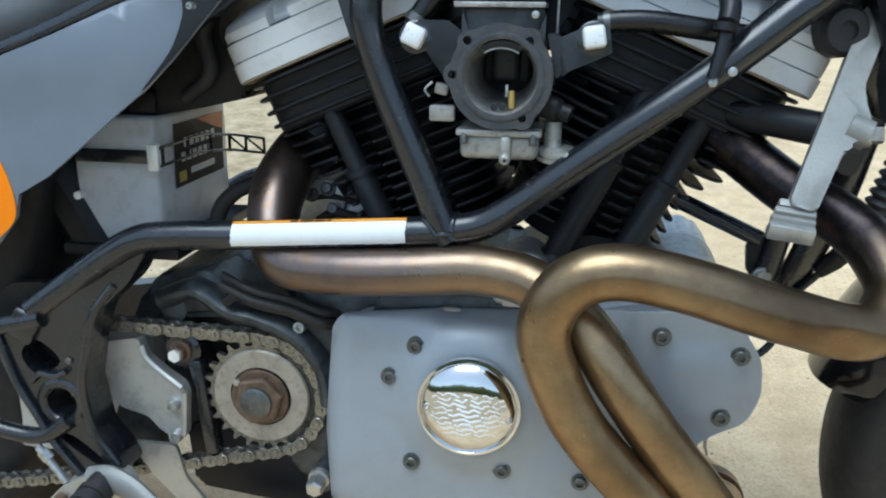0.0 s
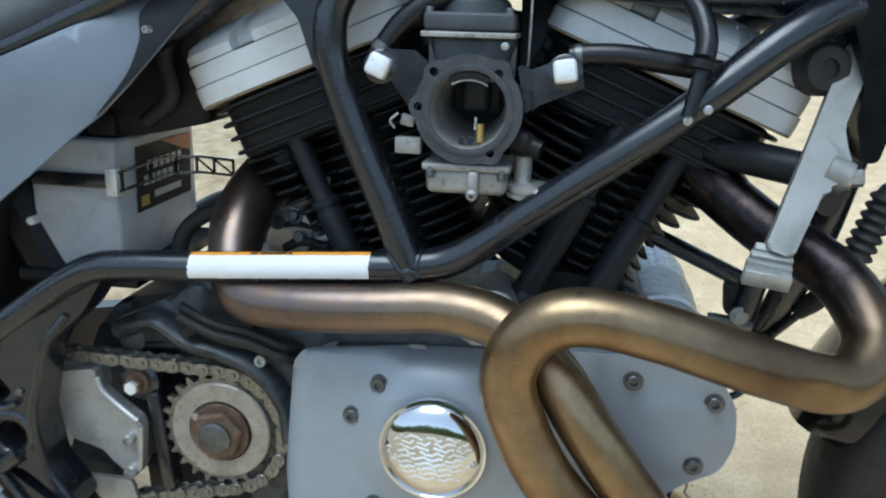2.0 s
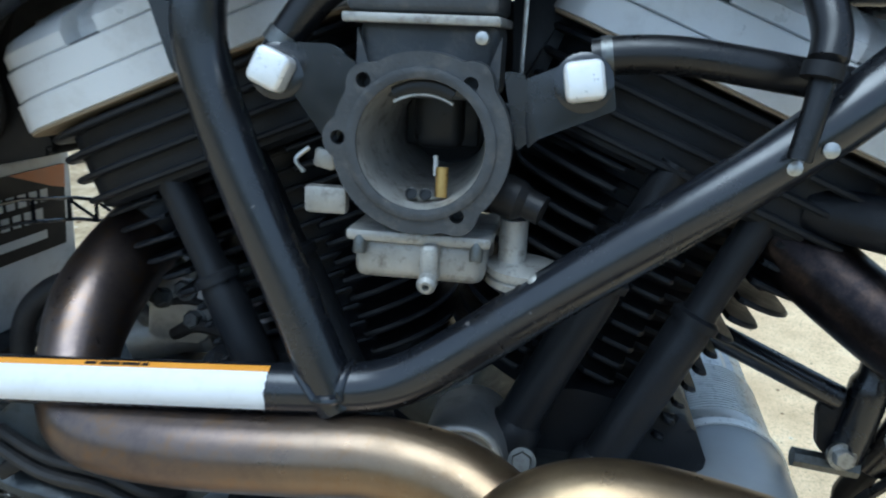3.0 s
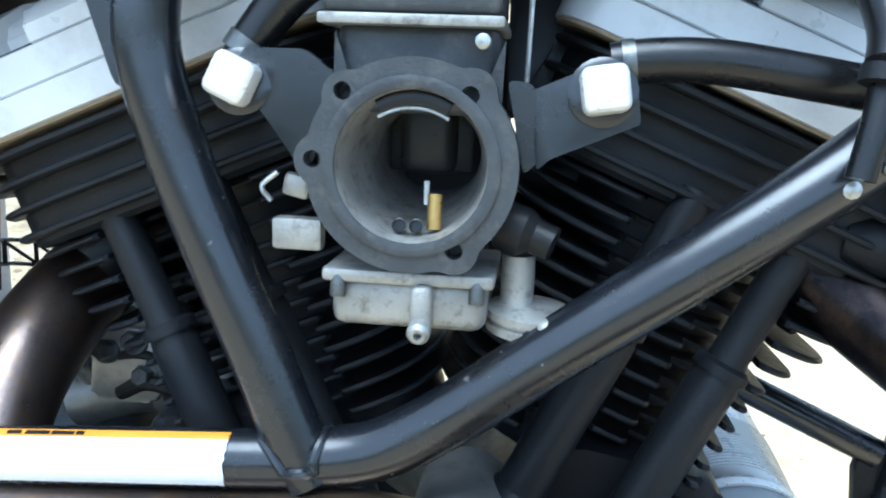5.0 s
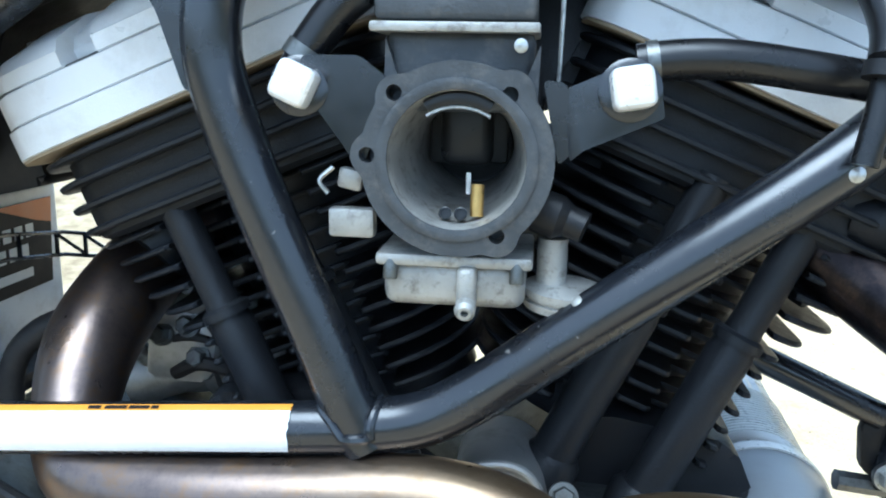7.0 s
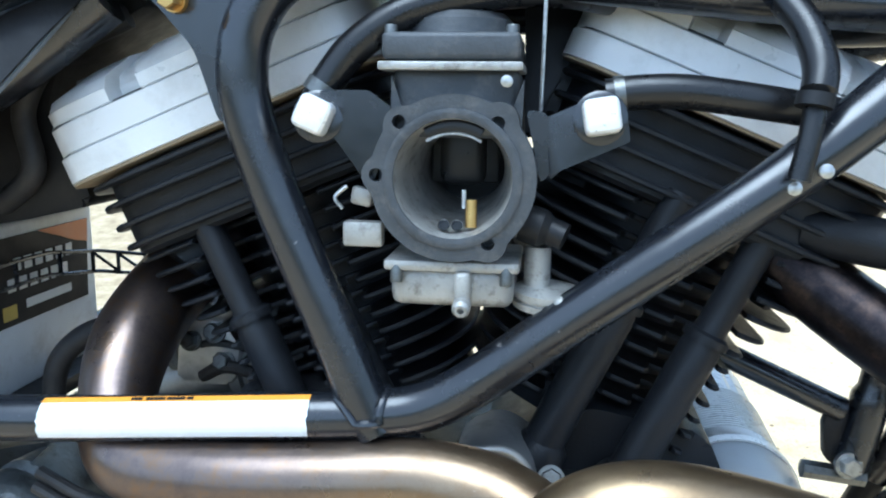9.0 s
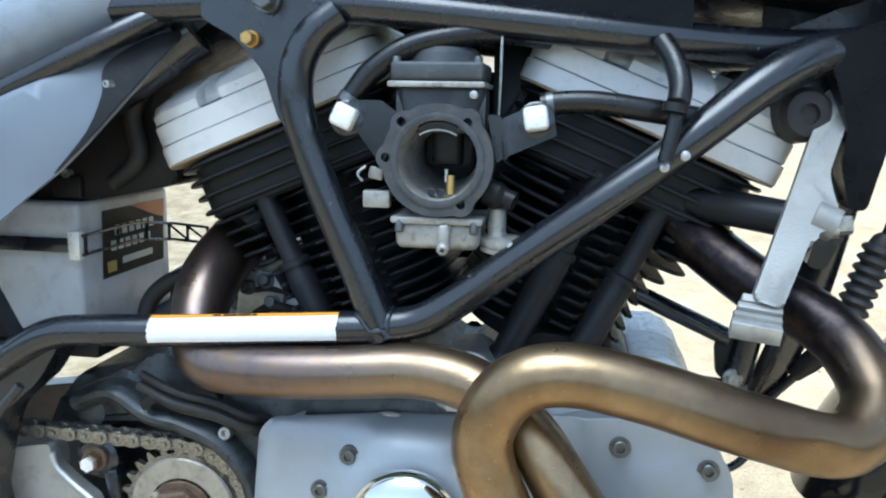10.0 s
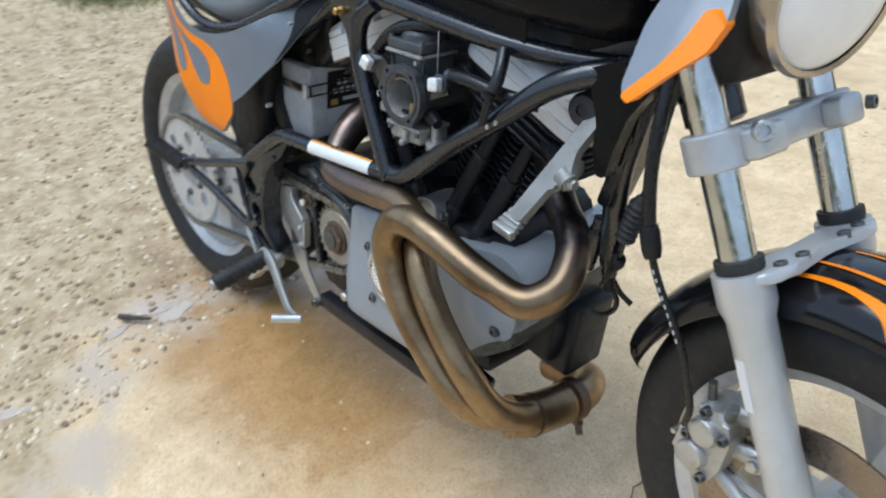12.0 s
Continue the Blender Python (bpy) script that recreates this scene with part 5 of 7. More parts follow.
PITCH = 0.015875
R1, R2 = 0.0655, 0.128
dvec = Vector((SC.x - RCN.x, SC.z - RCN.z))
dist_ = dvec.length
base_a = math.atan2(dvec.y, dvec.x)
off = math.acos((R2 - R1) / dist_)
path = []
a_top, a_bot = base_a + off, base_a - off
n = 60
for k in range(n + 1):  # front, clockwise from top to bottom
    a = a_top + (a_bot - a_top) * k / n
    path.append(Vector((SC.x + R1 * math.cos(a), SC.z + R1 * math.sin(a))))
for k in range(1, 40):
    p0 = path[n]
    q0 = Vector((RCN.x + R2 * math.cos(a_bot), RCN.z + R2 * math.sin(a_bot)))
    v = p0.lerp(q0, k / 40)
    v.y -= 0.008 * math.sin(math.pi * k / 40)
    path.append(v)
for k in range(n + 1):
    a = a_bot - (2 * math.pi - 2 * off) * k / n
    path.append(Vector((RCN.x + R2 * math.cos(a), RCN.z + R2 * math.sin(a))))
end = path[-1].copy()
for k in range(1, 40):
    path.append(end.lerp(path[0], k / 40))
cum = [0.0]
for a, b in zip(path, path[1:] + path[:1]):
    cum.append(cum[-1] + (b - a).length)
LEN = cum[-1]
count = 2 * round(LEN / PITCH / 2)


def on_path(s_):
    s_ %= LEN
    lo, hi = 0, len(cum) - 1
    while hi - lo > 1:
        mid = (lo + hi) // 2
        lo, hi = (mid, hi) if cum[mid] <= s_ else (lo, mid)
    u = (s_ - cum[lo]) / (cum[lo + 1] - cum[lo])
    return path[lo].lerp(path[(lo + 1) % len(path)], u)


def link_mesh(outer):
    b = bmesh.new()
    p = LEN / count
    w = 0.0075 if outer else 0.0052
    r = 0.0068 if outer else 0.0072
    arc_ = [radians(-112 + 224 * k / 9) for k in range(10)]
    ol = [(p / 2 + r * math.cos(a), r * math.sin(a)) for a in arc_] + [(0.0, 0.0046)]
    ol += [(-p / 2 - r * math.cos(a), -r * math.sin(a)) for a in arc_] + [(0.0, -0.0046)]
    for sgn in (-1, 1):
        prism(ol, sgn * w - 0.0009, sgn * w + 0.0009, 0.0004, 1, b)
    if outer:
        for cx in (-p / 2, p / 2):
            lathe([(0.0026, -0.0102), (0.0029, -0.0096), (0.0029, 0.0096), (0.0026, 0.0102)], axis_matrix((cx, 0, 0), (0, 1, 0)), 10, b)
    else:
        for cx in (-p / 2, p / 2):
            lathe([(0.005, -0.0048), (0.005, 0.0048)], axis_matrix((cx, 0, 0), (0, 1, 0)), 12, b)
    return b


chain = part("drive_chain", link_mesh(True), CHAINO, bike, "greasy steel roller drive chain", 40)
inner = link("link", link_mesh(False), CHAINM, chain, "", 40)
for k in range(count):
    a, b = on_path(k * LEN / count), on_path((k + 1) * LEN / count)
    c = (a + b) / 2
    ang = math.atan2(b.y - a.y, b.x - a.x)
    m = Matrix.Translation((c.x, SPY + 0.0035, c.y)) @ Matrix.Rotation(-ang, 4, "Y")
    if k == 0:
        chain.matrix_local = m
        inv = m.inverted()
    elif k == 1:
        inner.matrix_local = inv @ m
    else:
        o = new("link", (inner if k % 2 else chain).data)
        o.parent = chain
        o.matrix_local = inv @ m

# aluminium guard plate and bolts behind the sprocket
plate = part("guard_plate", sheet(round_poly([(-0.337, 0.418), (-0.297, 0.425), (-0.290, 0.405), (-0.270, 0.391), (-0.250, 0.379), (-0.246, 0.370), (-0.251, 0.319), (-0.26, 0.311), (-0.281, 0.323), (-0.294, 0.336), (-0.324, 0.344), (-0.340, 0.36)], 0.005, 4), lambda x, z: -0.114 - 0.12 * max(0.0, x + 0.30), 0.012, 0.014), ALU, bike, "dull cast aluminium bracket plate")
part("lip", tube(spline([(-0.293, -0.116, 0.418), (-0.288, -0.117, 0.405), (-0.270, -0.119, 0.39), (-0.249, -0.122, 0.377)], 5), 0.0036, 10), ALU, plate)
part("edge", tube(spline([(-0.247, -0.122, 0.372), (-0.249, -0.122, 0.345), (-0.2515, -0.122, 0.322)], 5), 0.003, 10), ALU, plate)
for bx, bz in ((-0.2605, 0.356), (-0.260, 0.321)):
    cap_screw((bx, -0.122, bz), (0, -1, 0), 0.0068, 0.006, plate, BOLT)
part("spacer", lathe([(0.021, -0.03), (0.021, 0.0), (0.017, 0.003), (0, 0.003)], axis_matrix((-0.2575, -0.1, 0.409), (0, -1, 0)), 28), BLACK, bike)
hex_bolt((-0.2575, -0.103, 0.409), (0, -1, 0), 0.009, 0.012, bike, RUST, "bolt", 1.35, "rusty washer with a bright bolt head")
part("bolt_tip", lathe([(0.007, 0.0), (0.007, 0.004), (0, 0.004)], axis_matrix((-0.2575, -0.114, 0.409), (0, -1, 0)), 6), BRIGHT, bike)
part("post", box((0.014, 0.02, 0.11), pose(-0.237, -0.095, 0.345, 0, -6, 0), 0.003), BLACK, bike)
part("lower_plate", prism(round_poly([(-0.354, 0.308), (-0.34, 0.345), (-0.30, 0.335), (-0.30, 0.28), (-0.307, 0.266), (-0.35, 0.261)], 0.008), -0.085, -0.06, 0.003), CASE, bike)
# side stand bracket and lower engine bar
bar = part("engine_bar", prism([(-0.222, 0.226), (-0.222, 0.199), (0.155, 0.19), (0.16, 0.217)], -0.112, -0.085, 0.003), FINBLACK, bike, "black square lower engine bar")
cap_screw((0.152, -0.112, 0.207), (0, -1, 0), 0.009, 0.01, bar, DARKBOLT)
cap_screw((-0.236, -0.11, 0.2), (0, -1, 0), 0.009, 0.008, bar, DARKBOLT)
part("bar_hanger", sheet(round_poly([(-0.324, 0.30), (-0.27, 0.30), (-0.262, 0.262), (-0.224, 0.212), (-0.232, 0.197), (-0.25, 0.206), (-0.30, 0.262)], 0.006), lambda x, z: -0.108, 0.005, 0.02), ALU, bar, "grey strap")
part("bar_block", box((0.05, 0.06, 0.04), pose(0.165, -0.08, 0.215, 0, 12, 0), 0.005), BLACK, bar)
part("sump", prism(round_poly([(-0.275, 0.222), (-0.28, 0.30), (-0.10, 0.31), (-0.095, 0.212), (-0.12, 0.204)], 0.01), -0.06, 0.07, 0.006), FINBLACK, bike, "black gearbox sump")
part("oil_pan", box((0.34, 0.16, 0.03), pose(0.03, 0.0, 0.272, 0, -1, 0), 0.006), FINBLACK, bike)
part("lower_cradle", box((0.12, 0.1, 0.09), pose(0.215, 0.03, 0.335, 0, 10, 0), 0.012, 3), FINBLACK, bike, "black lower engine cradle")
part("front_isolator", box((0.05, 0.09, 0.13), pose(0.27, 0.05, 0.325, 0, 6, 0), 0.008, 3), FINBLACK, bike)

# ---- brake pedal and rider's peg
pegm = part("foot_peg", tube([(-0.320, -0.165, 0.286), (-0.327, -0.272, 0.262)], 0.0155, 14), RUBBER, bike, "black ribbed rubber foot peg")
pa, pb = Vector((-0.3205, -0.178, 0.283)), Vector((-0.327, -0.273, 0.262))
for k in range(7):
    c = pa.lerp(pb, (k + 0.5) / 7)
    d = (pb - pa).normalized()
    part("rubber_rib", tube([c - d * 0.003, c + d * 0.003], 0.018, 12), RUBBER, pegm)
part("peg_tip", tube([pb + (pb - pa).normalized() * 0.003, pb + (pb - pa).normalized() * 0.008], 0.012, 14), ALU, pegm)
ped = part("brake_pedal", tube(spline([(-0.335, -0.160, 0.282), (-0.312, -0.166, 0.290), (-0.285, -0.172, 0.284), (-0.255, -0.18, 0.266), (-0.226, -0.188, 0.248), (-0.195, -0.196, 0.235), (-0.165, -0.2, 0.236)], 6), lambda u: 0.0165 - 0.0065 * u, 14, None, True, 0.6), BRACKET, bike, "rough silver cast brake pedal")
part("toe_peg", tube([(-0.158, -0.196, 0.236), (-0.193, -0.236, 0.236)], 0.0085, 16), ALU, ped)
part("pedal_bracket", prism(round_poly([(-0.418, 0.212), (-0.395, 0.248), (-0.372, 0.273), (-0.34, 0.29), (-0.318, 0.294), (-0.296, 0.285), (-0.30, 0.262), (-0.335, 0.25), (-0.372, 0.222), (-0.40, 0.195)], 0.008), -0.162, -0.138, 0.004), ALU, ped, "silver cast peg bracket")
cap_screw((-0.373, -0.162, 0.259), (0, -1, 0), 0.007, 0.006, ped, RUST)
hex_bolt((-0.323, -0.163, 0.275), (0, -1, 0), 0.008, 0.008, ped, DARKBOLT)
part("brake_rod", tube([(-0.397, -0.156, 0.314), (-0.368, -0.158, 0.276)], 0.0042, 10), BOLT, ped)
part("rod_nut", tube([(-0.393, -0.156, 0.309), (-0.386, -0.156, 0.300)], 0.0062, 6), BOLT, ped)

# ---- swing arm, rear peg hanger
arm_holes = [smooth_loop([(-0.66, 0.342), (-0.63, 0.352), (-0.61, 0.34), (-0.635, 0.33)], 4), smooth_loop([(-0.59, 0.338), (-0.56, 0.345), (-0.545, 0.333), (-0.57, 0.326)], 4)]
arm = part("swing_arm", sheet(round_poly([(-0.30, 0.415), (-0.44, 0.395), (-0.60, 0.382), (-0.75, 0.358), (-0.795, 0.332), (-0.795, 0.292), (-0.75, 0.272), (-0.60, 0.276), (-0.45, 0.26), (-0.31, 0.275)], 0.012), lambda x, z: -0.078, 0.03, 0.03, arm_holes), WHEEL, bike, "silver aluminium swing arm")
part("far_arm", sheet(round_poly([(-0.30, 0.42), (-0.60, 0.375), (-0.795, 0.332), (-0.795, 0.292), (-0.6, 0.276), (-0.31, 0.275)], 0.012), lambda x, z: 0.1, 0.03, 0.05), WHEEL, arm)
for bx, bz in ((-0.645, 0.312), (-0.605, 0.306), (-0.53, 0.302)):
    hex_bolt((bx, -0.078, bz), (0, -1, 0), 0.007, 0.012, arm, DARKBOLT)
part("axle", lathe([(0.014, -0.01), (0.02, -0.01), (0.02, 0.004), (0.012, 0.012), (0, 0.012)], axis_matrix((-0.752, -0.082, 0.312), (0, -1, 0)), 24), DARKBOLT, arm)
hang = part("peg_hanger", tube(spline([(-0.375, -0.150, 0.456), (-0.43, -0.150, 0.442), (-0.55, -0.148, 0.405), (-0.66, -0.146, 0.376)], 5), 0.0095, 14), BLACK, bike, "black tubular rear foot peg hanger")
part("strut", tube(spline([(-0.36, -0.150, 0.345), (-0.39, -0.150, 0.325), (-0.43, -0.150, 0.325), (-0.52, -0.148, 0.345), (-0.655, -0.146, 0.368)], 5), 0.009, 14), BLACK, hang)
part("chain_guard", sheet(round_poly([(-0.462, 0.452), (-0.43, 0.478), (-0.39, 0.482), (-0.385, 0.37), (-0.405, 0.345), (-0.43, 0.36), (-0.452, 0.40)], 0.008), lambda x, z: -0.118, 0.012, 0.02), PLASTIC, hang, "black chain guard")
part("knuckle", box((0.035, 0.022, 0.03), pose(-0.665, -0.147, 0.372), 0.006, 3), BLACK, hang)
part("rear_peg", tube([(-0.664, -0.150, 0.366), (-0.668, -0.155, 0.37), (-0.714, -0.198, 0.42)], lambda u: 0.009 if u < 0.2 else 0.0185, 16), RUBBER, hang, "black rubber passenger peg")
part("hanger_clamp", box((0.03, 0.03, 0.035), pose(-0.395, -0.142, 0.447, 0, 30, 0), 0.005, 3), BLACK, hang)

# ---- wheels
def tyre_profile(R, w, rimr):
    prof = [(rimr - 0.004, -w * 0.40), (rimr + 0.012, -w * 0.47), (rimr + 0.035, -w * 0.5)]
    for k in range(15):
        a = radians(-78 + 156 * k / 14)
        prof.append((R - 0.62 * w * 0.5 * (1 - math.cos(a)) * 1.15, w * 0.5 * math.sin(a) / math.sin(radians(78))))
    prof += [(rimr + 0.035, w * 0.5), (rimr + 0.012, w * 0.47), (rimr - 0.004, w * 0.40)]
    return prof


def wheel(c, R, w, name, label, fs, spoke_a):
    rimr = 0.222
    m = fs @ axis_matrix(c, (0, 1, 0))
    hw = w * 0.42
    wh = part(name, lathe([(rimr - 0.022, -hw * 0.75), (rimr - 0.006, -hw * 0.9), (rimr + 0.004, -hw), (rimr + 0.006, -hw * 0.9), (rimr + 0.004, 0), (rimr + 0.006, hw * 0.9), (rimr + 0.004, hw), (rimr - 0.006, hw * 0.9), (rimr - 0.022, hw * 0.75), (rimr - 0.026, 0), (rimr - 0.022, -hw * 0.75)], m, 80, None, (1, 1), False), WHEEL, bike, label, 40)
    me = wh.data
    part("tyre", lathe(tyre_profile(R, w, rimr), m, 90, None, (1, 1), False), TYRE, wh, "dusty black tyre", 50)
    part("hub", lathe([(0.02, -0.06), (0.045, -0.06), (0.05, -0.05), (0.05, 0.05), (0.045, 0.06), (0.02, 0.06), (0.02, -0.06)], m, 40, None, (1, 1), False), WHEEL, wh)
    for k in range(3):
        a = radians(spoke_a + 120 * k)
        ol = [(0.035, -0.03), (0.10, -0.026), (0.17, -0.034), (0.202, -0.052), (0.202, 0.052), (0.17, 0.034), (0.10, 0.026), (0.035, 0.03)]
        b = prism(round_poly(ol, 0.008, 3), -0.018, 0.018, 0.005, 2)
        b.transform(fs @ Matrix.Translation(c) @ Matrix.Rotation(-a, 4, "Y"))
        part("spoke", b, WHEEL, wh)
    return wh


rw = wheel((-0.752, 0, 0.312), 0.316, 0.165, "rear_wheel", "silver three-spoke rear wheel with a dusty tyre", Matrix(), 25)
rsh = [list(reversed(circle(RCN.x + 0.082 * math.cos(a), RCN.z + 0.082 * math.sin(a), 0.017, 16))) for a in (radians(20 + 60 * k) for k in range(6))]
rs = part("rear_sprocket", gear(RCN, 0.1205, 0.129, 50, SPY, SPY + 0.006, rsh + [list(reversed(circle(RCN.x, RCN.z, 0.04, 24)))]), WHEEL, rw, "silver rear sprocket with round holes")
for k in range(5):
    a = radians(50 + 72 * k)
    hex_bolt((RCN.x + 0.055 * math.cos(a), SPY, RCN.z + 0.055 * math.sin(a)), (0, -1, 0), 0.007, 0.008, rs, DARKBOLT)

# ---- front end, turned slightly on its steering axis
NECK = Vector((0.42, 0, 0.81))
SDIR = Vector((0.4213, 0, -0.9069))
SFWD = Vector((0.9069, 0, 0.4213))
STEER = 8.2
FS = Matrix.Translation(NECK) @ Matrix.Rotation(radians(STEER), 4, SDIR) @ Matrix.Translation(-NECK)


def fk(d, n_, y):
    """A point by distance down the steering axis, forward of it, and across."""
    return FS @ (NECK + SDIR * d + SFWD * n_ + Vector((0, y, 0)))


fork = part("fork", tube([fk(-0.13, 0.078, -0.1017), fk(0.25, 0.078, -0.1017)], 0.0205, 28), FORKCHROME, bike, "chrome and silver telescopic front fork")
part("far_stanchion", tube([fk(-0.13, 0.078, 0.0883), fk(0.25, 0.078, 0.0883)], 0.0205, 28), FORKCHROME, fork)
for y_ in (-0.1017, 0.0883):
    part("dust_seal", tube([fk(0.222, 0.078, y_), fk(0.226, 0.078, y_), fk(0.232, 0.078, y_), fk(0.236, 0.078, y_)], lambda u: 0.0262 if u < 0.9 else 0.025, 28), RUBBER, fork)
    sl_ = part("slider", tube([fk(0.236, 0.078, y_), fk(0.238, 0.078, y_), fk(0.272, 0.078, y_), fk(0.29, 0.078, y_), fk(0.44, 0.078, y_), fk(0.60, 0.078, y_), fk(0.625, 0.08, y_)], lambda u: 0.0315 if u < 0.45 else (0.0262 if u < 0.6 else 0.0242), 28), FORKALU, fork, "silver painted fork slider")
    part("axle_lug", box((0.05, 0.045, 0.06), Matrix.Translation(fk(0.60, 0.076, y_)), 0.012, 3), FORKALU, sl_)
    part("slider_badge", sheet([(-0.007, -0.03), (0.007, -0.03), (0.007, 0.03), (-0.007, 0.03)], lambda x, z: 0.0, 0.001, 0.02), WHITE, sl_).matrix_local = Matrix.Translation(fk(0.36, 0.078, y_)) @ Matrix.Rotation(radians(-24.9), 4, "Y") @ Matrix.Rotation(radians(-25), 4, "Z") @ Matrix.Translation((0, -0.0256, 0))
# lower clamp
lc = bmesh.new()
for y_ in (-0.1017, 0.0883):
    tube([fk(0.085, 0.078, y_), fk(0.087, 0.078, y_), fk(0.123, 0.078, y_), fk(0.125, 0.078, y_)], lambda u: 0.0325 if 0.1 < u < 0.9 else 0.031, 32, lc)
box((0.035, 0.15, 0.038), FS @ Matrix.Translation(NECK + SDIR * 0.105 + SFWD * 0.086) @ Matrix.Rotation(radians(-24.9), 4, "Y"), 0.006, 3, lc)
box((0.03, 0.05, 0.034), FS @ Matrix.Translation(NECK + SDIR * 0.105 + SFWD * 0.116 + Vector((0, -0.075, 0))) @ Matrix.Rotation(radians(-24.9), 4, "Y"), 0.007, 3, lc)
box((0.03, 0.04, 0.034), FS @ Matrix.Translation(NECK + SDIR * 0.105 + SFWD * 0.116 + Vector((0, 0.068, 0))) @ Matrix.Rotation(radians(-24.9), 4, "Y"), 0.007, 3, lc)
clampo = part("lower_clamp", lc, FORKALU, fork, "silver lower fork clamp")
cap_screw(fk(0.0934, 0.132, -0.093), FS.to_3x3() @ Vector((0.8, -0.6, 0.35)), 0.011, 0.007, clampo, BOLT)
cap_screw(fk(0.105, 0.13, 0.1), FS.to_3x3() @ Vector((1, 0.2, 0.3)), 0.008, 0.006, clampo, DARKBOLT)
ub = bmesh.new()
for y_ in (-0.1017, 0.0883):
    tube([fk(-0.09, 0.078, y_), fk(-0.06, 0.078, y_)], 0.031, 28, ub)
box((0.04, 0.2, 0.03), FS @ Matrix.Translation(NECK + SDIR * -0.075 + SFWD * 0.055) @ Matrix.Rotation(radians(-24.9), 4, "Y"), 0.006, 3, ub)
part("upper_clamp", ub, FORKALU, fork)
# fork brace: an arched plate between the slider tops
bp = round_poly([(0.045, -0.112), (0.098, -0.118), (0.118, -0.085), (0.112, -0.05), (0.105, 0.0), (0.112, 0.037), (0.118, 0.072), (0.098, 0.105), (0.045, 0.099), (0.06, 0.05), (0.064, 0.0), (0.06, -0.06)], 0.012, 4)
bw = bmesh.new()
prism(bp, -0.006, 0.006, 0.003, 2, bw)
# outline axes: x forward, z across; y down the steering axis
BM = Matrix((SFWD, SDIR, Vector((0, 1, 0)))).transposed().to_4x4()
BM.translation = NECK + SDIR * 0.243 + SFWD * 0.01
bw.transform(FS @ BM)
brace = part("fork_brace", bw, FORKALU, fork, "silver arched fork brace")
for n_, y_ in ((0.11, -0.078), (0.114, -0.045), (0.114, 0.032), (0.11, 0.066)):
    cap_screw(fk(0.237, n_, y_), FS.to_3x3() @ -SDIR, 0.0075, 0.004, brace, DARKBOLT)

AXLE = NECK + SDIR * 0.588 + SFWD * 0.066
fw = wheel(tuple(AXLE), 0.304, 0.122, "front_wheel", "silver three-spoke front wheel with a dusty tyre", FS, 70)
DISCM = finish("brake_disc_steel", (0.3, 0.25, 0.2), 0.3, metal=0.9, var=0.2, big=30, relief=0.1)
part("brake_disc", lathe([(0.115, -0.002), (0.16, -0.002), (0.16, 0.002), (0.115, 0.002), (0.115, -0.002)], FS @ axis_matrix(tuple(AXLE + Vector((0, -0.068, 0))), (0, 1, 0)), 72, None, (1, 1), False), DISCM, fw, "worn brake disc")
for k in range(6):
    a = radians(60 * k + 15)
    b = tube([(0.045, -0.066, 0), (0.12, -0.068, 0.01)], 0.007, 8)
    b.transform(FS @ Matrix.Translation(AXLE) @ Matrix.Rotation(a, 4, "Y"))
    part("disc_arm", b, ALU, fw)
CM = FS @ Matrix.Translation(AXLE + Vector((-0.145, -0.075, 0.075))) @ Matrix.Rotation(radians(15), 4, "Y")
cal = bmesh.new()
prism(round_poly([(-0.03, -0.055), (0.028, -0.06), (0.036, -0.02), (0.03, 0.035), (0.012, 0.058), (-0.022, 0.055), (-0.034, 0.02)], 0.012, 4), -0.026, 0.026, 0.008, 3, cal, CM)
calo = part("brake_caliper", cal, ALU, fork, "silver brake caliper")
for z_ in (-0.026, 0.02):
    part("piston_bulge", lathe([(0.021, -0.005), (0.021, 0.006), (0.018, 0.012), (0.008, 0.014), (0, 0.014)], CM @ axis_matrix((-0.002, -0.024, z_), (0, -1, 0)), 28), ALU, calo)
for x_, z_ in ((0.022, -0.048), (-0.02, -0.004), (0.022, 0.03), (-0.012, 0.047)):
    cap_screw(CM @ Vector((x_, -0.026, z_)), FS.to_3x3() @ Vector((0, -1, 0)), 0.0068, 0.008, calo, DARKBOLT)
part("caliper_arm", tube([CM @ Vector((0.01, 0.0, 0.05)), CM @ Vector((0.045, 0.0, 0.07)), CM @ Vector((0.10, 0.0, 0.055))], 0.012, 12, None, True, 0.7), ALU, calo)
part("caliper_arm", tube([CM @ Vector((0.02, 0.0, 0.0)), CM @ Vector((0.06, 0.0, 0.02)), CM @ Vector((0.10, 0.0, 0.01))], 0.013, 12, None, True, 0.7), ALU, calo)
part("caliper_arm", tube([CM @ Vector((0.02, 0.0, -0.045)), CM @ Vector((0.09, 0.0, -0.06))], 0.011, 12), ALU, calo)
for x_, z_ in ((0.048, 0.07), (0.062, 0.02)):
    hex_bolt(CM @ Vector((x_, -0.012, z_)), FS.to_3x3() @ Vector((0, -1, 0.1)), 0.008, 0.009, calo, BOLT)
part("bleed_nipple", tube([CM @ Vector((-0.02, -0.01, 0.05)), CM @ Vector((-0.028, -0.014, 0.078))], 0.0055, 10), DARKBOLT, calo)
part("hose_fitting", tube([CM @ Vector((0.012, -0.02, 0.058)), CM @ Vector((0.014, -0.03, 0.085))], 0.007, 10), DARKBOLT, calo)
part("pad_pin", tube([CM @ Vector((-0.036, -0.03, -0.02)), CM @ Vector((-0.036, 0.02, -0.02))], 0.004, 8), BOLT, calo)

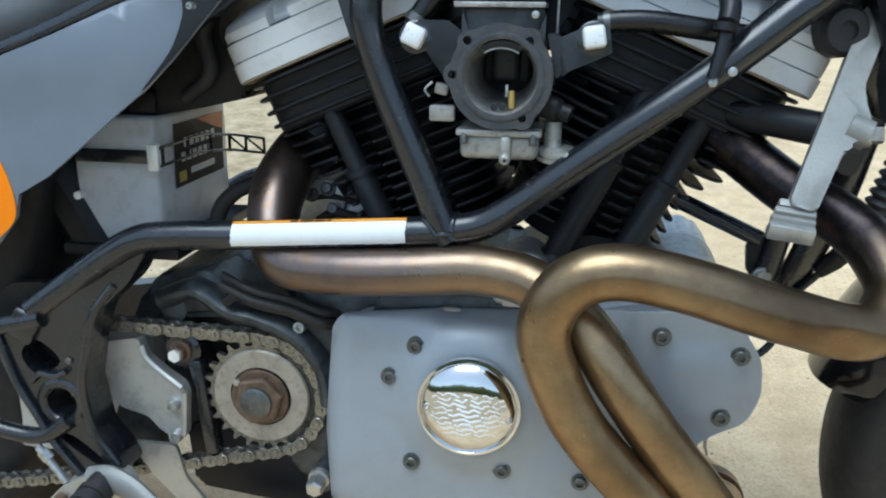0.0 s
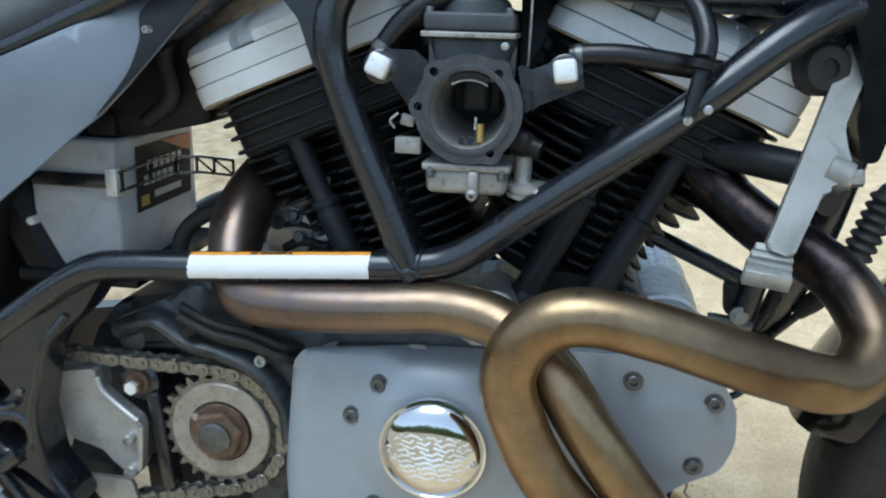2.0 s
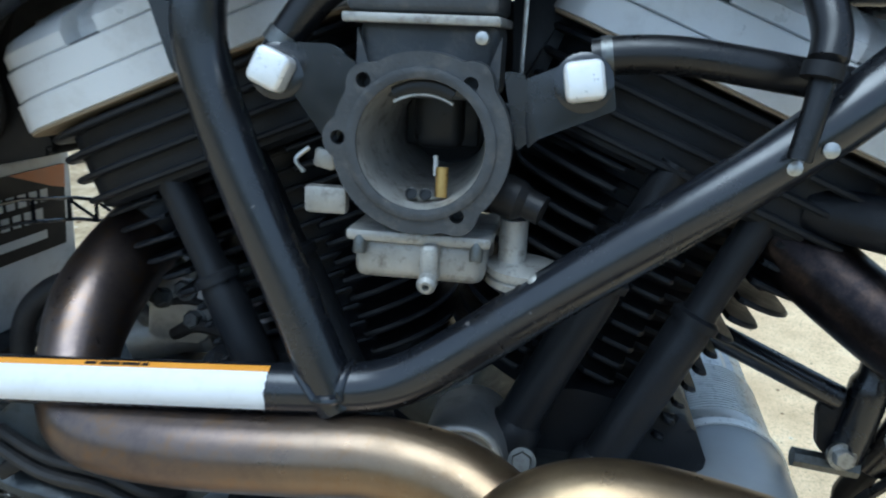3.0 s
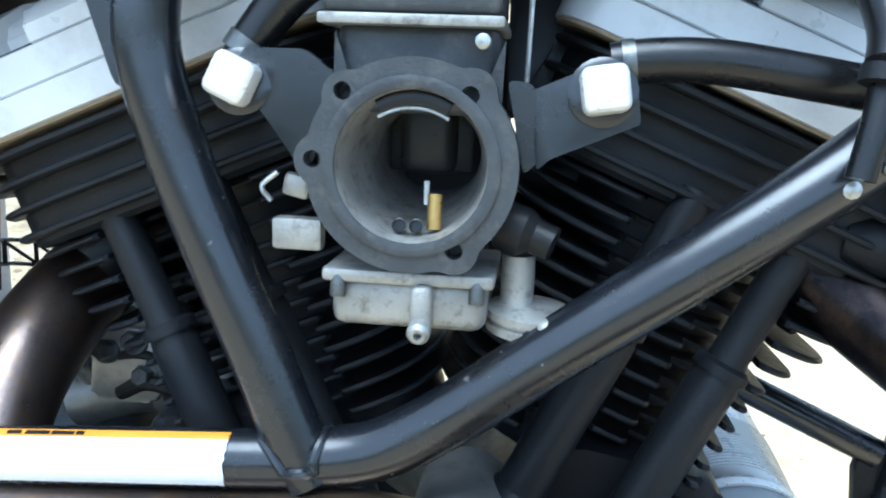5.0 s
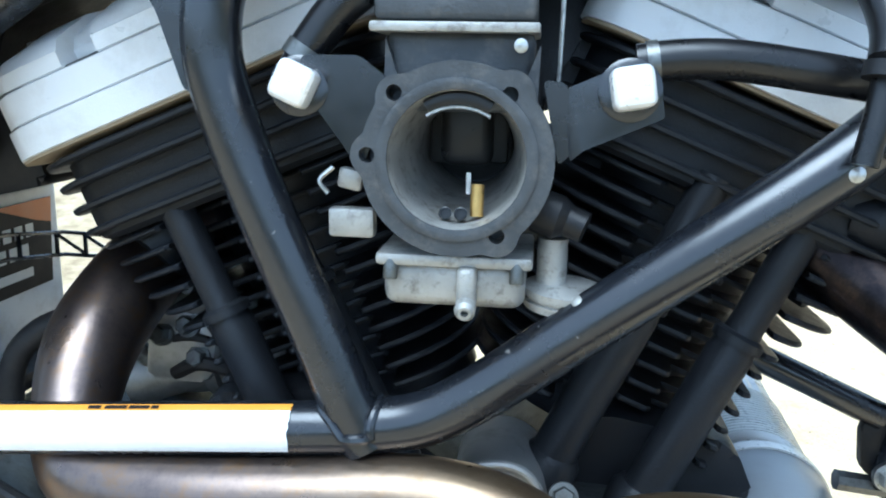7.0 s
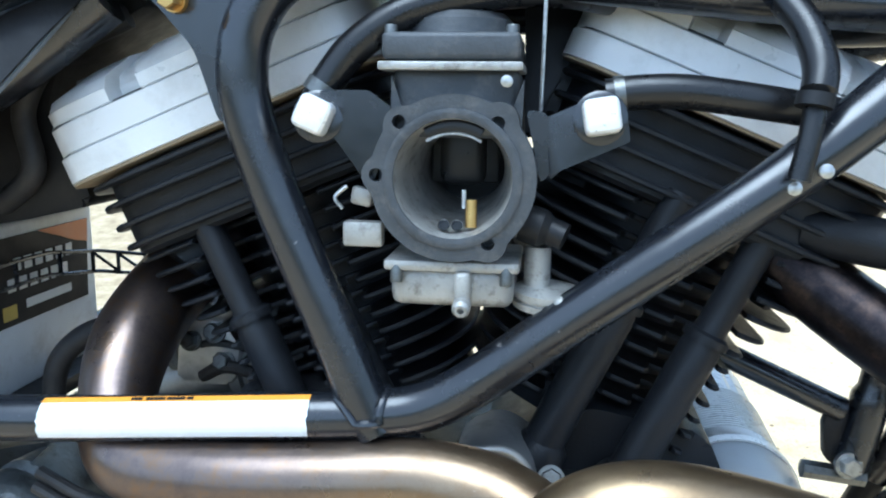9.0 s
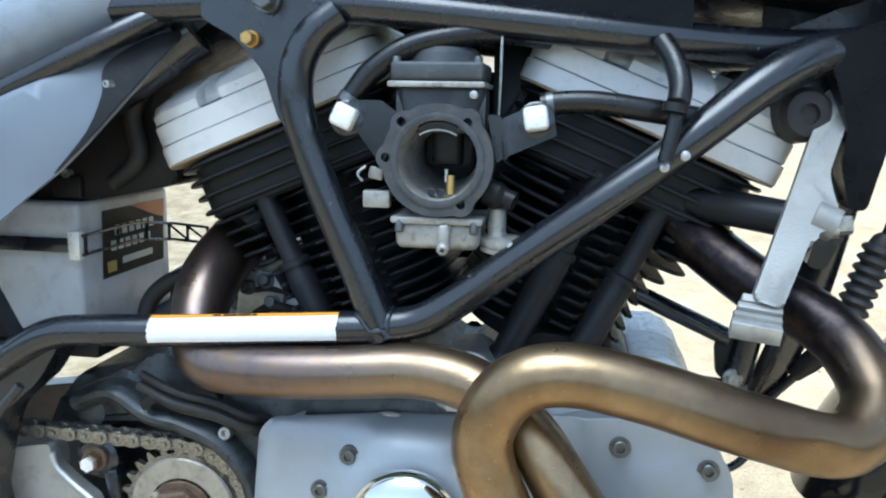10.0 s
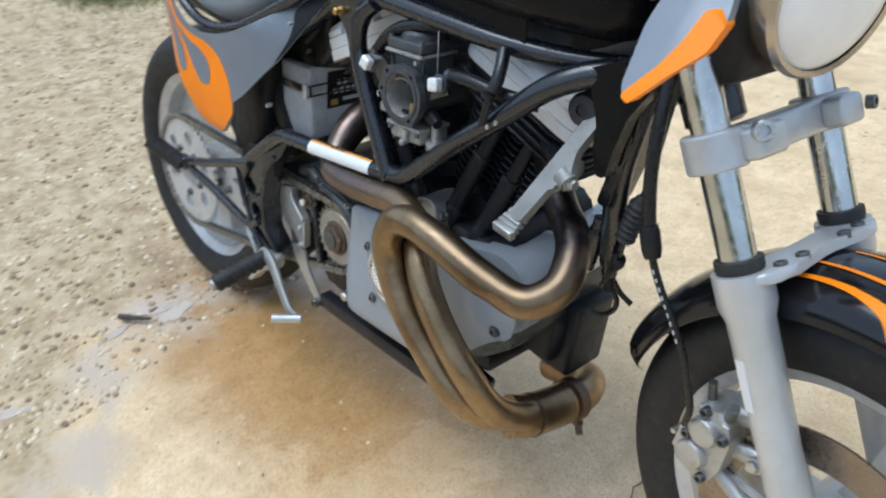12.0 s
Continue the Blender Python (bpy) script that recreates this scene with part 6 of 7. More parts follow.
# front fender: a thick shell over the tyre
fb = bmesh.new()
rows = []
NA, NY = 44, 12
for i in range(NA + 1):
    a = radians(166 - 128 * i / NA)
    tip = 1.0 - 0.35 * max(0.0, 1 - i / 3.0) ** 2
    ring = []
    for layer, rr in (("o", 0.340), ("i", 0.3345)):
        for j in range(NY + 1):
            t = -1 + 2 * j / NY
            wv = 0.078 * tip
            rad = rr - 0.042 * abs(t) ** 2.6
            ring.append(fb.verts.new(FS @ (AXLE + Vector((rad * math.cos(a), wv * math.sin(t * 1.35) / math.sin(1.35), rad * math.sin(a))))))
    rows.append(ring)
S = NY + 1
for p, q in zip(rows, rows[1:]):
    for j in range(NY):
        fb.faces.new((p[j], p[j + 1], q[j + 1], q[j]))
        fb.faces.new((p[S + j], q[S + j], q[S + j + 1], p[S + j + 1]))
    fb.faces.new((p[0], q[0], q[S], p[S]))
    fb.faces.new((p[NY], p[S + NY], q[S + NY], q[NY]))
for p in (rows[0], rows[-1]):
    for j in range(NY):
        fb.faces.new((p[j], p[S + j], p[S + j + 1], p[j + 1]))
fend = part("front_fender", fb, GLOSSBLACK, bike, "gloss black front fender with orange flame licks", 50)


def on_fender(a, t, lift=0.0012):
    rad = 0.340 + lift - 0.042 * abs(t) ** 2.6
    return FS @ (AXLE + Vector((rad * math.cos(radians(a)), 0.078 * math.sin(t * 1.35) / math.sin(1.35) + (-lift if t < -0.5 else 0), rad * math.sin(radians(a)))))


def fender_flame(ctrl, w):
    b = bmesh.new()
    pts = spline([(a, t, 0) for a, t in ctrl], 8)
    prev = None
    for i, p in enumerate(pts):
        u = i / (len(pts) - 1)
        nx = pts[min(i + 1, len(pts) - 1)] - pts[max(i - 1, 0)]
        d = Vector((nx.x / 60, nx.y, 0)).normalized()
        side = Vector((-d.y * 60, d.x, 0)) * (w * (0.25 + 0.9 * u))
        cur = [b.verts.new(on_fender(p.x + side.x * s_, p.y + side.y * s_)) for s_ in (-1, 0, 1)]
        if prev:
            for k in range(2):
                b.faces.new((prev[k], cur[k], cur[k + 1], prev[k + 1]))
        prev = cur
    part("flame", b, ORANGE, fend, "orange painted flame")


fender_flame([(128, -0.42), (116, -0.5), (104, -0.5), (95, -0.56), (88, -0.7), (84, -0.9)], 0.055)
fender_flame([(122, -0.15), (108, -0.2), (94, -0.28), (84, -0.35), (72, -0.5), (62, -0.62)], 0.05)
fender_flame([(104, 0.2), (88, 0.12), (74, 0.1), (60, 0.05)], 0.06)

# brake hose, clutch cable and throttle cables at the steering head
bh = part("brake_hose", tube(spline([(0.455, -0.105, 0.86), (0.459, -0.118, 0.80), (0.461, -0.127, 0.755), (0.465, -0.134, 0.70), (0.474, -0.136, 0.645), (0.483, -0.135, 0.61), (0.497, -0.131, 0.575), (0.519, -0.126, 0.535), (0.538, -0.122, 0.495), (0.551, -0.119, 0.452), (0.556, -0.116, 0.425), (0.552, -0.113, 0.40)], 6), lambda u: 0.0078 if u < 0.42 else 0.0046, 14), HOSE, bike, "black rubber front brake hose")
random.seed(31)
for k in range(9):
    q = Vector((0.487, -0.1395, 0.60)).lerp(Vector((0.53, -0.1285, 0.512)), (k + 0.5) / 9)
    part("scuff", tube([q, q + Vector((0.0018, 0.0003, -0.0045))], 0.0011, 6), PALEINK, bh)
part("hose_joint", tube([(0.474, -0.136, 0.645), (0.476, -0.136, 0.637), (0.481, -0.135, 0.618), (0.484, -0.135, 0.608)], lambda u: 0.0118 if 0.1 < u < 0.9 else 0.0098, 14), PLASTIC, bh)
cc = part("clutch_cable", tube(spline([(0.465, -0.09, 0.84), (0.449, -0.087, 0.765), (0.434, -0.078, 0.69), (0.42, -0.073, 0.632), (0.402, -0.068, 0.572), (0.384, -0.045, 0.527), (0.36, -0.03, 0.49), (0.345, -0.02, 0.465)], 6), 0.0038, 10), HOSE, bike, "black clutch cable with a ribbed boot")
ca, cb_ = Vector((0.421, -0.073, 0.636)), Vector((0.398, -0.069, 0.558))
prof = []
for k in range(7):
    prof += [(0.0098, k * 0.0088), (0.0128, k * 0.0088 + 0.0022), (0.0138, k * 0.0088 + 0.0045), (0.0124, k * 0.0088 + 0.0064), (0.0098, k * 0.0088 + 0.0078)]
part("cable_boot", lathe([(0.005, -0.010), (0.0085, -0.006)] + prof + [(0.006, 0.066)], axis_matrix(ca, cb_ - ca), 18), RUBBER, cc, "ribbed rubber boot")
part("cable_stop", tube([(0.389, -0.052, 0.537), (0.384, -0.045, 0.527), (0.374, -0.039, 0.513)], lambda u: 0.0095 if u < 0.6 else 0.0065, 12), PLASTIC, cc)
conn = part("cable_connector", tube([(0.352, -0.02, 0.50), (0.35, -0.01, 0.485), (0.345, 0.0, 0.46), (0.344, 0.004, 0.45)], lambda u: 0.0095 if u < 0.7 else 0.007, 12), PLASTIC, bike, "black plastic cable connector")
part("drain_hose", tube(spline([(0.346, 0.005, 0.455), (0.356, 0.01, 0.435), (0.352, 0.01, 0.415), (0.335, 0.005, 0.402), (0.315, 0.0, 0.405)], 5), 0.0042, 10), HOSE, conn)
part("drain_hose", tube(spline([(0.352, 0.0, 0.47), (0.362, 0.008, 0.45), (0.377, 0.015, 0.436)], 5), 0.0042, 10), HOSE, conn)

# front engine tie bar, its clevis and plate
tb = part("tie_bar", tube([(0.235, -0.03, 0.578), (0.318, -0.03, 0.541)], 0.0085, 14), BLACK, bike, "black front engine tie bar")
part("clevis", tube(spline([(0.339, -0.03, 0.572), (0.336, -0.03, 0.552), (0.331, -0.03, 0.525), (0.326, -0.03, 0.503)], 4), lambda u: 0.010 if u < 0.3 else 0.0125, 18), BLACK, tb)
part("clevis_plate", prism(round_poly([(0.306, 0.536), (0.316, 0.546), (0.324, 0.54), (0.32, 0.50), (0.309, 0.508)], 0.004), -0.034, -0.027, 0.0015), PLASTIC, tb)
hex_bolt((0.322, -0.041, 0.507), (0, -1, 0.15), 0.0065, 0.009, tb, BOLT)
part("tie_bolt", tube([(0.296, -0.032, 0.499), (0.336, -0.032, 0.495)], 0.0065, 8), DARKBOLT, tb)

# rough cast bracket bolted beside the front cylinder
BT, BB = Vector((0.366, -0.098, 0.738)), Vector((0.313, -0.172, 0.605))
bd = (BB - BT).normalized()
bx_ = Vector((1, 0, 0)) - bd * bd.x
bx_.normalize()
by_ = bd.cross(bx_)
bmx = Matrix((bx_, by_, bd)).transposed().to_4x4()
bmx.translation = BT
ol = round_poly([(-0.010, -0.02), (0.011, -0.02), (0.0105, 0.05), (0.018, 0.066), (0.026, 0.078), (0.024, 0.092), (0.013, 0.102), (0.0095, 0.163), (-0.0115, 0.163), (-0.010, 0.06)], 0.005, 4)
b = bmesh.new()
tmp = prism(ol, -0.007, 0.007, 0.003, 2)
merge(b, tmp, bmx)
brk = part("cast_bracket", b, BRACKET, bike, "rough pale cast aluminium bracket")
footm = pose(0.3045, -0.178, 0.5925, 14, 6, -6)
part("foot", box((0.034, 0.009, 0.0125), footm @ pose(0, -0.008, -0.002), 0.0008, 2), ALU, brk, "filed bright lip")
for k in range(3):
    part("foot_rib", box((0.033 - 0.0025 * k, 0.0065, 0.012), footm @ pose(0.0005 + 0.0012 * k, -0.0005 + 0.0068 * k, 0.0015 + 0.0042 * k, 16 * k, 0, 0), 0.0011, 2), BRACKET, brk)
hex_bolt(bmx @ Vector((0.026, 0.0, 0.086)), (0.95, -0.2, 0.1), 0.0068, 0.012, brk, BOLT)
part("boss", tube([bmx @ Vector((0.010, 0.0, 0.084)), bmx @ Vector((0.027, 0.0, 0.086))], 0.0125, 14), BRACKET, brk)
part("top_mount", tube([(0.372, -0.09, 0.745), (0.385, -0.06, 0.765)], 0.015, 14), BLACK, brk)

# ---- tank, seat, tail
tk = []
for x, yh, z0, z1 in ((-0.14, 0.02, 0.86, 0.90), (-0.135, 0.07, 0.85, 0.92), (-0.11, 0.105, 0.842, 0.94), (-0.04, 0.125, 0.84, 0.955), (0.04, 0.138, 0.835, 0.96), (0.13, 0.146, 0.826, 0.962), (0.22, 0.148, 0.818, 0.958), (0.30, 0.142, 0.813, 0.95), (0.36, 0.125, 0.813, 0.935), (0.39, 0.10, 0.82, 0.925), (0.402, 0.06, 0.835, 0.91), (0.406, 0.02, 0.85, 0.90)):
    tk.append((x, yh, z0, z1))
tank = part("fuel_tank", loft(tk, 40, 3.4), TANK, bike, "satin black fuel tank", 60)
part("tank_rubber", box((0.05, 0.03, 0.02), pose(0.18, -0.08, 0.818), 0.004), RUBBER, tank)

SEATB = [(-0.86, 0.86), (-0.78, 0.845), (-0.70, 0.81), (-0.64, 0.765), (-0.58, 0.722), (-0.53, 0.699), (-0.48, 0.692), (-0.43, 0.697), (-0.38, 0.708), (-0.32, 0.730), (-0.26, 0.756), (-0.20, 0.784), (-0.16, 0.808), (-0.12, 0.835)]
st = []
for i, (x, zb) in enumerate(SEATB):
    u = i / (len(SEATB) - 1)
    yh = 0.145 * (1 - 0.55 * max(0.0, (u - 0.8) / 0.2) ** 2) * (1 - 0.4 * max(0.0, (0.25 - u) / 0.25) ** 2)
    st.append((x, yh, zb - 0.004, zb + 0.105 - 0.05 * max(0.0, (u - 0.75) / 0.25)))
seat = part("seat", loft(st, 40, 2.5), VINYL, bike, "dark grey vinyl seat", 60)
bm = bmesh.new()
tube(spline([(x, -0.148 * (1 - 0.45 * max(0.0, (i / 13 - 0.8) / 0.2) ** 2), z + 0.004) for i, (x, z) in enumerate(SEATB)], 5), 0.0095, 12, bm)
part("seat_welt", bm, BLACK, seat)


def tail_depth(x, z):
    y = -0.172 - 0.012 * math.exp(-((z - 0.58) / 0.07) ** 2)
    y += 0.055 * max(0.0, (x + 0.30) / 0.18) ** 1.7
    y += 0.05 * max(0.0, (-0.55 - x) / 0.2) ** 1.5
    y += 0.018 * max(0.0, (z - 0.69) / 0.09) ** 2
    y += 0.03 * max(0.0, (0.535 - z) / 0.05) ** 2
    return y


TAIL = [(x, z) for x, z in [(-0.78, 0.842), (-0.70, 0.806), (-0.64, 0.761), (-0.58, 0.718), (-0.53, 0.695), (-0.48, 0.688), (-0.43, 0.693), (-0.38, 0.704), (-0.32, 0.726), (-0.26, 0.752), (-0.20, 0.780), (-0.155, 0.806)]]
TAIL += [(-0.150, 0.800), (-0.169, 0.767), (-0.190, 0.737), (-0.212, 0.708), (-0.236, 0.682), (-0.260, 0.662), (-0.294, 0.632), (-0.326, 0.606), (-0.356, 0.589), (-0.361, 0.568), (-0.385, 0.541), (-0.415, 0.517), (-0.447, 0.505), (-0.475, 0.511), (-0.505, 0.533), (-0.540, 0.570), (-0.574, 0.611), (-0.606, 0.660), (-0.640, 0.704), (-0.680, 0.742), (-0.740, 0.785), (-0.800, 0.825)]
tail = part("tail_panel", sheet(TAIL, tail_depth, 0.004, 0.016), PANEL, bike, "metallic grey tail side panel with an orange flame", 60)
FLAME = smooth_loop([(-0.361, 0.570), (-0.366, 0.607), (-0.388, 0.638), (-0.418, 0.660), (-0.453, 0.673), (-0.489, 0.677), (-0.525, 0.683), (-0.562, 0.699), (-0.598, 0.726), (-0.643, 0.761), (-0.703, 0.804), (-0.758, 0.830), (-0.713, 0.789), (-0.653, 0.736), (-0.609, 0.677), (-0.572, 0.619), (-0.539, 0.574), (-0.505, 0.537), (-0.475, 0.515), (-0.447, 0.509), (-0.415, 0.521), (-0.385, 0.545)], 5)
fl = part("flame", sheet(FLAME, lambda x, z: tail_depth(x, z) - 0.0012, 0.001, 0.012), ORANGE, tail, "orange lacquer flame", 60)
DROP1 = smooth_loop([(-0.452, 0.646), (-0.437, 0.625), (-0.441, 0.603), (-0.465, 0.600), (-0.491, 0.617), (-0.525, 0.651), (-0.557, 0.681), (-0.603, 0.715), (-0.566, 0.692), (-0.523, 0.670), (-0.484, 0.660)], 5)
DROP2 = smooth_loop([(-0.529, 0.629), (-0.528, 0.609), (-0.546, 0.610), (-0.567, 0.636), (-0.594, 0.677), (-0.633, 0.722), (-0.673, 0.759), (-0.623, 0.726), (-0.575, 0.688), (-0.546, 0.656)], 5)
for d_ in (DROP1, DROP2):
    part("flame_gap", sheet(d_, lambda x, z: tail_depth(x, z) - 0.0024, 0.001, 0.01), PANEL, fl, "grey gap in the flame", 60)
# dark front trim of the tail and black plastic behind it
part("front_trim", sheet(smooth_loop([(-0.151, 0.798), (-0.178, 0.79), (-0.203, 0.768), (-0.203, 0.745), (-0.213, 0.715), (-0.237, 0.682), (-0.212, 0.709), (-0.189, 0.739), (-0.169, 0.768)], 5), lambda x, z: tail_depth(x, z) - 0.003, 0.002, 0.012), PLASTIC, tail)
cap_screw((-0.187, -0.165, 0.753), (0, -1, 0), 0.003, 0.004, tail, BOLT)
part("inner_fender", box((0.12, 0.2, 0.3), pose(-0.455, 0, 0.56, 0, 12, 0), 0.03, 3), PLASTIC, bike, "black plastic inner fender")
part("rear_inner_fender", tube(spline([(-0.36, 0, 0.50), (-0.42, 0, 0.60), (-0.52, 0, 0.68), (-0.66, 0, 0.71), (-0.8, 0, 0.72)], 5), 0.05, 14, None, True, 1.6), PLASTIC, bike)
part("seat_rail", tube(spline([(-0.15, -0.09, 0.80), (-0.22, -0.1, 0.75), (-0.3, -0.1, 0.715), (-0.42, -0.09, 0.66)], 5), 0.02, 12), BLACK, bike)

# battery under the seat, its labelled end facing forward
bat = part("battery", box((0.092, 0.172, 0.134), pose(-0.328, 0.016, 0.579), 0.005, 3), BATTERY, bike, "grey plastic battery with a black and orange label")
BFX = -0.2818


def face_patch(pts, mat, name, parent, lift, label=""):
    """A printed patch on the battery's front end, in (y, z)."""
    b = bmesh.new()
    b.faces.new([b.verts.new((BFX + lift, y, z)) for y, z in pts])
    r = bmesh.ops.extrude_face_region(b, geom=list(b.faces))
    for v in [g for g in r["geom"] if isinstance(g, bmesh.types.BMVert)]:
        v.co.x += 0.0004
    return part(name, b, mat, parent, label, 0)


lb = face_patch([(-0.036, 0.566), (-0.032, 0.634), (0.09, 0.634), (0.085, 0.566)], INK, "battery_label", bat, 0.0006, "black printed label")
face_patch([(0.02, 0.634), (0.09, 0.634), (0.088, 0.614), (0.07, 0.618)], LABELRUST, "label_corner", lb, 0.0012)
for z_, y0, y1, h_ in ((0.607, -0.012, 0.06, 0.010), (0.592, -0.02, 0.055, 0.010)):
    y = y0
    while y < y1:
        face_patch([(y, z_), (y, z_ + h_), (y + 0.009, z_ + h_), (y + 0.009, z_)], PALEINK, "print_bar", lb, 0.0012)
        y += 0.0135
face_patch([(0.0, 0.576), (0.0, 0.583), (0.06, 0.583), (0.06, 0.576)], PALEINK, "print_bar", lb, 0.0012)
face_patch([(-0.028, 0.571), (-0.028, 0.582), (-0.012, 0.582), (-0.012, 0.571)], finish("label_yellow", (0.45, 0.32, 0.05), 0.5), "print_bar", lb, 0.0012)


def strap_at(u, z):
    """Along the slotted strap: flat on the battery end, then standing off it."""
    pts = ((-0.272, -0.082), (-0.272, 0.02), (-0.262, 0.075), (-0.236, 0.105))
    k = min(2, int(u * 3))
    f_ = u * 3 - k
    a, b = pts[k], pts[k + 1]
    return Vector((a[0] + (b[0] - a[0]) * f_, a[1] + (b[1] - a[1]) * f_, z - 0.024 * max(0.0, u - 0.3)))


strap = part("battery_strap", tube([strap_at(k / 12, 0.599) for k in range(13)], 0.0016, 6), BLACK, bike, "black slotted battery strap")
part("rail", tube([strap_at(k / 12, 0.617) for k in range(13)], 0.0016, 6), BLACK, strap)
for u_ in (0.02, 0.2, 0.4, 0.62, 0.8, 1.0):
    part("rung", tube([strap_at(u_, 0.598), strap_at(u_, 0.618)], 0.0019, 6), BLACK, strap)
for a_, b_ in ((0.62, 0.8), (0.8, 1.0)):
    part("rung", tube([strap_at(a_, 0.616), strap_at(b_, 0.6)], 0.0014, 6), BLACK, strap)
part("strap_clip", box((0.012, 0.008, 0.027), pose(-0.278, -0.082, 0.608), 0.0015), BRIGHT, strap, "bright metal clip")
part("side_strap", box((0.09, 0.003, 0.014), pose(-0.325, -0.073, 0.606), 0.001), BLACK, strap)
part("battery_tray", box((0.13, 0.2, 0.014), pose(-0.325, 0.016, 0.507), 0.004), PLASTIC, bike)
fuse = part("fuse_box", prism(round_poly([(-0.40, 0.634), (-0.304, 0.643), (-0.236, 0.655), (-0.187, 0.666), (-0.19, 0.68), (-0.214, 0.73), (-0.205, 0.757), (-0.165, 0.784), (-0.135, 0.80), (-0.16, 0.822), (-0.24, 0.80), (-0.36, 0.72)], 0.008), -0.055, 0.10, 0.006), PLASTIC, bike, "black plastic fuse box over the battery")
cap_screw((-0.298, -0.056, 0.672), (0, -1, 0.2), 0.005, 0.006, fuse, BOLT)
part("clip", box((0.03, 0.02, 0.022), pose(-0.298, -0.052, 0.66), 0.003), PLASTIC, fuse)
part("loom", tube(spline([(-0.25, -0.06, 0.665), (-0.22, -0.066, 0.69), (-0.225, -0.064, 0.73), (-0.2, -0.066, 0.765), (-0.15, -0.06, 0.79)], 6), 0.008, 12), RUBBER, fuse)
part("loom", tube(spline([(-0.30, -0.06, 0.69), (-0.26, -0.064, 0.72), (-0.235, -0.062, 0.76), (-0.18, -0.058, 0.80)], 6), 0.0055, 10), RUBBER, fuse)
part("battery_lead", tube(spline([(-0.16, -0.01, 0.585), (-0.195, -0.025, 0.574), (-0.22, -0.03, 0.562), (-0.236, -0.035, 0.54), (-0.238, -0.04, 0.50)], 6), 0.0085, 12), RUBBER, bike)
part("relay_bolt", lathe([(0.004, 0), (0.004, 0.01), (0, 0.01)], axis_matrix((-0.335, -0.12, 0.577), (0, -1, 0)), 10), BRIGHT, bike)

# headlight and its painted side fairing
hl = FS @ axis_matrix((0.572, -0.01, 0.905), (0.97, -0.12, -0.1))
head = part("headlight", lathe([(0.02, -0.11), (0.05, -0.10), (0.075, -0.06), (0.088, -0.01), (0.09, 0.005), (0.086, 0.012), (0.08, 0.010)], hl, 48, None, (1, 1), False), BOWLTAN, bike, "round headlight with a polished shell")
part("lens", lathe([(0.081, 0.006), (0.07, 0.014), (0.045, 0.021), (0.0, 0.025)], hl, 48), LENS, head, "opaque white lens with its brightness in the colour")


def fair_depth(x, z):
    return -0.248 + 0.75 * max(0.0, z - 0.815) + 0.25 * max(0.0, x - 0.521)


FAIR = round_poly([(0.483, 0.822), (0.475, 0.875), (0.483, 0.925), (0.536, 0.930), (0.548, 0.885), (0.543, 0.862), (0.523, 0.842), (0.497, 0.812)], 0.01, 5)
fair = part("side_fairing", sheet(FAIR, fair_depth, 0.012, 0.012), PANEL, bike, "grey headlight fairing side with an orange edge", 60)
part("flame", sheet(round_poly([(0.497, 0.811), (0.487, 0.818), (0.509, 0.846), (0.520, 0.868), (0.526, 0.893), (0.538, 0.896), (0.549, 0.884), (0.544, 0.861), (0.524, 0.841)], 0.004, 4), lambda x, z: fair_depth(x, z) - 0.0015, 0.0152, 0.01), ORANGE, fair, "orange lower edge", 60)
part("headlight_bracket", box((0.08, 0.2, 0.1), FS @ pose(0.50, 0, 0.86), 0.02, 3), PLASTIC, bike)
part("instrument_pod", box((0.07, 0.18, 0.07), FS @ pose(0.47, 0, 0.93), 0.02, 3), PLASTIC, bike)

# ---------------------------------------------------------------- loose ground material
def stone_mesh(bm, c, r, seed, squash):
    b = bmesh.new()
    bmesh.ops.create_icosphere(b, subdivisions=1, radius=1.0)
    rot = Euler((seed * 1.3, seed * 2.1, seed * 0.7)).to_matrix()
    for v in b.verts:
        d = 1 + 0.35 * noise.noise(v.co * 1.3 + Vector((seed, 0, 0)))
        w = rot @ (v.co * d)
        v.co = Vector((c[0] + w.x * r, c[1] + w.y * r * 0.85, c[2] + w.z * r * squash))
    merge(bm, b)


def stone_material(name, a, b_, c):
    m, nt, p = shader(name)
    g = nt.nodes.new("ShaderNodeNewGeometry")
    col = ramp(nt, g.outputs["Random Per Island"], [(0.0, a), (0.5, b_), (1.0, c)])
    col = mixc(nt, 0.5, col, ramp(nt, noise_tex(nt, 90.0, 5.0), [(0.3, (0.3, 0.24, 0.17)), (0.7, (0.75, 0.66, 0.52))]), "OVERLAY")
    nt.links.new(col, p.inputs["Base Color"])
    p.inputs["Roughness"].default_value = 0.65
    bump(nt, p, noise_tex(nt, 250.0, 3.0), 0.3)
    return m


def scatter(name, label, category, count, region, size, mat, seed):
    rnd = random.Random(seed)
    bm = bmesh.new()
    made = 0
    while made < count:
        x, y, ok = region(rnd)
        if not ok:
            continue
        r = size(rnd)
        stone_mesh(bm, (x, y, ground_height(x, y) + r * 0.05), r, made * 0.37 + seed, 0.5)
        made += 1
    ob = link(name, bm, mat, None, "", 0)
    tagged(ob, label, category, kind="stuff")
    return ob


GRAVEL = stone_material("mixed_gravel", (0.22, 0.16, 0.095), (0.50, 0.41, 0.27), (0.78, 0.70, 0.57))


def gravel_region(rnd):
    x, y = -0.55 - 3.0 * rnd.random() ** 1.5, rnd.uniform(-0.8, 1.6)
    e = gravel_edge(x, y) + 0.2 * value(x, y, 2.2)
    return x, y, e > -0.06 + 0.3 * rnd.random() ** 3


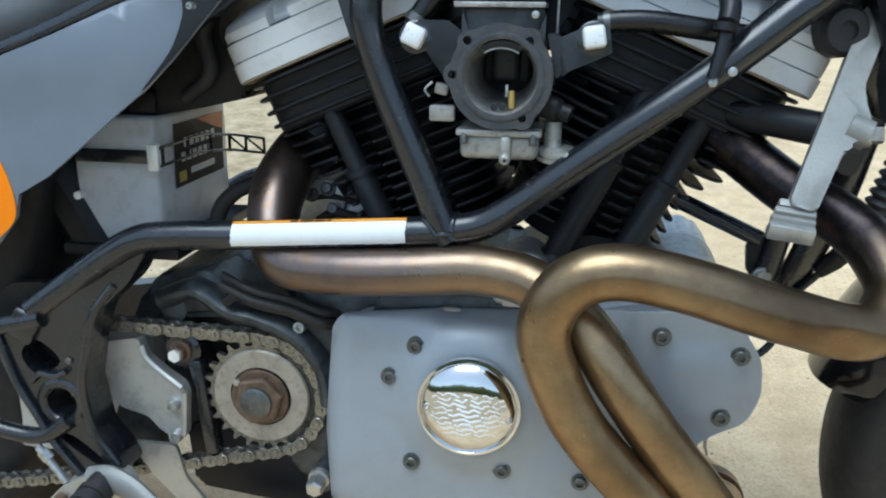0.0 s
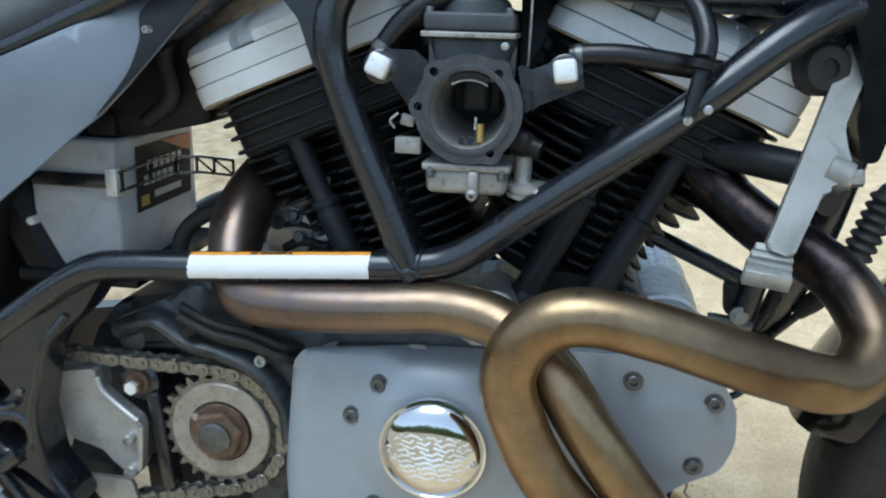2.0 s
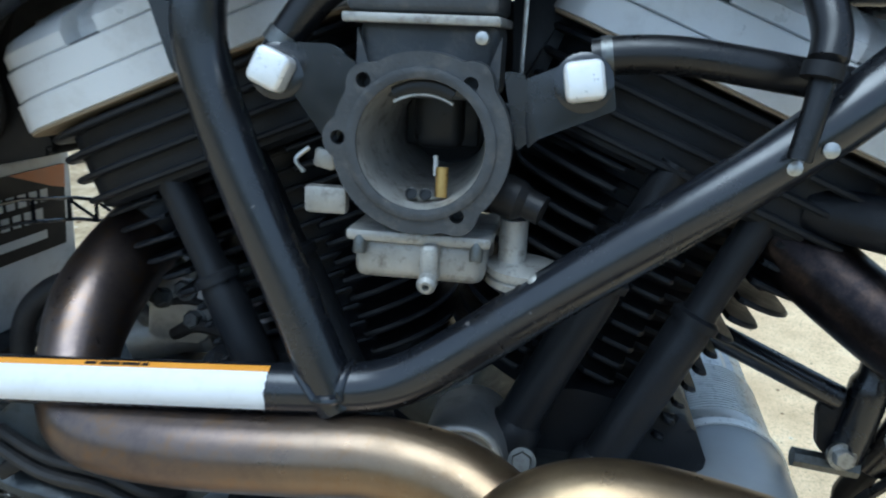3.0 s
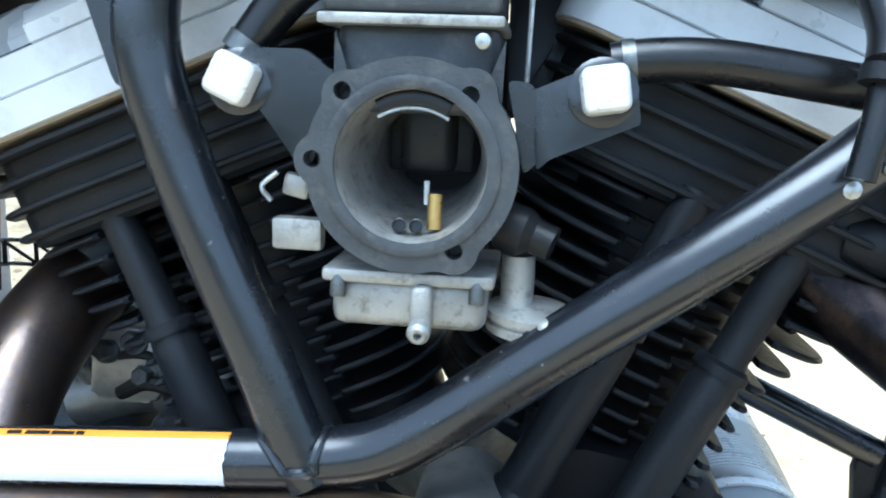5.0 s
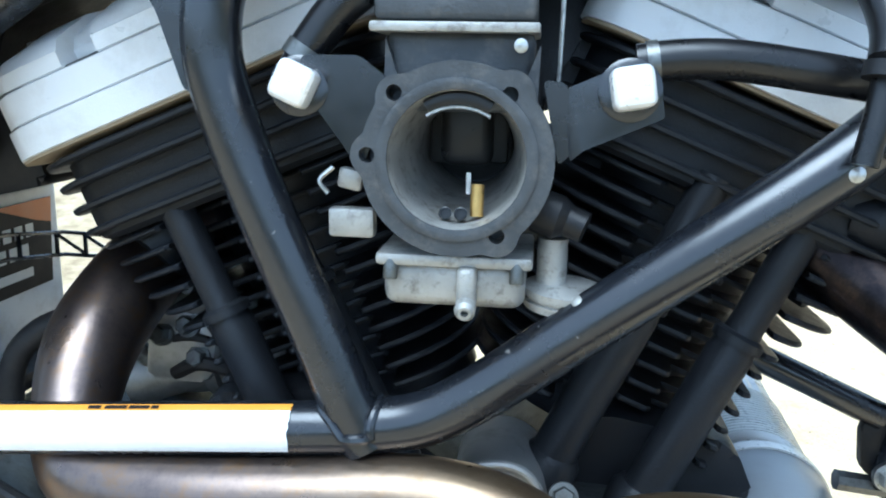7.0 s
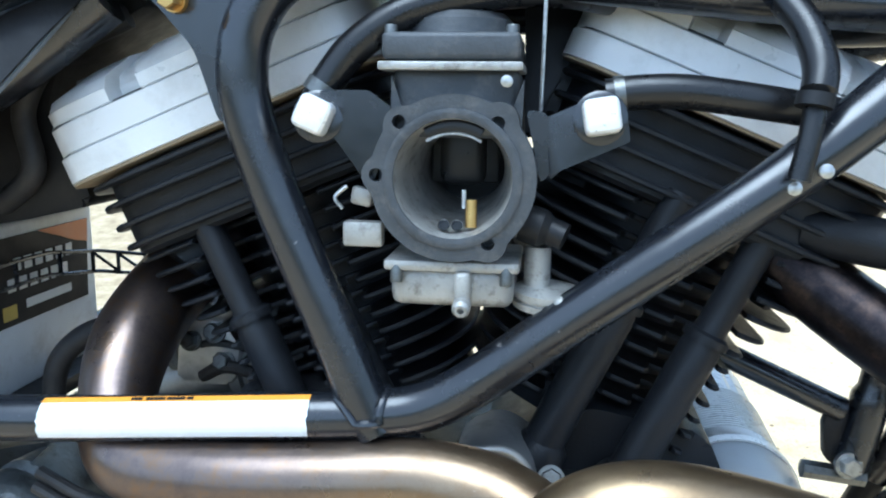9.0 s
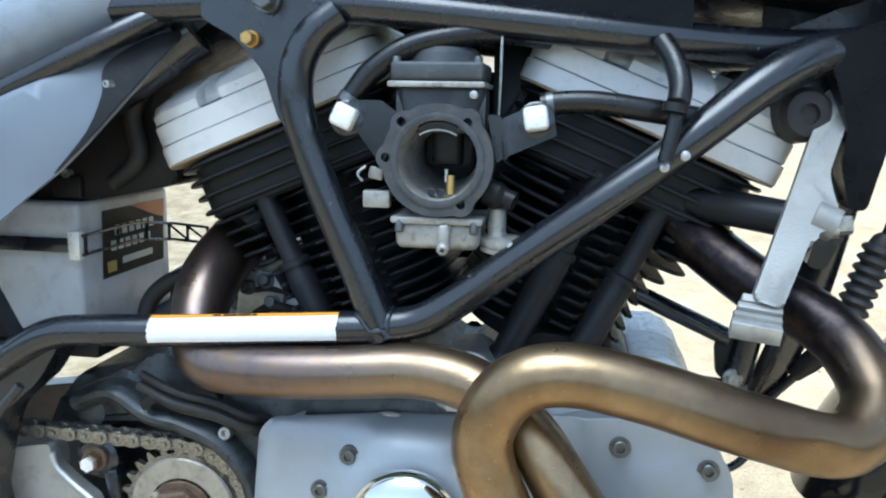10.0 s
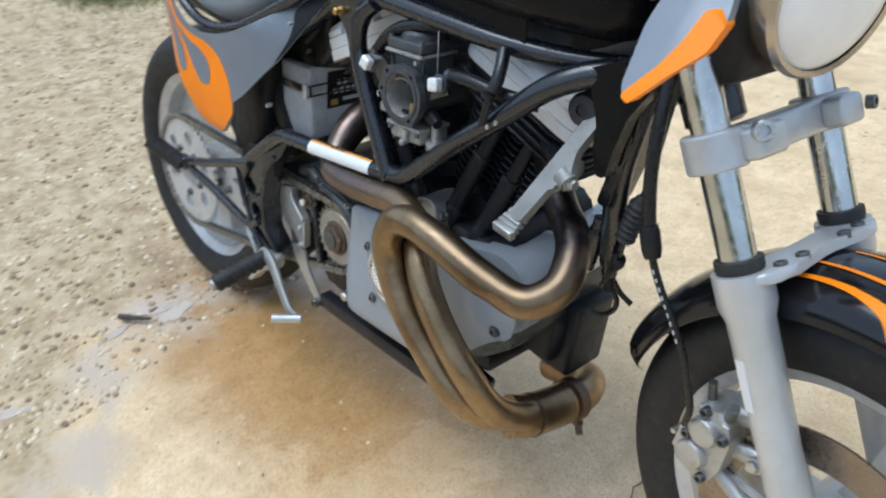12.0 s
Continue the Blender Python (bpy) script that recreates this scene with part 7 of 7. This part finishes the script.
def yard_region(rnd):
    return rnd.uniform(-0.9, 1.5), rnd.uniform(-0.75, 2.2), True


scatter("gravel", "coarse damp gravel behind the rear wheel", "gravel", 17000, gravel_region, lambda r: 0.0026 + 0.0105 * r.random() ** 4, GRAVEL, 3)
scatter("grit", "scattered grit and small stones on the dirt", "grit", 3500, yard_region, lambda r: 0.0011 + 0.005 * r.random() ** 7, GRAVEL, 8)

def puddle(cx, cy, rx, ry, turn, lift):
    """Standing water: a level sheet whose rim is drawn by the uneven dirt."""
    b = bmesh.new()
    z = ground_height(cx, cy) + lift
    ring = []
    for k in range(40):
        a = 2 * math.pi * k / 40
        r = 1 + 0.55 * noise.noise(Vector((math.cos(a) * 1.5 + cx * 9, math.sin(a) * 1.5, cy * 7))) + 0.35 * noise.noise(Vector((math.cos(a) * 4, math.sin(a) * 4, cx * 5)))
        x, y = rx * r * math.cos(a), ry * r * math.sin(a)
        ring.append(b.verts.new((cx + x * math.cos(turn) - y * math.sin(turn), cy + x * math.sin(turn) + y * math.cos(turn), z)))
    b.faces.new(ring)
    ob = link("puddle", b, WATER, None, "", 0)
    tagged(ob, "shallow muddy puddle in the dirt mirroring the sky", "puddle", kind="structure")


# pale base colour carries part of the sky's reflection on the muddy water
WATER = finish("muddy_water", (0.56, 0.47, 0.37), 0.06, var=0.12, big=9, relief=0.0, rvar=0.03, spec=0.9)
for cx_, cy_, rx_, ry_, turn_, lift_ in ((-0.735, -0.19, 0.028, 0.045, 0.4, 0.002), (-0.79, -0.235, 0.02, 0.05, -0.5, 0.0018), (-0.765, -0.33, 0.014, 0.04, 0.2, 0.0015), (-0.685, -0.62, 0.018, 0.06, -0.6, 0.0015)):
    puddle(cx_, cy_, rx_, ry_, turn_, lift_)


def crack():
    """A thin dried crack in the dirt beyond the front wheel, its lips a little raised."""
    rnd = random.Random(21)
    pts, x = [], 0.385
    for k in range(44):
        y = 0.8 - k * 0.0165
        x += rnd.uniform(-0.008, 0.0092)
        pts.append(BIKE @ Vector((x, y, 0.0)))
    b = bmesh.new()
    prev = None
    for k, p in enumerate(pts):
        w = 0.0014 + 0.0016 * abs(math.sin(k * 0.9)) * (1 - abs(k - 22) / 26)
        z = ground_height(p.x, p.y)
        cur = [b.verts.new((p.x + o, p.y, z + h)) for o, h in ((-w, 0.0012), (-w * 0.4, 0.0018), (w * 0.4, 0.0018), (w, 0.0012))]
        if prev:
            for j in range(3):
                b.faces.new((prev[j], prev[j + 1], cur[j + 1], cur[j]))
        prev = cur
    ob = link("ground_crack", b, finish("damp_crack_soil", (0.2, 0.14, 0.085), 0.8, relief=0.3), None)
    tagged(ob, "thin dark crack in the packed dirt", "crack", kind="structure")


crack()
stick = link("twig", tube(spline([(-0.80, -0.30, 0.012), (-0.775, -0.285, 0.014), (-0.75, -0.265, 0.013), (-0.735, -0.25, 0.011)], 5), lambda u: 0.008 - 0.004 * u, 8), finish("wet_bark", (0.05, 0.035, 0.025), 0.6, relief=0.6), None)
tagged(stick, "short dark wet twig lying on the gravel", "twig")


def grass():
    rnd = random.Random(12)
    bm = bmesh.new()
    for k in range(5200):
        if k % 2:
            x, y = rnd.gauss(-3.9, 0.22), rnd.gauss(1.0, 0.13)
        else:
            x, y = rnd.uniform(-6.0, -2.2), rnd.uniform(0.2, 4.5)
            if value(x, y, 0.9, 2) < 0.05:
                continue
        h = rnd.uniform(0.015, 0.05)
        a = rnd.uniform(0, 6.28)
        dx, dy = math.cos(a), math.sin(a)
        z = ground_height(x, y)
        w = 0.0025
        lean_x, lean_y = rnd.uniform(-0.02, 0.02), rnd.uniform(-0.02, 0.02)
        v = [bm.verts.new(p) for p in ((x - dx * w, y - dy * w, z), (x + dx * w, y + dy * w, z), (x + lean_x + dx * w * 0.6, y + lean_y + dy * w * 0.6, z + h * 0.6), (x + lean_x * 2.2, y + lean_y * 2.2, z + h), (x + lean_x - dx * w * 0.6, y + lean_y - dy * w * 0.6, z + h * 0.6))]
        bm.faces.new(v)
    ob = link("grass", bm, finish("yellow_green_grass", (0.16, 0.2, 0.05), 0.6, var=0.4, big=3, relief=0), None, "", 0)
    tagged(ob, "sparse yellow-green grass tufts in the gravel", "grass", kind="stuff")


grass()
